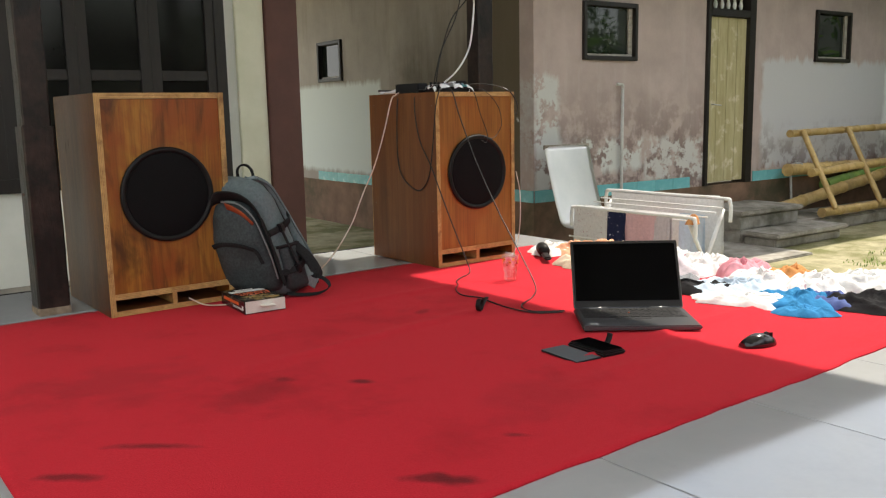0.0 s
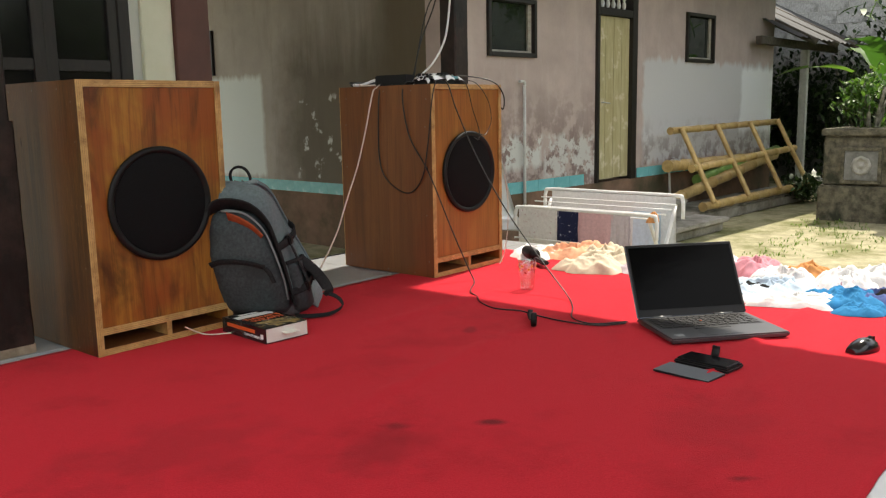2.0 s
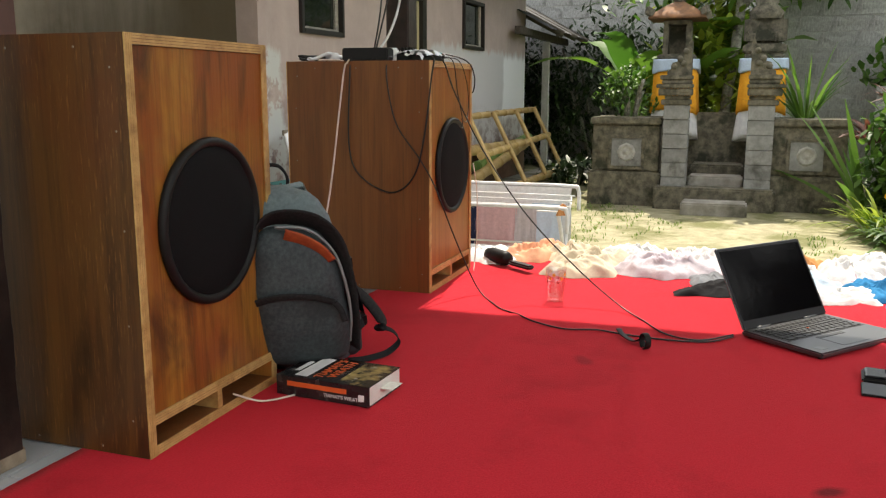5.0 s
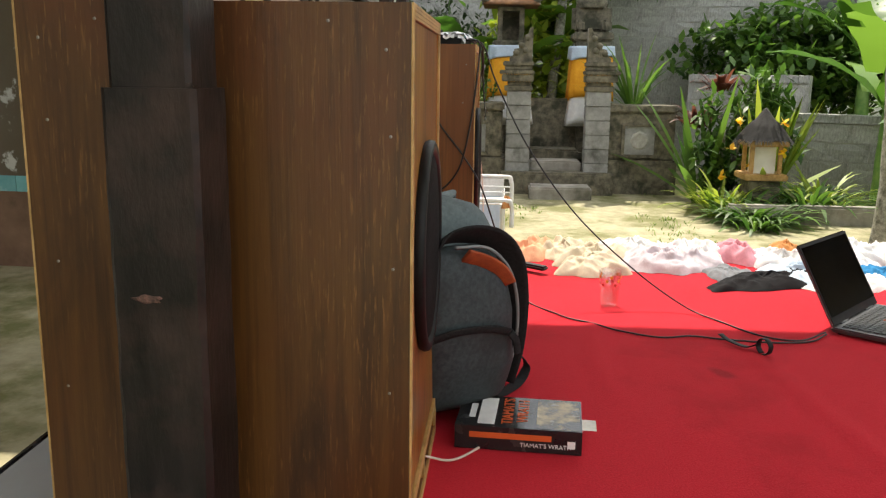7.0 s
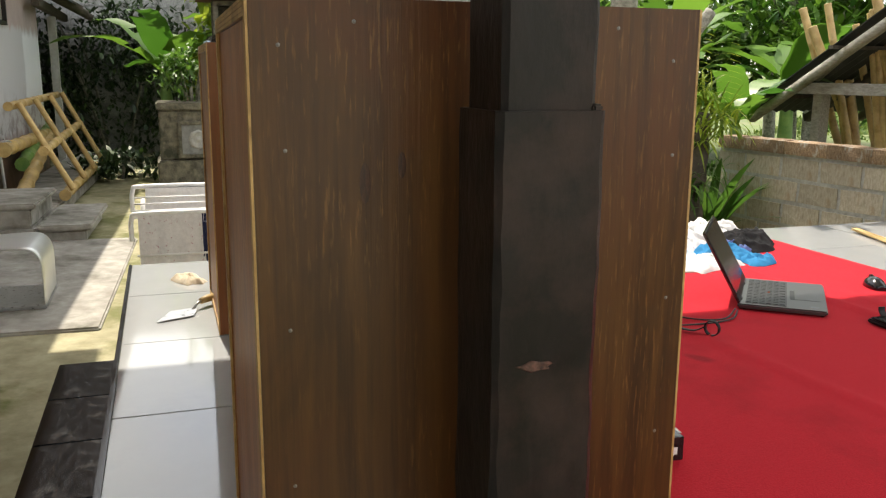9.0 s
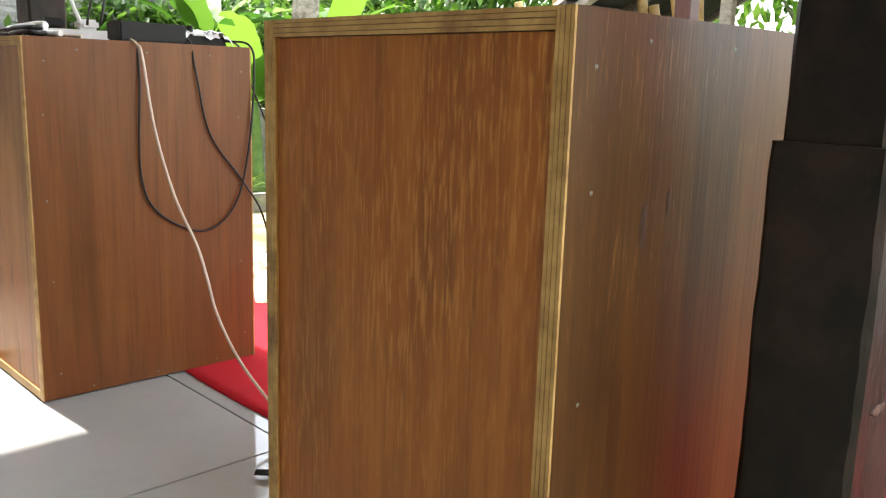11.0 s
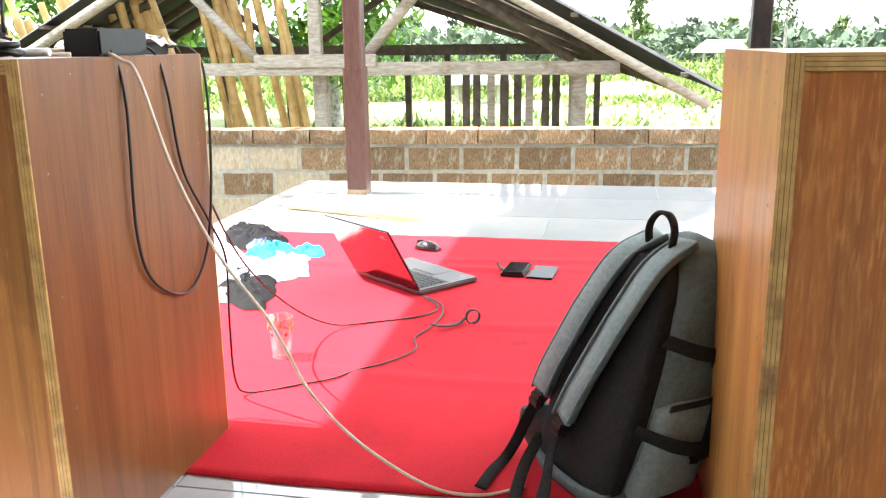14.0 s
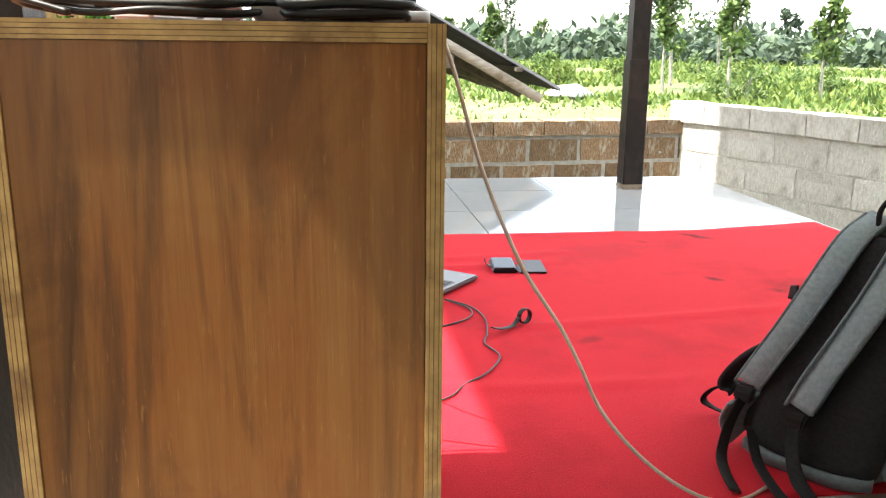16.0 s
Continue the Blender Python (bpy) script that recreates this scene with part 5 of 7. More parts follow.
def loops(cx, cy, z, rx, ry, turns, seed):
    r, out = random.Random(seed), []
    for k in range(turns * 8):
        a = 2 * math.pi * k / 8
        q = r.uniform(.82, 1.12)
        out.append((cx + rx * q * math.cos(a), cy + ry * q * math.sin(a), z + .010 * (k // 8) + r.uniform(0, .006)))
    return out


cable(loops(2.83, 3.475, SZ + .006, .075, .022, 2, 1) + [(2.92, 3.46, SZ + .02), (3.0, 3.47, SZ + .012)], .0046, "cable_black", "coiled black power cord on the cabinet")
cable(loops(3.02, 3.465, SZ + .006, .10, .024, 2, 2) + [(3.05, 3.40, SZ + .02)], .0036, "cable_black", "black cord folded in loops on the cabinet")
cable([(2.74, 3.44, SZ + .008), (2.80, 3.45, SZ + .010), (2.86, 3.43, SZ + .03), (2.94, 3.445, SZ + .028), (3.03, 3.45, SZ + .022), (3.10, 3.43, SZ + .012), (3.14, 3.38, SZ + .01)], .0062, "plastic_white", "thick white power cord lying on the cabinet")
cable([(2.735, 3.40, SZ + .004), (2.79, 3.42, SZ + .006), (2.86, 3.405, SZ + .008), (2.95, 3.41, SZ + .008)], .0036, "cable_white", "pale speaker wire lying on the cabinet")
cable([(3.10, 3.49, SZ + .006), (3.155, 3.47, SZ + .02), (3.165, 3.42, SZ + .016), (3.12, 3.40, SZ + .006)], .0034, "cable_black", "black plug cord bent at the cabinet edge")
cn = thing("cable_connector", (2.985, 3.425, SZ + .001), 10, "bare silver plug connector on the cabinet", "connector")
part("barrel", lathe(bmesh.new(), [(0, -.02), (.006, -.02), (.006, .0), (.004, .002), (.004, .02), (0, .021)], 12, 'y', (0, 0, .007)), "metal", cn)
part("collar", lathe(bmesh.new(), [(.0075, -.012), (.0075, -.004)], 12, 'y', (0, 0, .0076)), "rubber", cn)
# cable binder lying on the carpet
vb = thing("cable_binder", (2.335, 2.262, 0.002), 30, "black hook-and-loop cable binder on the carpet", "cable binder")
bm = bmesh.new()
ribbon(bm, [(0.02 * math.cos(a), 0.0, 0.022 + 0.02 * math.sin(a)) for a in (math.pi * k / 9 - 1.2 for k in range(18))], 0.016, 0.003, (0, 1, 0))
part("binder_loop", bm, "rubber", vb)
part("binder_tail", ribbon(bmesh.new(), curve_pts([(0.02, 0, 0.022), (0.05, 0.01, 0.008), (0.10, 0.02, 0.012), (0.13, 0.02, 0.02)], 6), 0.016, 0.003, (0, 1, 0)), "rubber", vb)
# lint brush
br = thing("hair_brush", (3.28, 2.92, 0.002), -38, "black round brush lying on the carpet", "brush")
part("brush_head", lathe(bmesh.new(), [(0.0, -0.075), (0.024, -0.07), (0.028, -0.05), (0.028, 0.04), (0.022, 0.06), (0.0, 0.062)], 20, 'y', (0, 0, 0.03)), "rubber", br)
part("brush_handle", boxed(-0.018, 0.018, -0.20, -0.076, 0.012, 0.028, 0.006), "plastic_black", br)

# ---- washing spread out to dry ----
def fabric(name, c, c2=None, rough=0.9):
    if name not in M:
        M[name] = surface(name, [v * 0.9 for v in c], [min(.9, v * 1.08) for v in c], 55, rough, bump=0.12,
                          stain=c2, stain_scale=46, stain_at=(0.61, 0.65), spec=0.15) if c2 else surface(name, [v * 0.9 for v in c], [min(.9, v * 1.08) for v in c], 55, rough, bump=0.12, spec=0.12)
    return name


def garment(name, cx, cy, sx, sy, rot, h, mat, label, seed, z=0.002, cat="clothing", lumps=3.2):
    """A crumpled cloth: ragged outline, ridged folds, down to the ground all round."""
    bm = bmesh.new()
    nr, na = 26, 84
    ph, nl = seed * 1.7, 3 + seed % 3
    rows = []
    for i in range(nr + 1):
        r = i / nr
        row = []
        for k in range(na):
            a = 2 * math.pi * k / na
            ca, sa = math.cos(a), math.sin(a)
            edge = 0.92 + 0.26 * noise.noise((ca * 1.3, sa * 1.3, seed)) + 0.07 * noise.noise((ca * 4, sa * 4, seed + 5))
            edge += 0.22 * max(0.0, math.cos(nl * a + ph)) ** 3
            x, y = r * edge * sx * ca, r * edge * sy * sa
            wx = x + 0.03 * noise.noise((x * 14, y * 14, seed + 2))
            wy = y + 0.03 * noise.noise((x * 14, y * 14, seed + 9))
            f1 = noise.noise((wx * lumps * 3.2 + seed, wy * lumps * 4.6, seed))
            f2 = noise.noise((wx * lumps * 9, wy * lumps * 6 + seed, 4))
            ridge = 0.62 * max(0.0, 1 - abs(f1) * 2.6) ** 1.6 + 0.38 * max(0.0, 1 - abs(f2) * 2.2) ** 1.6
            body = 0.30 + 0.35 * (0.5 + 0.5 * noise.noise((x * 7, y * 7, seed + 3)))
            t = max(0.0, 1 - r ** 4.0) * min(1.0, 0.35 + edge * 0.6)
            zz = h * 0.92 * t * (body + 0.55 * ridge) + 0.003 * t * noise.noise((x * 120, y * 120, seed))
            if i == nr:
                zz = 0.0
            row.append(bm.verts.new((x, y, max(0.0, zz))))
            if i == 0:
                break
        rows.append(row)
    for k in range(na):
        f = bm.faces.new((rows[0][0], rows[1][k], rows[1][(k + 1) % na]))
        f.smooth = True
    for i in range(1, nr):
        for k in range(na):
            bm.faces.new((rows[i][k], rows[i + 1][k], rows[i + 1][(k + 1) % na], rows[i][(k + 1) % na])).smooth = True
    ob = part(name, bm, mat)
    ob.matrix_basis = pose(cx, cy, z, 0, 0, rot)
    return tagged(ob, label, cat, "washing on the carpet")


fabric("f_cream", (0.60, 0.52, 0.40)); fabric("f_white", (0.70, 0.70, 0.71)); fabric("f_lilac", (0.56, 0.50, 0.55)); fabric("f_peach", (0.72, 0.38, 0.24))
fabric("f_black", (0.014, 0.014, 0.016)); fabric("f_blue", (0.03, 0.20, 0.42)); fabric("f_navy", (0.10, 0.14, 0.33)); fabric("f_pink", (0.66, 0.30, 0.36))
fabric("f_sky", (0.48, 0.58, 0.70)); fabric("f_grey", (0.20, 0.21, 0.23)); fabric("f_orange", (0.56, 0.26, 0.10)); fabric("f_dots", (0.70, 0.69, 0.70), (0.45, 0.25, 0.30))
fabric("f_navydots", (0.02, 0.025, 0.07), (0.40, 0.42, 0.50)); fabric("f_rose", (0.66, 0.42, 0.46))
garment("shirt", 3.42, 2.98, .17, .13, 20, .05, "f_white", "crumpled white cloth beside the loudspeaker", 1)
garment("shirt", 3.50, 2.82, .21, .11, -35, .07, "f_peach", "crumpled peach coloured shirt on the carpet", 2)
garment("shirt", 3.26, 2.60, .16, .13, -20, .07, "f_cream", "cream cotton shirt lying crumpled", 3)
garment("shirt", 3.42, 2.56, .20, .12, -50, .075, "f_cream", "cream blouse lying in folds", 4)
garment("shirt", 3.36, 2.32, .20, .15, -70, .08, "f_lilac", "pale lilac shirt lying crumpled", 5)
garment("shirt", 3.52, 2.22, .19, .14, 40, .085, "f_dots", "white shirt with small pink pattern", 6)
garment("trousers", 3.14, 2.00, .27, .10, -58, .045, "f_black", "black trousers lying folded on the carpet", 7)
garment("shirt", 3.22, 2.12, .13, .09, 10, .035, "f_grey", "dark grey shirt lying crumpled", 8)
garment("shirt", 3.52, 2.02, .14, .10, 0, .085, "f_pink", "pink patterned shirt in the washing", 9)
garment("shirt", 3.22, 1.86, .20, .13, -55, .06, "f_sky", "pale blue shirt spread in folds", 10)
garment("shirt", 3.10, 1.73, .20, .09, -62, .045, "f_white", "white shirt spread flat on the carpet", 11)
garment("shirt", 3.42, 1.88, .16, .12, 30, .075, "f_dots", "white printed shirt lying crumpled", 12)
garment("shirt", 3.56, 1.82, .12, .09, -20, .08, "f_orange", "small orange patterned shirt", 13)
garment("shirt", 3.20, 1.60, .15, .11, -50, .06, "f_blue", "bright blue shirt lying crumpled", 14)
garment("shirt", 3.09, 1.52, .10, .06, -60, .035, "f_blue", "blue sleeve spread on the carpet", 15)
garment("shorts", 3.26, 1.52, .13, .08, -55, .055, "f_navy", "navy blue shorts lying in folds", 16)
garment("shirt", 3.46, 1.66, .17, .12, 0, .075, "f_dots", "white patterned shirt lying crumpled", 17)
garment("shirt", 3.58, 1.58, .20, .14, -30, .09, "f_white", "white towel lying in folds", 18)
garment("trousers", 3.38, 1.36, .27, .11, -48, .07, "f_black", "black trousers with white stripes lying bunched", 19)
garment("shirt", 3.60, 1.42, .26, .14, -60, .08, "f_white", "white cloth spread over the carpet edge", 20)
garment("shirt", 3.54, 2.42, .16, .12, 60, .08, "f_white", "white blouse lying crumpled", 21)
garment("shirt", 3.50, 2.68, .16, .10, 10, .075, "f_cream", "cream shirt near the carpet edge", 22)
# bundle of thin sticks, trowel, stone
bs = thing("stick_bundle", (3.13, 0.775, -0.003), -16.5, "bundle of thin dry palm ribs on the tiles", "sticks")
for k in range(26):
    y0, y1 = rng.uniform(-.018, .018), rng.uniform(-.05, .05)
    part("stick", tube(bmesh.new(), [(0.40, y0, .006 + .012 * rng.random()), (0.0, (y0 + y1) / 2, .008 + .01 * rng.random()), (-0.40 + rng.uniform(0, .1), y1, .004)], [.0022, .0018, .0010], 5), "bamboo", bs)
tw = thing("trowel", (2.99, 3.598, -0.003), -44, "plastering trowel with wooden handle on the tiles", "trowel")
bm = bmesh.new()
vs = [bm.verts.new(p) for p in ((-.12, 0, .002), (-.02, .045, .003), (.03, .012, .004), (.03, -.012, .004), (-.02, -.045, .003))]
r_ = bmesh.ops.extrude_face_region(bm, geom=[bm.faces.new(vs)])
for v in [q for q in r_["geom"] if isinstance(q, bmesh.types.BMVert)]:
    v.co.z += .002
part("blade", bm, "metal", tw)
part("tang", tube(bmesh.new(), [(.025, 0, .005), (.05, 0, .02), (.065, 0, .022)], .004, 6), "metal", tw)
part("handle", tube(bmesh.new(), [(.06, 0, .022), (.09, 0, .023), (.15, 0, .022)], [.009, .012, .010], 10), "bamboo", tw)
cl = garment("rag", 3.40, 3.58, .075, .05, 20, .03, "f_cream", "small pale rag lying on the tiles", 31, -0.003, "rag")

# ---- foliage helpers ----
def leaf_mesh(blades, mat, name, parent=None, label=""):
    """Many bent leaf blades in one mesh. A blade: root, direction, length, width, droop, segments."""
    vs, fs = [], []
    for root, d, ln, wd, droop, seg in blades:
        p, d = Vector(root), Vector(d).normalized()
        side = d.cross(Vector((0, 0, 1)))
        if side.length < 0.05:
            side = Vector((1, 0, 0))
        side.normalize()
        base = len(vs)
        for k in range(seg + 1):
            t = k / seg
            w = wd * (math.sin(math.pi * min(1.0, 0.12 + 0.88 * t)) ** 0.8 if k < seg else 0.05) * 0.5
            vs += [tuple(p - side * w), tuple(p + side * w)]
            p = p + d * (ln / seg)
            d = (d + Vector((0, 0, -droop / seg))).normalized()
        for k in range(seg):
            a = base + 2 * k
            fs.append((a, a + 1, a + 3, a + 2))
    me = bpy.data.meshes.new(name)
    me.from_pydata(vs, [], fs)
    me.materials.append(M[mat])
    me.shade_smooth()
    ob = new(name, me)
    if parent:
        ob.parent = parent
    if label:
        ob["label"] = label
    return ob


def rdir(r, up=0.0):
    a, z = r.uniform(0, 2 * math.pi), r.uniform(-1, 1)
    s = math.sqrt(1 - z * z)
    return Vector((s * math.cos(a), s * math.sin(a), z + up))


def cloud_blades(r, c, rad, n, ln, wd, droop=0.5, seg=2, lumps=9, up=0.15):
    """Leaves on a lumpy shell of small clumps, with gaps between them."""
    cs = [(Vector(c) + Vector((q.x * rad[0], q.y * rad[1], q.z * rad[2])) * r.uniform(0.45, 0.95), r.uniform(0.28, 0.5)) for q in (rdir(r) for _ in range(lumps))]
    out = []
    for _ in range(n):
        cc, k = cs[r.randrange(len(cs))]
        q = rdir(r)
        p = cc + Vector((q.x * rad[0], q.y * rad[1], q.z * rad[2])) * k * r.uniform(0.5, 1.0)
        out.append((p, rdir(r, up), ln * r.uniform(0.6, 1.3), wd * r.uniform(0.7, 1.2), droop, seg))
    return out


def trunk_mesh(bm, pts, rads, segs=12, rough=0.06):
    n0 = len(bm.verts)
    tube(bm, curve_pts(pts, 8), [a for a in np.interp(np.linspace(0, len(rads) - 1, (len(pts) - 1) * 8 + 1), range(len(rads)), rads)], segs)
    bm.verts.ensure_lookup_table()
    for v in list(bm.verts)[n0:]:
        v.co += Vector((noise.noise(v.co * 7), noise.noise(v.co * 7 + Vector((5, 0, 0))), 0)) * rough * rads[0]
    return bm


def block_wall(name, p0, p1, z0, course, length, thick, rows, mat, label, cap=0.0, cap_mat=None, cap_over=0.02, top_rows=None, seed=1, gap=0.014, recess=0.012, mat2=None, split=0.0, joint="mortar"):
    """Rough masonry in running bond: single blocks proud of recessed mortar, with an uneven cap."""
    r = random.Random(seed)
    a, b = Vector(p0), Vector(p1)
    ln = (b - a).length
    ang = math.atan2((b - a).y, (b - a).x)
    w = tagged(new(name), label, "wall", kind="structure")
    w.matrix_basis = Matrix.Translation((a.x, a.y, 0)) @ Matrix.Rotation(ang, 4, 'Z')
    part("mortar_core", boxed(0, ln, recess, thick - recess, z0, z0 + course * rows), joint, w)
    protos = []
    for k in range(8 if mat2 else 4):
        bm = boxed(-0.5, 0.5, 0, thick, 0, course - gap, 0.0)
        bmesh.ops.subdivide_edges(bm, edges=bm.edges, cuts=2, use_grid_fill=True)
        for v in bm.verts:
            v.co.y += 0.010 * noise.noise((v.co.x * 5 + 3 * k, v.co.y * 9, v.co.z * 12 + seed))
            v.co.z += 0.007 * noise.noise((v.co.x * 6 + 7 * k, v.co.y * 9, v.co.z * 9 + seed))
            v.co.x += 0.016 * noise.noise((v.co.x * 3, v.co.z * 14 + 5 * k, seed))
        me = bpy.data.meshes.new("block")
        bm.to_mesh(me)
        bm.free()
        me.materials.append(M[mat if k < 4 else mat2])
        protos.append(me)
    for j in range(rows):
        x = -length * (0.5 if j % 2 else 0.0) - 0.1 * r.random()
        while x < ln:
            x0, x1 = max(0.0, x), min(ln, x + length - gap)
            if x1 - x0 > 0.06:
                o = new("block", protos[r.randrange(4) + (4 if mat2 and x0 + 1.2 * (r.random() - .5) > split else 0)])
                o.parent, o.location, o.scale = w, ((x0 + x1) / 2, r.uniform(-.004, .004), z0 + j * course), (x1 - x0, 1, 1)
            x += length
    if cap:
        x = 0.0
        while x < ln:
            l_ = min(length * r.uniform(0.9, 1.1), ln - x)
            bm = boxed(-0.5, 0.5, -cap_over, thick + cap_over, 0, cap, 0.0)
            bmesh.ops.subdivide_edges(bm, edges=bm.edges, cuts=2, use_grid_fill=True)
            for v in bm.verts:
                v.co.z += 0.012 * noise.noise((v.co.x * 3 + x, v.co.y * 9, seed)) if v.co.z > 0.01 else 0
                v.co.y += 0.012 * noise.noise((v.co.x * 4 + x, v.co.z * 9, seed + 3))
            o = part("cap_stone", bm, cap_mat or mat, w)
            o.location, o.scale = (x + l_ / 2, 0, z0 + rows * course), (l_ - 0.008, 1, 1)
            x += l_
    return w


# ---- low walls round the terrace side ----
LWA, LWB = (0.16, -1.76), (6.75, -1.09)
block_wall("wall_low", LWA, LWB, -0.635, 0.182, 0.385, 0.16, 4, "block_rust", "low rough block wall with weathered rusty blocks", 0.10, "block_rust", seed=3, gap=0.030, recess=0.008, mat2="block_tan", split=3.9)
block_wall("wall_corner", (-1.45, 2.2), (0.17, -1.74), -0.62, 0.20, 0.40, 0.16, 4, "block", "pale grey rough block wall with cement cap", 0.14, "block", seed=5, gap=0.016, recess=0.005, joint="block")

# ---- shed with stored bamboo behind the low wall ----
shed = thing("shed", (0, 0, 0), 0, "open timber shed with corrugated roof storing bamboo poles", "shed")
SY = -2.0
part("front_beam", boxed(1.91, 7.4, SY - 0.05, SY + 0.03, 0.535, 0.635, 0.006), "timber_grey", shed)
part("splice_board", boxed(3.75, 4.75, SY + 0.032, SY + 0.055, 0.60, 0.70, 0.004), "timber_grey", shed)
for x in (2.21, 4.25, 5.55, 6.9):
    part("shed_post", boxed(x - 0.055, x + 0.055, SY - 0.16, SY - 0.052, -1.4, 0.62, 0.006), "timber_grey", shed)
part("king_post", boxed(4.20, 4.30, SY - 0.045, SY + 0.025, 0.637, 1.95, 0.006), "timber_grey", shed)
for (a, b) in (((4.75, .66), (5.35, 1.25)), ((3.85, .68), (3.35, 1.25)), ((6.9, 0.68), (5.6, 1.55)), ((2.25, 0.64), (4.25, 1.9))):
    bm = tube(bmesh.new(), [(a[0], SY - 0.01, a[1]), (b[0], SY - 0.01, b[1])], 0.05, 4)
    part("brace", bm, "timber_grey" if a[0] > 3 else "timber_dark", shed)
part("rear_beam", boxed(1.95, 7.4, SY - 1.86, SY - 1.78, 0.66, 0.76, 0.005), "timber_dark", shed)
for (a, b) in (((2.6, .75), (3.7, 1.45)), ((4.9, .75), (3.8, 1.45)), ((5.2, .75), (6.2, 1.4))):
    part("rear_brace", tube(bmesh.new(), [(a[0], SY - 1.82, a[1]), (b[0], SY - 1.82, b[1])], 0.04, 4), "timber_dark", shed)
for x in (2.1, 3.0, 3.55, 3.95, 4.6, 5.2, 5.9, 6.6):
    part("rear_post", boxed(x - 0.03, x + 0.03, SY - 1.9, SY - 1.84, -1.5, 0.66, 0.004), "timber_dark", shed)
for k in range(9):
    x = 2.28 + 0.105 * k + rng.uniform(-.015, .015)
    part("slat", boxed(x - 0.03, x + 0.03, SY - 0.35, SY - 0.325, -1.2, 0.53, 0.003), "timber_dark" if k % 3 else "timber_grey", shed)
# two roof slopes meeting over the king post, the rafters show at the gable
RIDGE = (4.25, 2.02)
SAG = {-1: -.34, 1: 0.0}
for s, ex, ez in ((-1, 1.16, 0.34), (1, 7.6, 0.30)):
    bm = bmesh.new()
    n = 46
    d = Vector((ex - RIDGE[0], 0, ez - RIDGE[1]))
    nrm = Vector((-d.z, 0, d.x)).normalized()
    if nrm.z < 0:
        nrm = -nrm
    rows_ = []
    for k in range(n + 1):
        y = SY + 0.32 - 2.4 * k / n
        w_ = nrm * (0.055 + (0.012 if k % 2 else -0.012))
        rows_.append([bm.verts.new(Vector((RIDGE[0], y, RIDGE[1] + SAG[s] * (SY + .32 - y))) + w_), bm.verts.new(Vector((ex, y - 0.12, ez)) + w_)])
    for a, b in zip(rows_, rows_[1:]):
        bm.faces.new((a[0], a[1], b[1], b[0]))
    r_ = bmesh.ops.extrude_face_region(bm, geom=list(bm.faces))
    for v in [q for q in r_["geom"] if isinstance(q, bmesh.types.BMVert)]:
        v.co += nrm * 0.006
    bmesh.ops.recalc_face_normals(bm, faces=bm.faces)
    part("roof_sheet", bm, "roof_sheet", shed, "grey corrugated roof sheet")
    for y in (SY + 0.20, SY - 0.45, SY - 1.1, SY - 1.8):
        bm = bmesh.new()
        tube(bm, [Vector((RIDGE[0], y, RIDGE[1] + SAG[s] * (SY + .32 - y))) - nrm * 0.02, Vector((ex + 0.12 * -s, y, ez)) - nrm * 0.02], 0.046, 4)
        part("rafter", bm, "timber_grey" if y > SY else "timber_dark", shed)
    for t in (0.15, 0.4, 0.65, 0.9):
        p = Vector((RIDGE[0], 0, RIDGE[1])) + d * t
        part("purlin", boxed(p.x - 0.025, p.x + 0.025, SY - 2.0, SY + 0.28, p.z + 0.015, p.z + 0.045), "timber_dark", shed)


def bamboo_pole(p0, p1, r, seg=0.32, mat="bamboo"):
    """One pole with swollen joints."""
    a, b = Vector(p0), Vector(p1)
    n = max(2, int((b - a).length / seg))
    pts, rads = [], []
    for k in range(n):
        for t, q in ((0.0, 1.12), (0.03, 1.0), (0.5, 0.985), (0.97, 1.0)):
            pts.append(a.lerp(b, (k + t) / n))
            rads.append(r * q)
    return tube(bmesh.new(), pts + [b], rads + [r], 10, mat=0)


for k in range(34):
    x = 4.35 + 0.075 * k + rng.uniform(-.03, .03)
    if 0.30 < ((k * 0.37) % 1) < 0.42:
        continue
    lean = rng.uniform(0.18, 0.42) if x > 5.2 else rng.uniform(0.05, 0.25)
    p0 = (x, SY - rng.uniform(0.45, 0.8), -1.0)
    p1 = (x + lean * 2.0, SY - rng.uniform(0.30, 0.5), 1.05 + rng.uniform(-.15, .55) * (1 if x < 6 else .6))
    tagged(part("bamboo_pole", bamboo_pole(p0, p1, rng.uniform(.030, .046)), "bamboo"), "upright dry bamboo pole stored in the shed", "bamboo pole", "stored bamboo poles")

# ---- yard: drying rack, seat, bucket, pipes, bamboo ladder ----
rack = thing("drying_rack", (4.48, 3.33, GZ), 0, "white folding laundry rack hung with children's clothes", "drying rack")


def rail(pts, nm="rail", r=.010):
    return part(nm, tube(bmesh.new(), curve_pts(pts, 6), r, 8), "metal_white", rack)


for x, zt in ((-0.10, 0.68), (0.22, 0.76)):
    rail([(x, -.46, zt - .13), (x, -.455, zt - .02), (x, -.40, zt), (x, 0, zt), (x, .40, zt), (x, .455, zt - .02), (x, .46, zt - .12)], "wing_rail", .011)
for y in (-.43, .43):
    rail([(-.20, y, 0.005), (.02, y * .98, .36), (.22, y * .96, .70)], "leg", .011)
    rail([(.30, y, 0.005), (.08, y * .98, .36), (-.10, y * .96, .66)], "leg", .011)
for k, x in enumerate((-.05, .02, .09, .16)):
    rail([(x, -.45, .655 + .02 * k), (x, .45, .655 + .02 * k)], "wire", .004)
rail([(-.14, -.44, .50), (-.14, .44, .50)], "wire", .005)
rail([(-.20, -.43, .02), (-.20, .43, .02)], "foot_rail", .010)
rail([(.30, -.43, .02), (.30, .43, .02)], "foot_rail", .010)


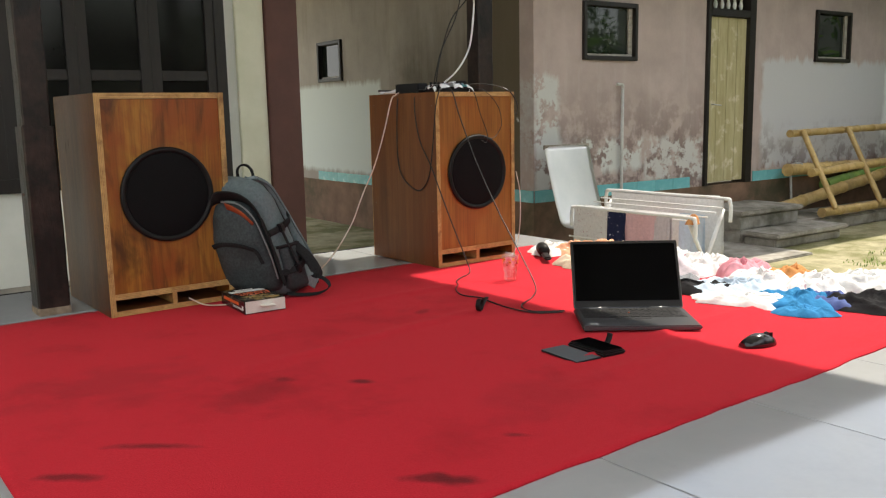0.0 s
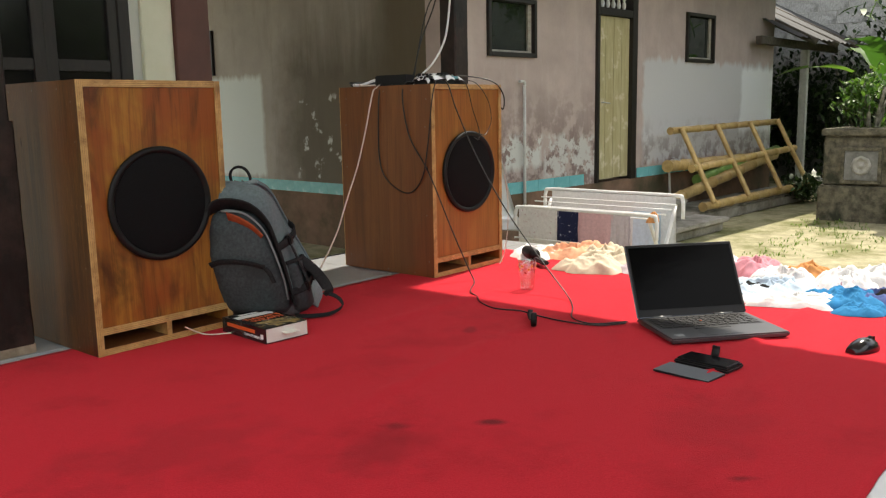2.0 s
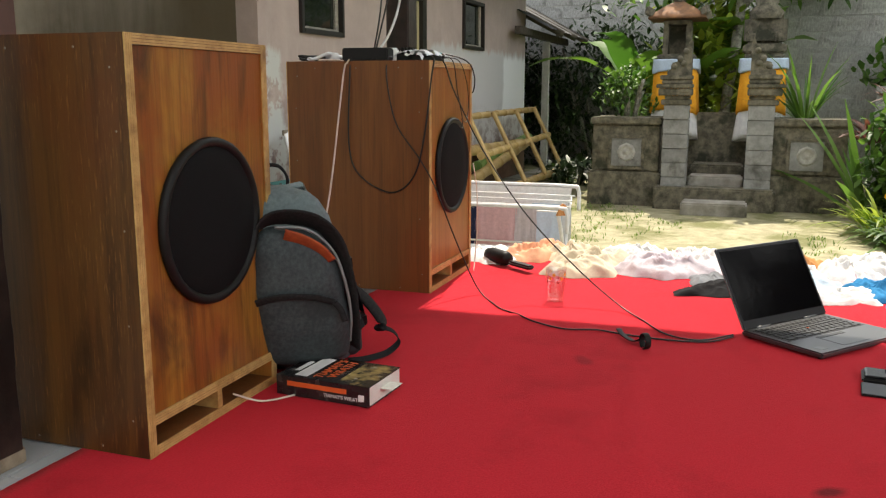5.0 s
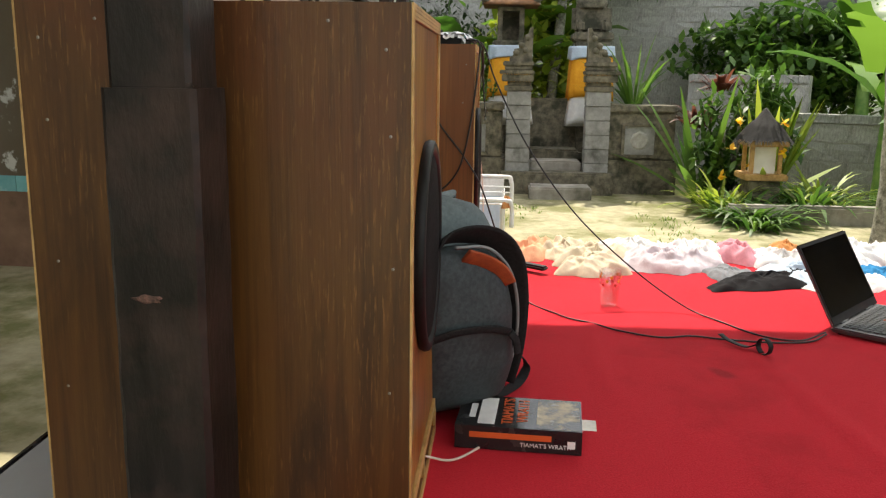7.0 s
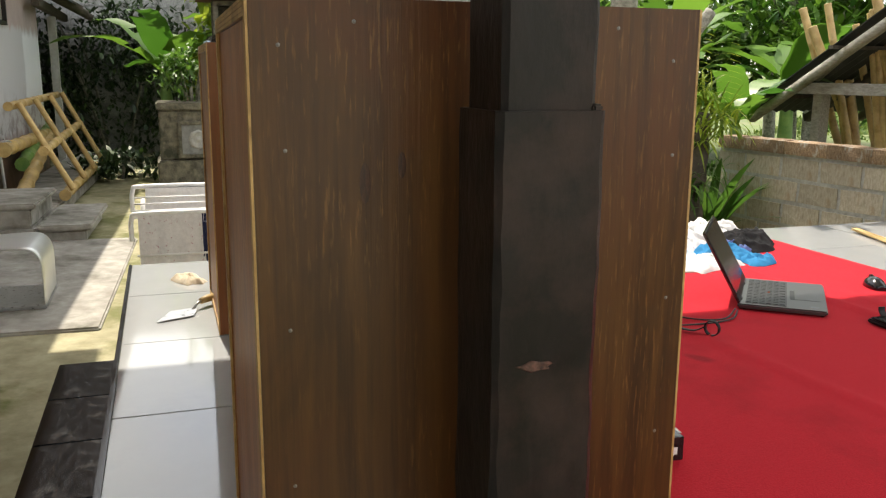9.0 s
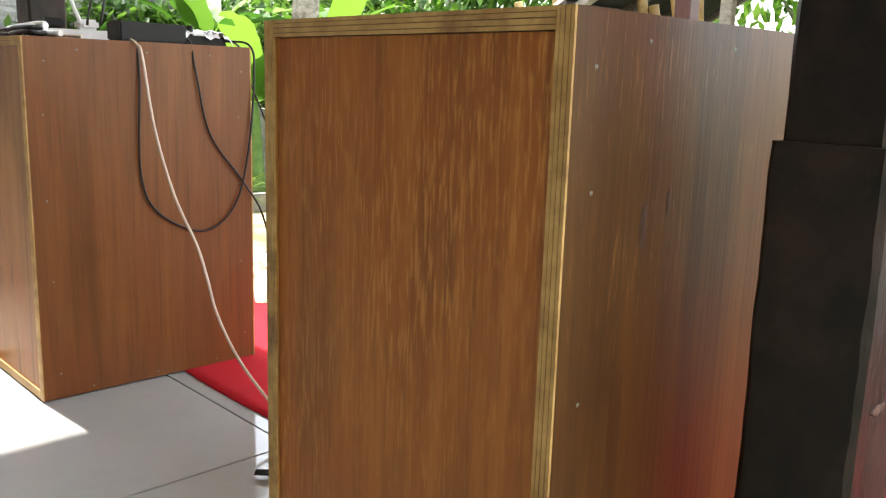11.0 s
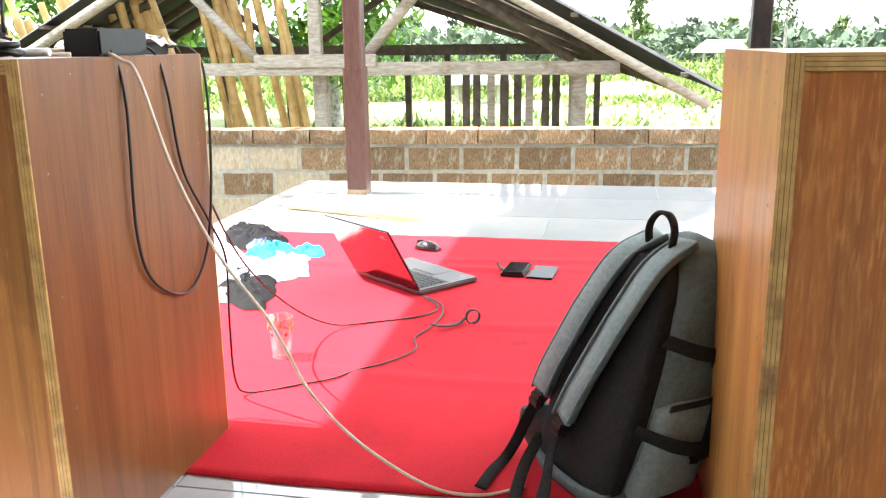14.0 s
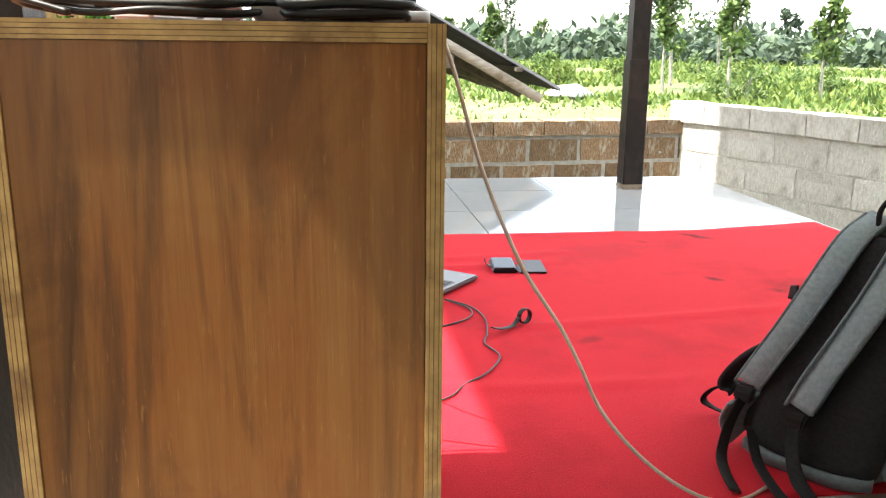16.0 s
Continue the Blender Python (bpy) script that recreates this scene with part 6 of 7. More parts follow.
def hung(y0, y1, z0, z1, x, mat, label, seed, nm="hanging_shirt"):
    bm = bmesh.new()
    for face in (-1, 1):
        n = 16
        g_ = [[bm.verts.new((x + face * (.006 + .008 * j / n) + .012 * noise.noise((i * .55, j * .08 + seed, face)) * (j / n + .2), y0 + (y1 - y0) * i / n + .006 * noise.noise((j * .3, seed, i)), z1 + (z0 - z1) * (j / n) * (1 + .05 * noise.noise((i * .4, seed, 2))))) for i in range(n + 1)] for j in range(n + 1)]
        for j in range(n):
            for i in range(n):
                bm.faces.new((g_[j][i], g_[j][i + 1], g_[j + 1][i + 1], g_[j + 1][i])).smooth = True
    ob = part(nm, bm, mat)
    ob.location = (4.48, 3.33, GZ)
    return tagged(ob, label, "clothing", "clothes on the rack")


hung(.15, .43, .36, .675, -.10, "f_dots", "white dotted child's shirt hanging on the rack", 1)
hung(.02, .16, .38, .672, -.10, "f_navydots", "navy flowered cloth hanging on the rack", 2)
hung(-.20, .03, .40, .676, -.10, "f_rose", "pink child's shirt hanging on the rack", 3)
hung(-.30, -.19, .40, .67, -.10, "f_lilac", "pale lilac cloth hanging on the rack", 4)
hung(-.42, .40, .42, .752, .21, "f_white", "white towel hanging over the rack", 5, "hanging_towel")
hung(-.40, -.24, .38, .68, .06, "f_sky", "pale blue shirt hanging on the rack", 6)
garment("cap", 4.40, 2.90, .045, .03, 0, .06, "f_orange", "small brown cloth on the rack corner", 51, 0.045, "cloth")
ch = thing("lounge_seat", (5.66, 4.67, GZ + 0.021), -90, "bent pale brushed-metal seat standing in the yard", "seat")
prof = curve_pts([(-.40, 0, .965), (-.31, 0, .64), (-.235, 0, .42), (-.19, 0, .345), (-.10, 0, .325), (.10, 0, .33), (.27, 0, .335), (.34, 0, .315), (.372, 0, .25), (.375, 0, .12), (.375, 0, .022)], 8)
part("bent_sheet", ribbon(bmesh.new(), prof, 0.52, 0.014, (0, 1, 0)), "metal_sheet", ch)
part("top_band", boxed(-.412, -.392, -.262, .262, .935, .975, .003), "timber_grey", ch)
part("base_plate", boxed(-.52, .382, -.26, .26, 0, .02, .004), "metal", ch)
bu = thing("bucket", (7.62, 5.02, -0.289), 0, "small white plastic tub on the step", "bucket")
part("tub", lathe(bmesh.new(), [(0, 0), (.058, 0), (.068, .11), (.062, .108), (.054, .006), (0, .006)], 24), "plastic_white", bu)
part("rim", lathe(bmesh.new(), [(.066, .098), (.073, .100), (.073, .113), (.066, .113)], 24), "plastic_white", bu)
part("label_band", lathe(bmesh.new(), [(.0615, .035), (.0665, .078)], 24), "f_sky", bu)
pp = tagged(part("water_pipe", tube(tube(bmesh.new(), [(6.53, 5.225, GZ), (6.53, 5.225, .86)], .014, 8), curve_pts([(6.53, 5.225, .86), (6.53, 5.225, .885), (6.50, 5.228, .89), (6.46, 5.228, .89)], 4), .014, 8), "pvc"), "grey plastic standpipe against the wall", "pipe")
tap = thing("garden_tap", (9.08, 5.03, GZ + .13), 0, "standpipe with a small metal tap", "tap")
part("riser", tube(bmesh.new(), [(0, 0, 0), (-.02, .02, .50)], .013, 8), "pvc", tap)
part("spout", tube(bmesh.new(), curve_pts([(-.02, .02, .50), (-.02, -.02, .53), (.04, -.06, .53), (.07, -.07, .50)], 5), .011, 8), "metal", tap)
part("tap_handle", boxed(-.03, .03, -.03, -.015, .55, .562, .003), "metal", tap)
fr = thing("bamboo_ladder", (0, 0, 0), 0, "ladder-like bamboo frame leaning against the house", "bamboo ladder")
A0, A1 = Vector((8.84, 4.90, .386)), Vector((11.62, 4.80, .42))
B0, B1 = Vector((8.81, 4.50, -.40)), Vector((11.66, 4.40, -.40))
part("top_rail", bamboo_pole(A0 - Vector((.08, 0, 0)), A1 + Vector((.08, 0, 0)), .037), "bamboo", fr)
part("middle_rail", bamboo_pole(A0.lerp(B0, .5) - Vector((.06, .05, 0)), A1.lerp(B1, .42) + Vector((.12, -.05, 0)), .040), "bamboo", fr)
part("bottom_rail", bamboo_pole(B0 - Vector((.08, 0, 0)), B1 + Vector((.1, 0, 0)), .046), "bamboo", fr)
for t in (0.02, .33, .66, .97):
    part("rung", bamboo_pole(A0.lerp(A1, t) + Vector((0, -.06, .03)), B0.lerp(B1, t) + Vector((.02, -.06, .03)), .029), "bamboo", fr)
for p0, p1, mt, lb in (((8.5, 4.82, -.36), (12.0, 4.92, -.03), "bamboo", "thick dry bamboo pole lying against the wall"), ((9.6, 4.95, -.20), (12.3, 5.0, .02), "bamboo_green", "green bamboo pole lying behind the frame"),
                       ((8.9, 4.99, .0), (12.1, 4.96, -.05), "bamboo", "long bamboo pole lying against the house")):
    tagged(part("bamboo_log", bamboo_pole(p0, p1, .062, .4), mt), lb, "bamboo pole", "bamboo poles by the house")
# lean-to beyond the house end
lt = thing("lean_to", (0, 0, 0), 0, "dark lean-to roof of corrugated sheet on a grey post", "lean-to")
part("lean_to_post", boxed(13.10, 13.20, 4.90, 5.0, GZ, 1.40, .006), "pvc", lt)
part("eave_beam", boxed(11.2, 14.4, 4.86, 4.94, 1.40, 1.50, .006), "timber_dark", lt)
bm = bmesh.new()
n = 30
q = []
for k in range(n + 1):
    x = 11.7 + 3.2 * k / n
    z = .02 * (k % 2)
    q.append([bm.verts.new((x, 4.55, 1.48 + z)), bm.verts.new((x - .8, 8.0, 3.4 + z))])
for a, b in zip(q, q[1:]):
    bm.faces.new((a[0], a[1], b[1], b[0]))
part("sheet", bm, "roof_sheet", lt)
for x in (12.2, 13.15, 14.1):
    part("rafter", tube(bmesh.new(), [(x, 4.5, 1.44), (x - .75, 8, 3.33)], .05, 6), "timber_dark", lt)
part("back_boards", boxed(12.2, 14.9, 7.4, 7.5, GZ, 2.2), "timber_dark", lt)

# ---- garden gate and shrine ----
def stone_rows(parent, x0, x1, y0, y1, z0, z1, rows, mat, name="stone_block", cols=1, taper=0.0, seed=0):
    r = random.Random(seed + 77)
    h = (z1 - z0) / rows
    for j in range(rows):
        for c in range(cols):
            a = y0 + (y1 - y0) * c / cols
            b = y0 + (y1 - y0) * (c + 1) / cols
            o = r.uniform(-.006, .006)
            part(name, boxed(x0 + o, x1 + o, a + .002, b - .002, z0 + j * h + .002, z0 + (j + 1) * h - .002, .006), mat, parent)


gate = thing("temple_gate", (0, 0, 0), 0, "mossy stone garden gate with carved split pillars", "gate")
for sgn, yb0, yb1 in ((1, 2.93, 3.67), (-1, 1.02, 1.76)):
    blk = part("planter_wall", boxed(9.90, 10.6, yb0, yb1, -.22, .30, .015), "stone", gate, "mossy stone planter wall")
    part("wall_base", boxed(9.84, 10.62, yb0 - .03, yb1 + .03, -.62, -.222, .02), "stone", gate)
    part("wall_rim", boxed(9.86, 10.62, yb0 - .02, yb1 + .02, .302, .38, .015), "stone", gate)
    yc = (yb0 + yb1) / 2 - .02 * sgn
    pn = part("carved_panel", boxed(9.865, 9.90, yc - .17, yc + .17, -.16, .15, .008), "stone_pale", blk, "pale carved stone panel")
    part("panel_frame", box(box(box(box(bmesh.new(), 9.85, 9.88, yc - .20, yc + .20, .15, .185, .004), 9.85, 9.88, yc - .20, yc + .20, -.195, -.16, .004), 9.85, 9.88, yc - .20, yc - .165, -.16, .15, .004), 9.85, 9.88, yc + .165, yc + .20, -.16, .15, .004), "stone", blk)
    bm = lathe(bmesh.new(), [(0, .012), (.02, .014), (.03, .004), (.06, .004), (.075, .014), (.095, .014), (.105, .0)], 8, 'y', (0, 0, 0))
    ro = part("rosette", bm, "mortar", blk, "pale carved flower")
    ro.matrix_basis = pose(9.864, yc, -.005, 0, 0, -90)
    # split pillar
    y0, y1 = (2.62, 2.89) if sgn > 0 else (1.75, 2.02)
    stone_rows(gate, 9.78, 10.06, y0 - .03, y1 + .03, -.60, -.42, 2, "stone", "pillar_foot", seed=sgn)
    stone_rows(gate, 9.80, 10.04, y0, y1, -.42, .52, 6, "stone_pale", "pillar_stone", seed=sgn + 3)
    for k, (z0, z1, o) in enumerate(((.52, .58, .03), (.58, .62, -.005), (.62, .70, .06), (.70, .745, .085), (.745, .79, .03), (.79, .84, .05))):
        part("pillar_moulding", boxed(9.80 - o * .6, 10.04 + o * .6, y0 - (o if sgn < 0 else o * .3) , y1 + (o if sgn > 0 else o * .3), z0 + .001, z1 - .001, .008), "stone", gate)
    # stepped, curling crest that rises towards the opening
    prof = [(0, .84), (0, 1.20), (.03, 1.20), (.055, 1.13), (.09, 1.12), (.10, 1.06), (.14, 1.05), (.15, .98), (.20, .97), (.215, .90), (.25, .88), (.25, .84)]
    bm = bmesh.new()
    inner = y0 if sgn > 0 else y1
    fr_ = [bm.verts.new((9.83, inner + sgn * a, z)) for a, z in prof]
    f_ = bm.faces.new(fr_)
    r_ = bmesh.ops.extrude_face_region(bm, geom=[f_])
    for v in [g_ for g_ in r_["geom"] if isinstance(g_, bmesh.types.BMVert)]:
        v.co.x += .18
    bmesh.ops.recalc_face_normals(bm, faces=bm.faces)
    part("carved_crest", bm, "stone", gate, "stepped carved crest")
    for k, (a, z) in enumerate(((.06, 1.09), (.12, 1.01), (.18, .93), (.08, .96))):
        part("scroll", lathe(bmesh.new(), [(0, .02), (.02, .02), (.032, .012), (.036, 0)], 10, 'y', (0, 0, 0)), "stone", gate).matrix_basis = pose(9.835, inner + sgn * a, z, 0, 0, -90)
part("back_wall", boxed(10.9, 11.05, 1.7, 3.0, -.62, .42, .02), "stone", gate)
for k, (x0, x1, z1, y0, y1) in enumerate(((9.25, 9.62, -.47, 1.97, 2.63), (9.66, 9.98, -.36, 1.70, 2.95), (9.99, 10.35, -.26, 2.03, 2.61), (10.36, 10.8, -.16, 2.03, 2.61))):
    part("gate_step", boxed(x0, x1, y0, y1, GZ - .02, z1, .02), "stone" if k % 2 else "concrete", gate)


def shrine(x, y, top, roof, label):
    e = thing("shrine", (x, y, GZ), 0, label, "shrine", "cloth-wrapped shrines")
    part("plinth", boxed(-.26, .26, -.26, .26, 0, .30, .02), "stone", e)
    part("plinth_cap", boxed(-.30, .30, -.30, .30, .302, .38, .02), "stone", e)
    part("shaft", boxed(-.15, .15, -.15, .15, .381, 1.52, .01), "stone", e)

    def skirt(z0, z1, w0, w1, mat, nm, ph):
        rings_ = []
        for j in range(7):
            t = j / 6
            ring_ = []
            for k in range(40):
                a = 2 * math.pi * k / 40
                c_, s_ = math.cos(a), math.sin(a)
                w = w1 + (w0 - w1) * t + .010 * math.sin(a * 9 + ph) * t
                ring_.append((abs(c_) ** .35 * math.copysign(w, c_), abs(s_) ** .35 * math.copysign(w, s_), z1 + (z0 - z1) * t + .03 * t * math.sin(a * 2 + ph)))
            rings_.append(ring_)
        part(nm, loft(bmesh.new(), rings_), mat, e)
    skirt(.72, 1.10, .30, .25, "cloth_white", "white_cloth", 1.0)
    skirt(1.02, 1.52, .275, .25, "cloth_orange", "orange_cloth", 2.0)
    skirt(1.50, 1.64, .272, .265, "f_sky", "patterned_border", 0.3)
    part("head_stone", boxed(-.22, .22, -.22, .22, 1.641, 1.70, .02), "stone", e)
    if roof:
        hs = part("shrine_house", box(box(box(boxed(-.16, .16, -.16, -.10, 1.701, 2.04, .006), -.16, .16, .10, .16, 1.701, 2.04, .006), .10, .16, -.10, .10, 1.701, 2.04, .006), -.16, .16, -.16, .16, 2.041, 2.09, .006), "stone", e)
        rr = [(w, z) for w, z in ((.33, 2.10), (.315, 2.135), (.17, 2.24), (.05, 2.31))]
        part("roof", loft(bmesh.new(), [[(-w, -w, z), (w, -w, z), (w, w, z), (-w, w, z)] for w, z in rr]), "roof_tile", e, "small red tiled roof")
        part("ridge_ornament", lathe(bmesh.new(), [(.06, 2.30), (.09, 2.36), (.04, 2.44), (.07, 2.50), (0, 2.60)], 10), "stone", e)
        for a in range(4):
            o = part("roof_corner", boxed(-.03, .09, -.025, .025, 0, .10, .012), "stone", e)
            o.matrix_basis = pose(.31 * math.cos(math.pi * (.25 + .5 * a)) * 1.38, .31 * math.sin(math.pi * (.25 + .5 * a)) * 1.38, 2.12, 0, -20, 45 + 90 * a)
    else:
        part("throne_seat", boxed(-.24, .24, -.24, .24, 1.701, 1.80, .02), "stone", e)
        part("throne_back", boxed(.08, .22, -.24, .24, 1.801, 2.15, .05), "stone", e)
        for s in (-1, 1):
            part("throne_arm", boxed(-.22, .08, s * .16 - .05, s * .16 + .05, 1.801, 1.95, .03), "stone", e)
        part("throne_crest", lathe(bmesh.new(), [(.17, 2.10), (.20, 2.18), (.12, 2.26), (.14, 2.32), (0, 2.44)], 9, center=(.15, 0, 0)), "stone", e)
    return e


shrine(10.95, 2.86, 1.8, True, "stone shrine wrapped in orange and white cloth under tiled roof")
shrine(10.95, 1.88, 1.8, False, "stone throne shrine wrapped in orange and white cloth")

# ---- garden walls of grey block ----
block_wall("wall_garden_tall", (13.3, 1.75), (12.9, -1.4), -.62, .21, .46, .15, 17, "block_grey", "tall grey concrete block garden wall", .05, "block_grey", seed=8)
block_wall("wall_garden_middle", (11.3, .62), (10.6, -.62), -.62, .21, .42, .15, 6, "block_grey", "grey block garden wall with cement cap", .09, "block_grey", seed=9)
block_wall("wall_garden_low", (10.4, -.05), (9.2, -1.9), -.62, .21, .42, .15, 4, "block_grey", "low grey block wall behind the plants", .09, "block_grey", seed=10)
block_wall("wall_back", (15.3, 0.6), (15.2, 9.0), -.62, .21, .46, .15, 20, "block_grey", "long grey boundary wall behind the garden", .06, "block_grey", seed=12)
kb = tagged(part("garden_kerb", box(boxed(8.0, 8.12, -.52, .88, GZ - .02, -.43, .02), 8.12, 9.2, .56, .68, GZ - .02, -.47, .02), "concrete"), "low concrete kerb round the flower bed", "kerb", kind="structure")

# small thatched offering house
mh = thing("offering_house", (8.62, .44, GZ), 0, "small offering house with black thatched roof on a stone pillar", "offering house")
part("pillar", boxed(-.15, .15, -.15, .15, 0, .34, .015), "stone", mh)
part("platform", boxed(-.20, .20, -.20, .20, .341, .40, .01), "ply_light", mh)
for s in (-1, 1):
    for t in (-1, 1):
        part("corner_post", boxed(s * .13 - .018, s * .13 + .018, t * .13 - .018, t * .13 + .018, .401, .66, .003), "ply_light", mh)
part("cell", boxed(-.10, .10, -.10, .10, .401, .65, .004), "board", mh)
part("eave_frame", boxed(-.19, .19, -.19, .19, .661, .71, .006), "ply_light", mh)
bl = []
for k in range(700):
    a, t = rng.uniform(0, 2 * math.pi), rng.random()
    rr = .05 + .15 * t
    bl.append(((rr * math.cos(a), rr * math.sin(a), .94 - .18 * t), (math.cos(a), math.sin(a), -.75), .15, .016, .3, 2))
leaf_mesh(bl, "thatch", "thatch", mh)
part("roof_core", lathe(bmesh.new(), [(.25, .72), (.19, .80), (.08, .92), (.03, .99), (0, 1.02)], 16), "thatch", mh)


# ---- trees and plants ----
r5 = random.Random(5)
tr = thing("frangipani_tree", (6.86, -.03, GZ), 0, "pale-barked tree with lichen and a cut branch", "tree")
part("trunk", trunk_mesh(bmesh.new(), [(0, 0, -.03), (-.01, .0, .5), (.0, .02, 1.0), (.02, .03, 1.5), (.0, .02, 2.2), (-.05, .05, 3.2)], [.135, .108, .104, .118, .10, .08], 16), "bark", tr)
part("branch", trunk_mesh(bmesh.new(), [(.0, -.03, 1.12), (-.02, -.28, 1.35), (-.03, -.55, 1.55), (-.03, -.78, 1.82)], [.075, .062, .055, .05], 12), "bark", tr)
part("limb", trunk_mesh(bmesh.new(), [(-.04, .05, 3.1), (.4, .5, 3.8), (.7, .9, 4.4)], [.08, .06, .04], 10), "bark", tr)
leaf_mesh(cloud_blades(r5, (.3, .5, 4.5), (1.5, 1.6, .9), 900, .28, .09, .4, 3), "leaf", "crown", tr)

orc = thing("orchid_stump", (6.35, -.42, GZ), 0, "dark tree stump overgrown with yellowish orchids", "plant")
part("stump", trunk_mesh(bmesh.new(), [(0, 0, -.02), (0, .03, .3), (-.02, 0, .62), (0, -.05, 1.0)], [.14, .10, .09, .06], 12, .2), "timber_dark", orc)
part("side_stump", trunk_mesh(bmesh.new(), [(-.02, .20, -.02), (-.02, .22, .30)], [.09, .07], 10, .2), "timber_dark", orc)
bl = []
for k in range(30):
    s = 1 if k % 2 else -1
    z = 1.0 + .022 * k
    bl.append(((0, -.05 - .002 * k, z), (-.2, s * 1.0, .35), .34 - .004 * k, .032, .9, 5))
for q in bl:
    leaf_mesh([q], "leaf_yellow", "fan_leaf", orc)
bl = cloud_blades(r5, (0, .0, .95), (.28, .32, .35), 420, .22, .022, 1.2, 4, 8, .3)
leaf_mesh(bl, "leaf_yellow", "orchid_leaves", orc)
bl = cloud_blades(r5, (0, .05, .45), (.25, .3, .3), 260, .2, .018, 1.4, 4, 6, 0)
leaf_mesh(bl, "leaf", "lower_leaves", orc)


def banana(x, y, z, h, n, seed, label="banana plant with large torn leaves", scale=1.0):
    r = random.Random(seed)
    e = thing("banana_plant", (x, y, z), 0, label, "banana plant", "banana plants")
    part("stem", trunk_mesh(bmesh.new(), [(0, 0, -.05), (.02, 0, h * .5), (0, .02, h)], [.11 * scale, .09 * scale, .06 * scale], 10), "bamboo_green", e)
    for k in range(n):
        a = 2 * math.pi * k / n + r.uniform(-.4, .4)
        ln, wd = r.uniform(1.1, 1.7) * scale, r.uniform(.32, .46) * scale
        d = Vector((math.cos(a), math.sin(a), r.uniform(.9, 2.0))).normalized()
        p = Vector((0, 0, h * r.uniform(.85, 1.0)))
        bm = bmesh.new()
        side = d.cross(Vector((0, 0, 1))).normalized()
        seg = 12
        rows_ = []
        for i in range(seg + 1):
            t = i / seg
            w = wd * .5 * (min(1, t * 4.5) * (1 - max(0, t - .75) * 3.2) if t > .12 else .04) + .006
            nrm = side.cross(d).normalized()
            vfold = .16 * w
            rows_.append([bm.verts.new(p - side * w + nrm * vfold + nrm * .015 * math.sin(i * 2.1)), bm.verts.new(p), bm.verts.new(p + side * w + nrm * vfold - nrm * .015 * math.sin(i * 1.7))])
            p = p + d * ln / seg
            d = (d + Vector((0, 0, -r.uniform(.06, .16)))).normalized()
        for q0, q1 in zip(rows_, rows_[1:]):
            if r.random() < .9:
                bm.faces.new((q0[0], q0[1], q1[1], q1[0])).smooth = True
            if r.random() < .9:
                bm.faces.new((q0[1], q0[2], q1[2], q1[1])).smooth = True
        part("leaf", bm, "banana", e)
    return e


for k, (x, y, z, h, n) in enumerate(((7.9, -1.0, GZ, .75, 7), (8.6, -1.7, GZ, 1.3, 8), (7.3, -1.5, GZ - .1, 1.0, 7), (9.6, -2.3, GZ, 1.6, 8), (9.3, -1.0, GZ + .1, .9, 6),
                                     (12.4, 3.55, GZ, 1.35, 7), (12.2, 2.9, GZ, 1.1, 7), (12.5, 2.2, GZ, 1.5, 8), (8.4, -3.0, GZ - .3, 1.5, 8), (11.5, -1.6, GZ, 1.7, 8))):
    banana(x, y, z, h, n, 40 + k, scale=0.62 if x < 9 and y > -2 else 1.0)


def clump(name, x, y, z, n, ln, wd, mat, label, seed, spread=.18, up=1.6, droop=1.6, cat="plant", seg=5):
    r = random.Random(seed)
    bl = []
    for k in range(n):
        a = r.uniform(0, 2 * math.pi)
        q = r.uniform(0, spread)
        bl.append(((q * math.cos(a), q * math.sin(a), 0), (math.cos(a), math.sin(a), r.uniform(.5, up)), ln * r.uniform(.6, 1.2), wd * r.uniform(.7, 1.2), droop * r.uniform(.6, 1.2), seg))
    e = thing(name, (x, y, z), 0, label, cat)
    for q in bl:
        leaf_mesh([q], mat, "leaf_blade", e)
    return e


clump("spider_lily", 8.05, .70, GZ, 90, .46, .045, "leaf", "arching green spider lily clump", 1)
clump("spider_lily", 8.5, .82, GZ, 120, .50, .032, "leaf_yellow", "pale striped grassy clump", 2, up=2.2)
clump("spider_lily", 7.95, .52, GZ, 70, .40, .045, "leaf", "low green strap-leaved plant", 3)
clump("spider_lily", 8.5, -.02, GZ + .05, 120, .52, .035, "leaf", "bushy strap-leaved plant in the bed", 4, .3)
clump("spider_lily", 8.9, -.25, GZ + .05, 100, .55, .03, "leaf_yellow", "light green grassy plant in the bed", 5, .3)
clump("snake_plant", 9.2, .22, GZ, 22, 1.15, .11, "leaf_yellow", "tall variegated upright leaves", 6, .10, 4.5, .35)
clump("snake_plant", 9.3, .85, GZ, 20, 1.25, .09, "leaf", "upright pointed leaves behind the offering house", 7, .10, 4.0, .5)
clump("palm_plant", 10.45, 1.42, .25, 36, .95, .035, "leaf", "young palm with arching fronds in a planter", 8, .06, 3.0, 1.1)
clump("red_cordyline", 9.9, .80, .15, 60, .36, .055, "leaf_red", "dark red cordyline plant", 9, .15, 2.0, 1.4)
clump("red_cordyline", 9.7, .62, .55, 50, .32, .05, "leaf_red", "reddish cordyline leaves on a stem", 10, .12, 2.0, 1.6)
clump("spider_lily", 7.7, .72, GZ, 60, .30, .04, "leaf", "small strap-leaved plant at the path", 11)
clump("palm_plant", 7.0, -.55, GZ, 30, .7, .06, "leaf", "broad-leaved young plant behind the tree", 12, .1, 3.0, 1.2)
clump("palm_plant", 6.6, -.75, GZ, 40, .8, .09, "leaf", "broad green leaves near the wall end", 13, .15, 3.0, 1.0)


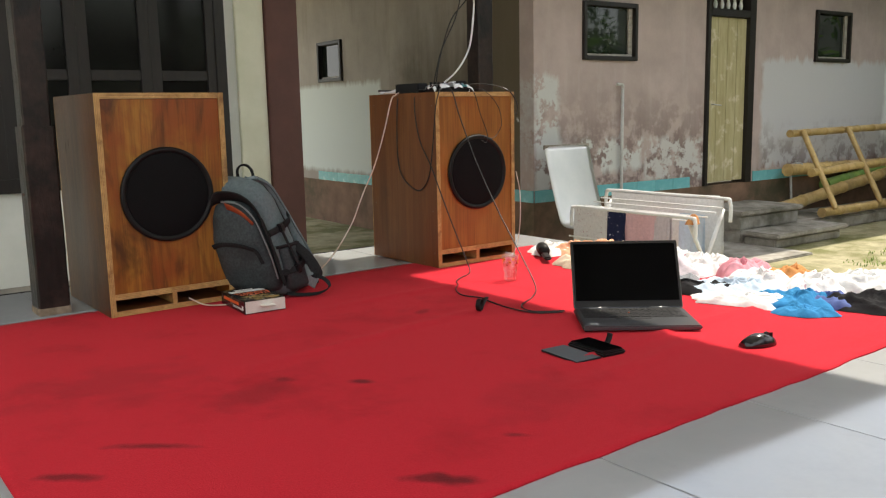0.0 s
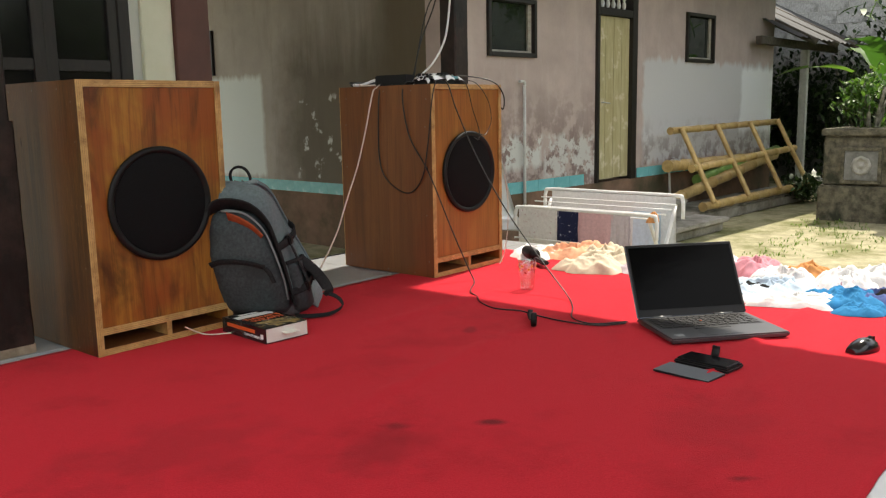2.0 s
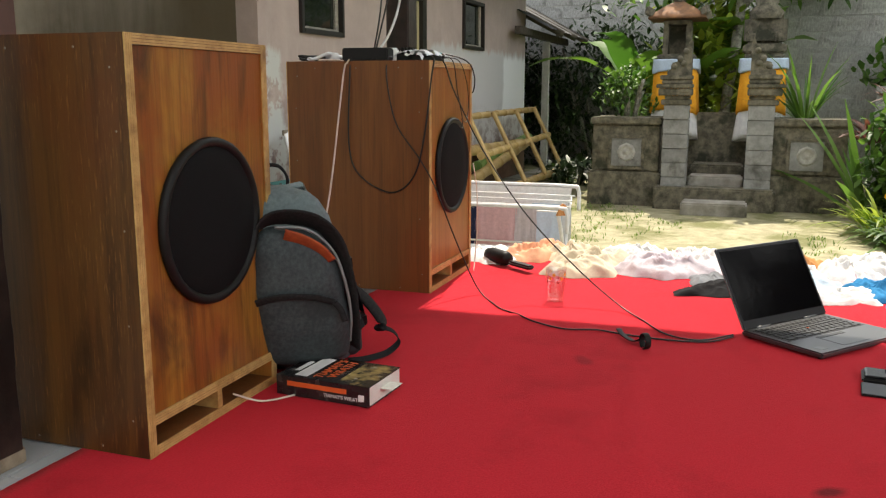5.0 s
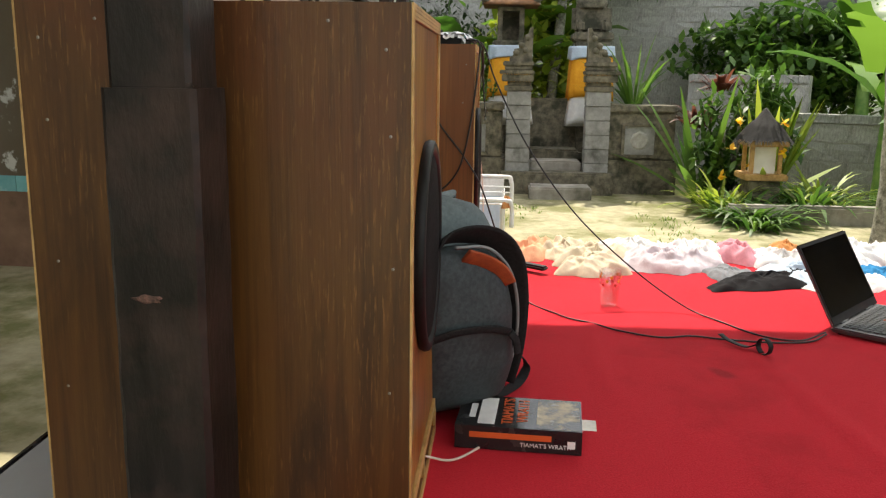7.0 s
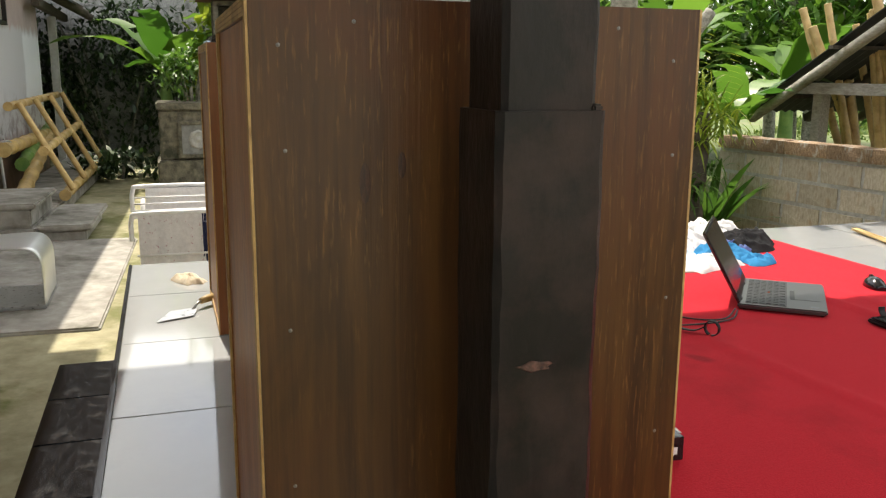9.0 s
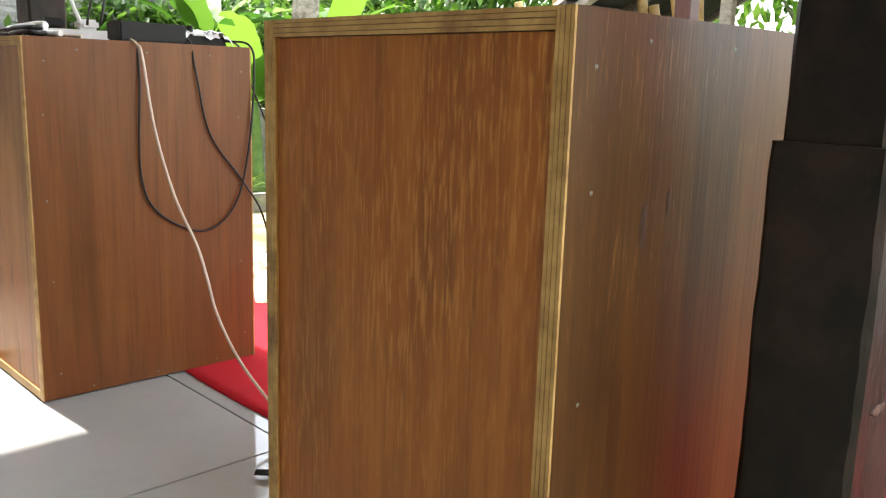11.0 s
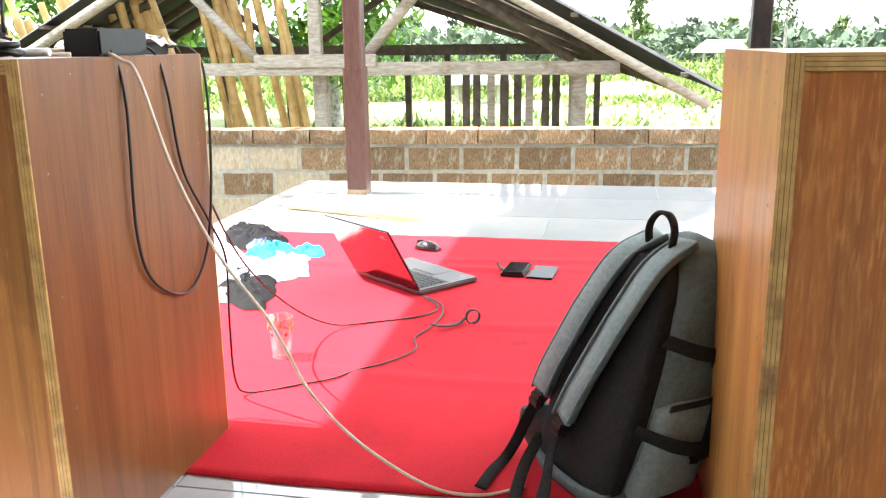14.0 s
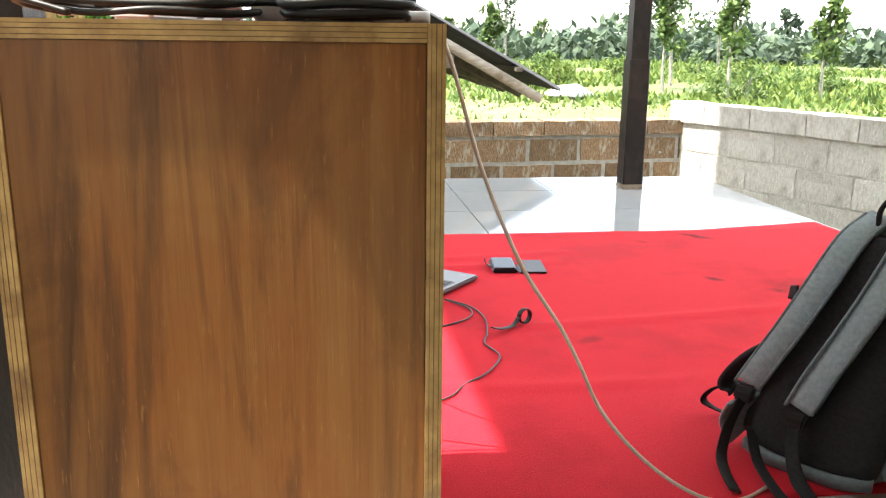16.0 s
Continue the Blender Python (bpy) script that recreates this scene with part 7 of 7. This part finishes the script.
def bush(name, c, rad, n, ln, wd, mat, label, seed, cat="bush", lumps=14, stems=5):
    r = random.Random(seed)
    e = thing(name, (c[0], c[1], c[2] - rad[2]), 0, label, cat)
    for k in range(stems):
        q = Vector((r.uniform(-.5, .5) * rad[0], r.uniform(-.5, .5) * rad[1], rad[2] * r.uniform(1.0, 1.6)))
        part("stem", tube(bmesh.new(), curve_pts([(q.x * .2, q.y * .2, -.05), (q.x * .6, q.y * .5, q.z * .5), tuple(q)], 4), [.02] * 9, 6), "bark", e)
    leaf_mesh(cloud_blades(r, (0, 0, rad[2]), rad, n, ln, wd, .5, 2, lumps), mat, "foliage", e)
    return e


bush("flower_bush", (9.25, .62, -.05), (.42, .40, .55), 900, .13, .06, "leaf", "leafy bush with yellow flowers", 21)
leaf_mesh([((8.75 + .05 * i * (i % 3 - 1), .78 - .08 * i, -.25 + .13 * ((i * 7) % 5)), rdir(r5), .07, .06, .2, 2) for i in range(9) for _ in range(6)], "flower", "yellow_flowers")
tagged(bpy.data.objects["yellow_flowers"], "scattered yellow blossoms on the bush", "flowers", kind="stuff")
bush("shrub", (9.6, .25, .25), (.5, .5, .5), 700, .16, .06, "leaf", "light green shrub with thin stems", 22)
bush("shrub", (10.3, 3.3, .62), (.35, .35, .42), 800, .08, .035, "leaf", "small-leaved shrub in the stone planter", 23)
bush("hedge", (14.6, 4.3, .55), (.55, 1.9, 1.4), 6500, .11, .055, "leaf_dark", "dense dark creeper hedge on the boundary wall", 24, lumps=50)
bush("hedge", (14.5, 6.6, .5), (.5, 1.5, 1.2), 4200, .12, .06, "leaf_dark", "tall dark hedge in the shade", 25, lumps=44)
bush("creeper", (12.2, -1.35, .95), (.8, 1.8, .75), 5200, .17, .10, "leaf", "broad-leaved creeper covering a fence", 26, lumps=50)
bush("creeper", (12.0, -3.6, 1.0), (1.0, 2.0, 1.1), 4200, .2, .11, "leaf", "thick green creeper behind the garden", 27, lumps=40)
bush("shrub", (12.3, 2.5, .9), (.6, .9, 1.1), 2200, .22, .10, "leaf_yellow", "yellow-green foliage behind the shrine", 28, lumps=24)
bush("low_plants", (11.6, 4.15, -.42), (.5, .5, .2), 500, .13, .06, "leaf_dark", "low weeds at the foot of the hedge", 29, lumps=16, stems=1)

gt = thing("garden_tree", (11.9, 2.35, GZ), 0, "slim pale-stemmed tree behind the shrine", "tree")
part("trunk", trunk_mesh(bmesh.new(), [(0, 0, -.05), (-.05, -.05, 1.0), (.05, -.15, 2.0), (.05, -.2, 3.2)], [.09, .075, .065, .05], 12), "bark", gt)
for a, b in (((.05, -.2, 2.6), (.3, .9, 3.6)), ((.05, -.18, 2.3), (-.2, -1.1, 3.4)), ((.05, -.2, 3.0), (.6, -.4, 4.0))):
    part("limb", trunk_mesh(bmesh.new(), [a, tuple((Vector(a) + Vector(b)) / 2), b], [.045, .035, .02], 8), "bark", gt)
leaf_mesh(cloud_blades(r5, (.1, -.1, 3.1), (1.1, 1.9, 1.0), 2600, .24, .07, .7, 3, 26), "leaf", "crown", gt)

for k, (x, y, h, w) in enumerate(((10.5, -5.2, 4.2, 1.5), (12.5, -6.5, 4.8, 1.7), (8.2, -6.8, 4.0, 1.4), (14.6, -4.6, 5.0, 1.8), (6.4, -9.0, 4.0, 1.5), (15.5, -8.5, 5.4, 2.0), (10.5, -9.5, 5.0, 1.8))):
    r_ = random.Random(90 + k)
    e = thing("orchard_tree", (x, y, GZ), 0, "leafy green tree behind the garden shed", "tree", "trees behind the shed")
    part("trunk", trunk_mesh(bmesh.new(), [(0, 0, -.1), (.05, .03, h * .4), (-.03, .06, h * .85)], [.13, .09, .04], 10), "bark", e)
    for q in range(4):
        a = r_.uniform(0, 6.28)
        part("limb", tube(bmesh.new(), [(0, .03, h * .4), (math.cos(a) * w * .35, math.sin(a) * w * .35, h * .58), (math.cos(a) * w * .6, math.sin(a) * w * .6, h * .72)], [.05, .035, .015], 7), "bark", e)
    leaf_mesh(cloud_blades(r_, (0, 0, h * .62), (w, w, h * .42), 3200, .26, .10, .6, 2, 34), "leaf" if k % 2 else "banana", "crown", e)

# grass tufts and weeds on the yard
bl = []
for k in range(2600):
    x, y = r5.uniform(5.2, 12.8), r5.uniform(1.2, 4.75)
    if noise.noise((x * .9, y * 1.1, 5)) < .12 and not (abs(y - 4.66) < .12 and x > 8.6):
        continue
    for _ in range(3):
        a = r5.uniform(0, 6.28)
        bl.append(((x + r5.uniform(-.03, .03), y + r5.uniform(-.03, .03), GZ), (math.cos(a), math.sin(a), 1.6), r5.uniform(.018, .050), .009, .8, 2))
tagged(leaf_mesh(bl, "grass", "grass"), "sparse short grass on the bare yard", "grass", kind="stuff")

# ---- fields and far trees beyond the walls ----
bl = []
for k in range(62000):
    y = -4.2 - 62 * r5.random() ** 1.35
    x = r5.uniform(-1.0, 1.0) * (7 + abs(y) * .95) + 1.5
    s = .8 + abs(y) * .022
    g_ = noise.noise((x * .16, y * .16, 3))
    if g_ < -.22:
        continue
    bl.append(((x, y, GZ - .22), (r5.uniform(-1, 1), r5.uniform(-1, 1), 1.6), (.18 + .22 * max(0, g_)) * s * r5.uniform(.6, 1.5), .085 * s, 1.0, 2))
tagged(leaf_mesh(bl, "field_leaf", "field_growth"), "sunlit overgrown field of light green plants", "field", kind="stuff")


def far_tree(x, y, z, h, w, mat, seed, label, bare=.45, n=900, ln=.2):
    r = random.Random(seed)
    e = thing("field_tree", (x, y, z), 0, label, "tree", "far trees")
    part("trunk", trunk_mesh(bmesh.new(), [(0, 0, -.3), (.02 * h, 0, h * .4), (-.01 * h, .05, h * .92)], [h * .014 + .02, h * .010 + .01, .02], 8), "bark", e)
    for k in range(5):
        a, q = r.uniform(0, 6.28), r.uniform(bare, .85)
        part("limb", tube(bmesh.new(), [(0, 0, h * q), (math.cos(a) * w * .5, math.sin(a) * w * .5, h * (q + .12))], [.03, .012], 5), "bark", e)
    bl = []
    for lvl in range(7):
        t = lvl / 6
        cz, rw = h * (bare + (1 - bare) * (t * .9 + .08)), w * (1 - .6 * t) * r.uniform(.7, 1.15)
        bl += cloud_blades(r, (r.uniform(-.25, .25) * w, r.uniform(-.25, .25) * w, cz), (rw, rw, h * .08), n // 7, ln, ln * .6, .4, 2, 6)
    leaf_mesh(bl, mat, "crown", e)
    return e


for k, (x, y, h, w, mat) in enumerate(((-7.6, -17, 3.0, .55, "far_leaf"), (-9.9, -16.5, 2.6, .75, "far_leaf"), (-6.6, -19, 2.9, .45, "far_leaf"), (-7.6, -23, 4.4, 1.2, "far_dark"),
                                       (1.2, -27, 3.6, .6, "far_leaf"), (-2.6, -24, 2.5, .5, "far_leaf"), (-13.5, -17, 2.6, 1.2, "far_leaf"), (-16, -18, 2.8, 1.2, "far_leaf"),
                                       (-9.3, -25, 4.4, .9, "far_leaf"), (-5.0, -33, 4.6, .9, "far_dark"), (-12, -27, 4.2, 1.3, "far_dark"))):
    far_tree(x, y, GZ - .2, h, w, mat, 60 + k, "slender light green tree standing in the field")
rr5 = random.Random(11)
for k in range(64):
    a = radians(-174 + 132 * (k + rr5.random()) / 64)
    d = rr5.uniform(58, 88)
    far_tree(2 + d * math.cos(a), d * math.sin(a) - 4, GZ, rr5.uniform(2.0, 3.9), rr5.uniform(1.2, 2.4), "far_dark" if k % 3 else "far_leaf", 200 + k, "tall tree in the hazy far treeline", .25, 700, .42)
bl = []
for k in range(42000):
    a, d = radians(rr5.uniform(-178, -40)), rr5.uniform(50, 84)
    bl.append(((2 + d * math.cos(a), d * math.sin(a) - 4, GZ - .3 + rr5.random() ** 2 * (2.3 + 1.3 * noise.noise((a * 9, d * .1, 1)))), rdir(rr5, .4), .75, .5, .4, 2))
tagged(leaf_mesh(bl, "far_dark", "far_thicket"), "hazy dark green thicket along the horizon", "thicket", kind="stuff")
for k in range(34):
    a, d = radians(rr5.uniform(-165, -60)), rr5.uniform(15, 44)
    x, y = 2 + d * math.cos(a), d * math.sin(a) - 2
    bush("field_bush", (x, y, GZ + .2), (rr5.uniform(.5, 1.3), rr5.uniform(.5, 1.3), rr5.uniform(.35, .7)), 600, .17, .085, "far_leaf" if k % 3 else "field_leaf", "light green bush in the field", 300 + k, lumps=14, stems=2)
# field huts
for k, (x, y, z, s, lb, mt) in enumerate(((5.2, -17, GZ - .2, .75, "small grey-roofed hut in the field", "pvc"), (-3.6, -40, GZ - .2, 1.3, "pale tent-roofed hut far off in the field", "board"), (-3.4, -17.5, GZ - .5, .6, "low weathered field shelter", "pvc"))):
    e = thing("field_hut", (x, y, z), 25 * k, lb, "hut", "field huts")
    for qx in (-.7, .7):
        for qy in (-.5, .5):
            part("hut_post", boxed(qx * s - .05, qx * s + .05, qy * s - .05, qy * s + .05, -.2, .75 * s), "timber_grey", e)
    part("roof", loft(bmesh.new(), [[(-1.05 * s, -.9 * s, .75 * s), (1.05 * s, -.9 * s, .75 * s), (1.05 * s, .9 * s, .75 * s), (-1.05 * s, .9 * s, .75 * s)], [(-.9 * s, -.05, 1.2 * s), (.9 * s, -.05, 1.2 * s), (.9 * s, .05, 1.2 * s), (-.9 * s, .05, 1.2 * s)]]), mt, e)
# houses behind the garden
for k, (x, y, w, lb) in enumerate(((19, 2.2, 3.6, "white house with grey roof behind the garden"), (20, -3.0, 3.2, "low white neighbouring house"))):
    e = thing("neighbour_house", (x, y, GZ), 0, lb, "house", "neighbouring houses")
    part("wall", boxed(-2, 2, -w / 2, w / 2, 0, 2.4), "white_wall", e)
    part("roof", loft(bmesh.new(), [[(-2.5, -w / 2 - .4, 2.4), (2.5, -w / 2 - .4, 2.4), (2.5, w / 2 + .4, 2.4), (-2.5, w / 2 + .4, 2.4)], [(-.1, -w / 2, 3.5), (.1, -w / 2, 3.5), (.1, w / 2, 3.5), (-.1, w / 2, 3.5)]]), "roof_sheet", e)
    for q in range(3):
        wn_ = part("window", boxed(-2.03, -1.98, -w / 2 + .5 + q * .95, -w / 2 + 1.1 + q * .95, 1.0, 1.9), "pane", e)
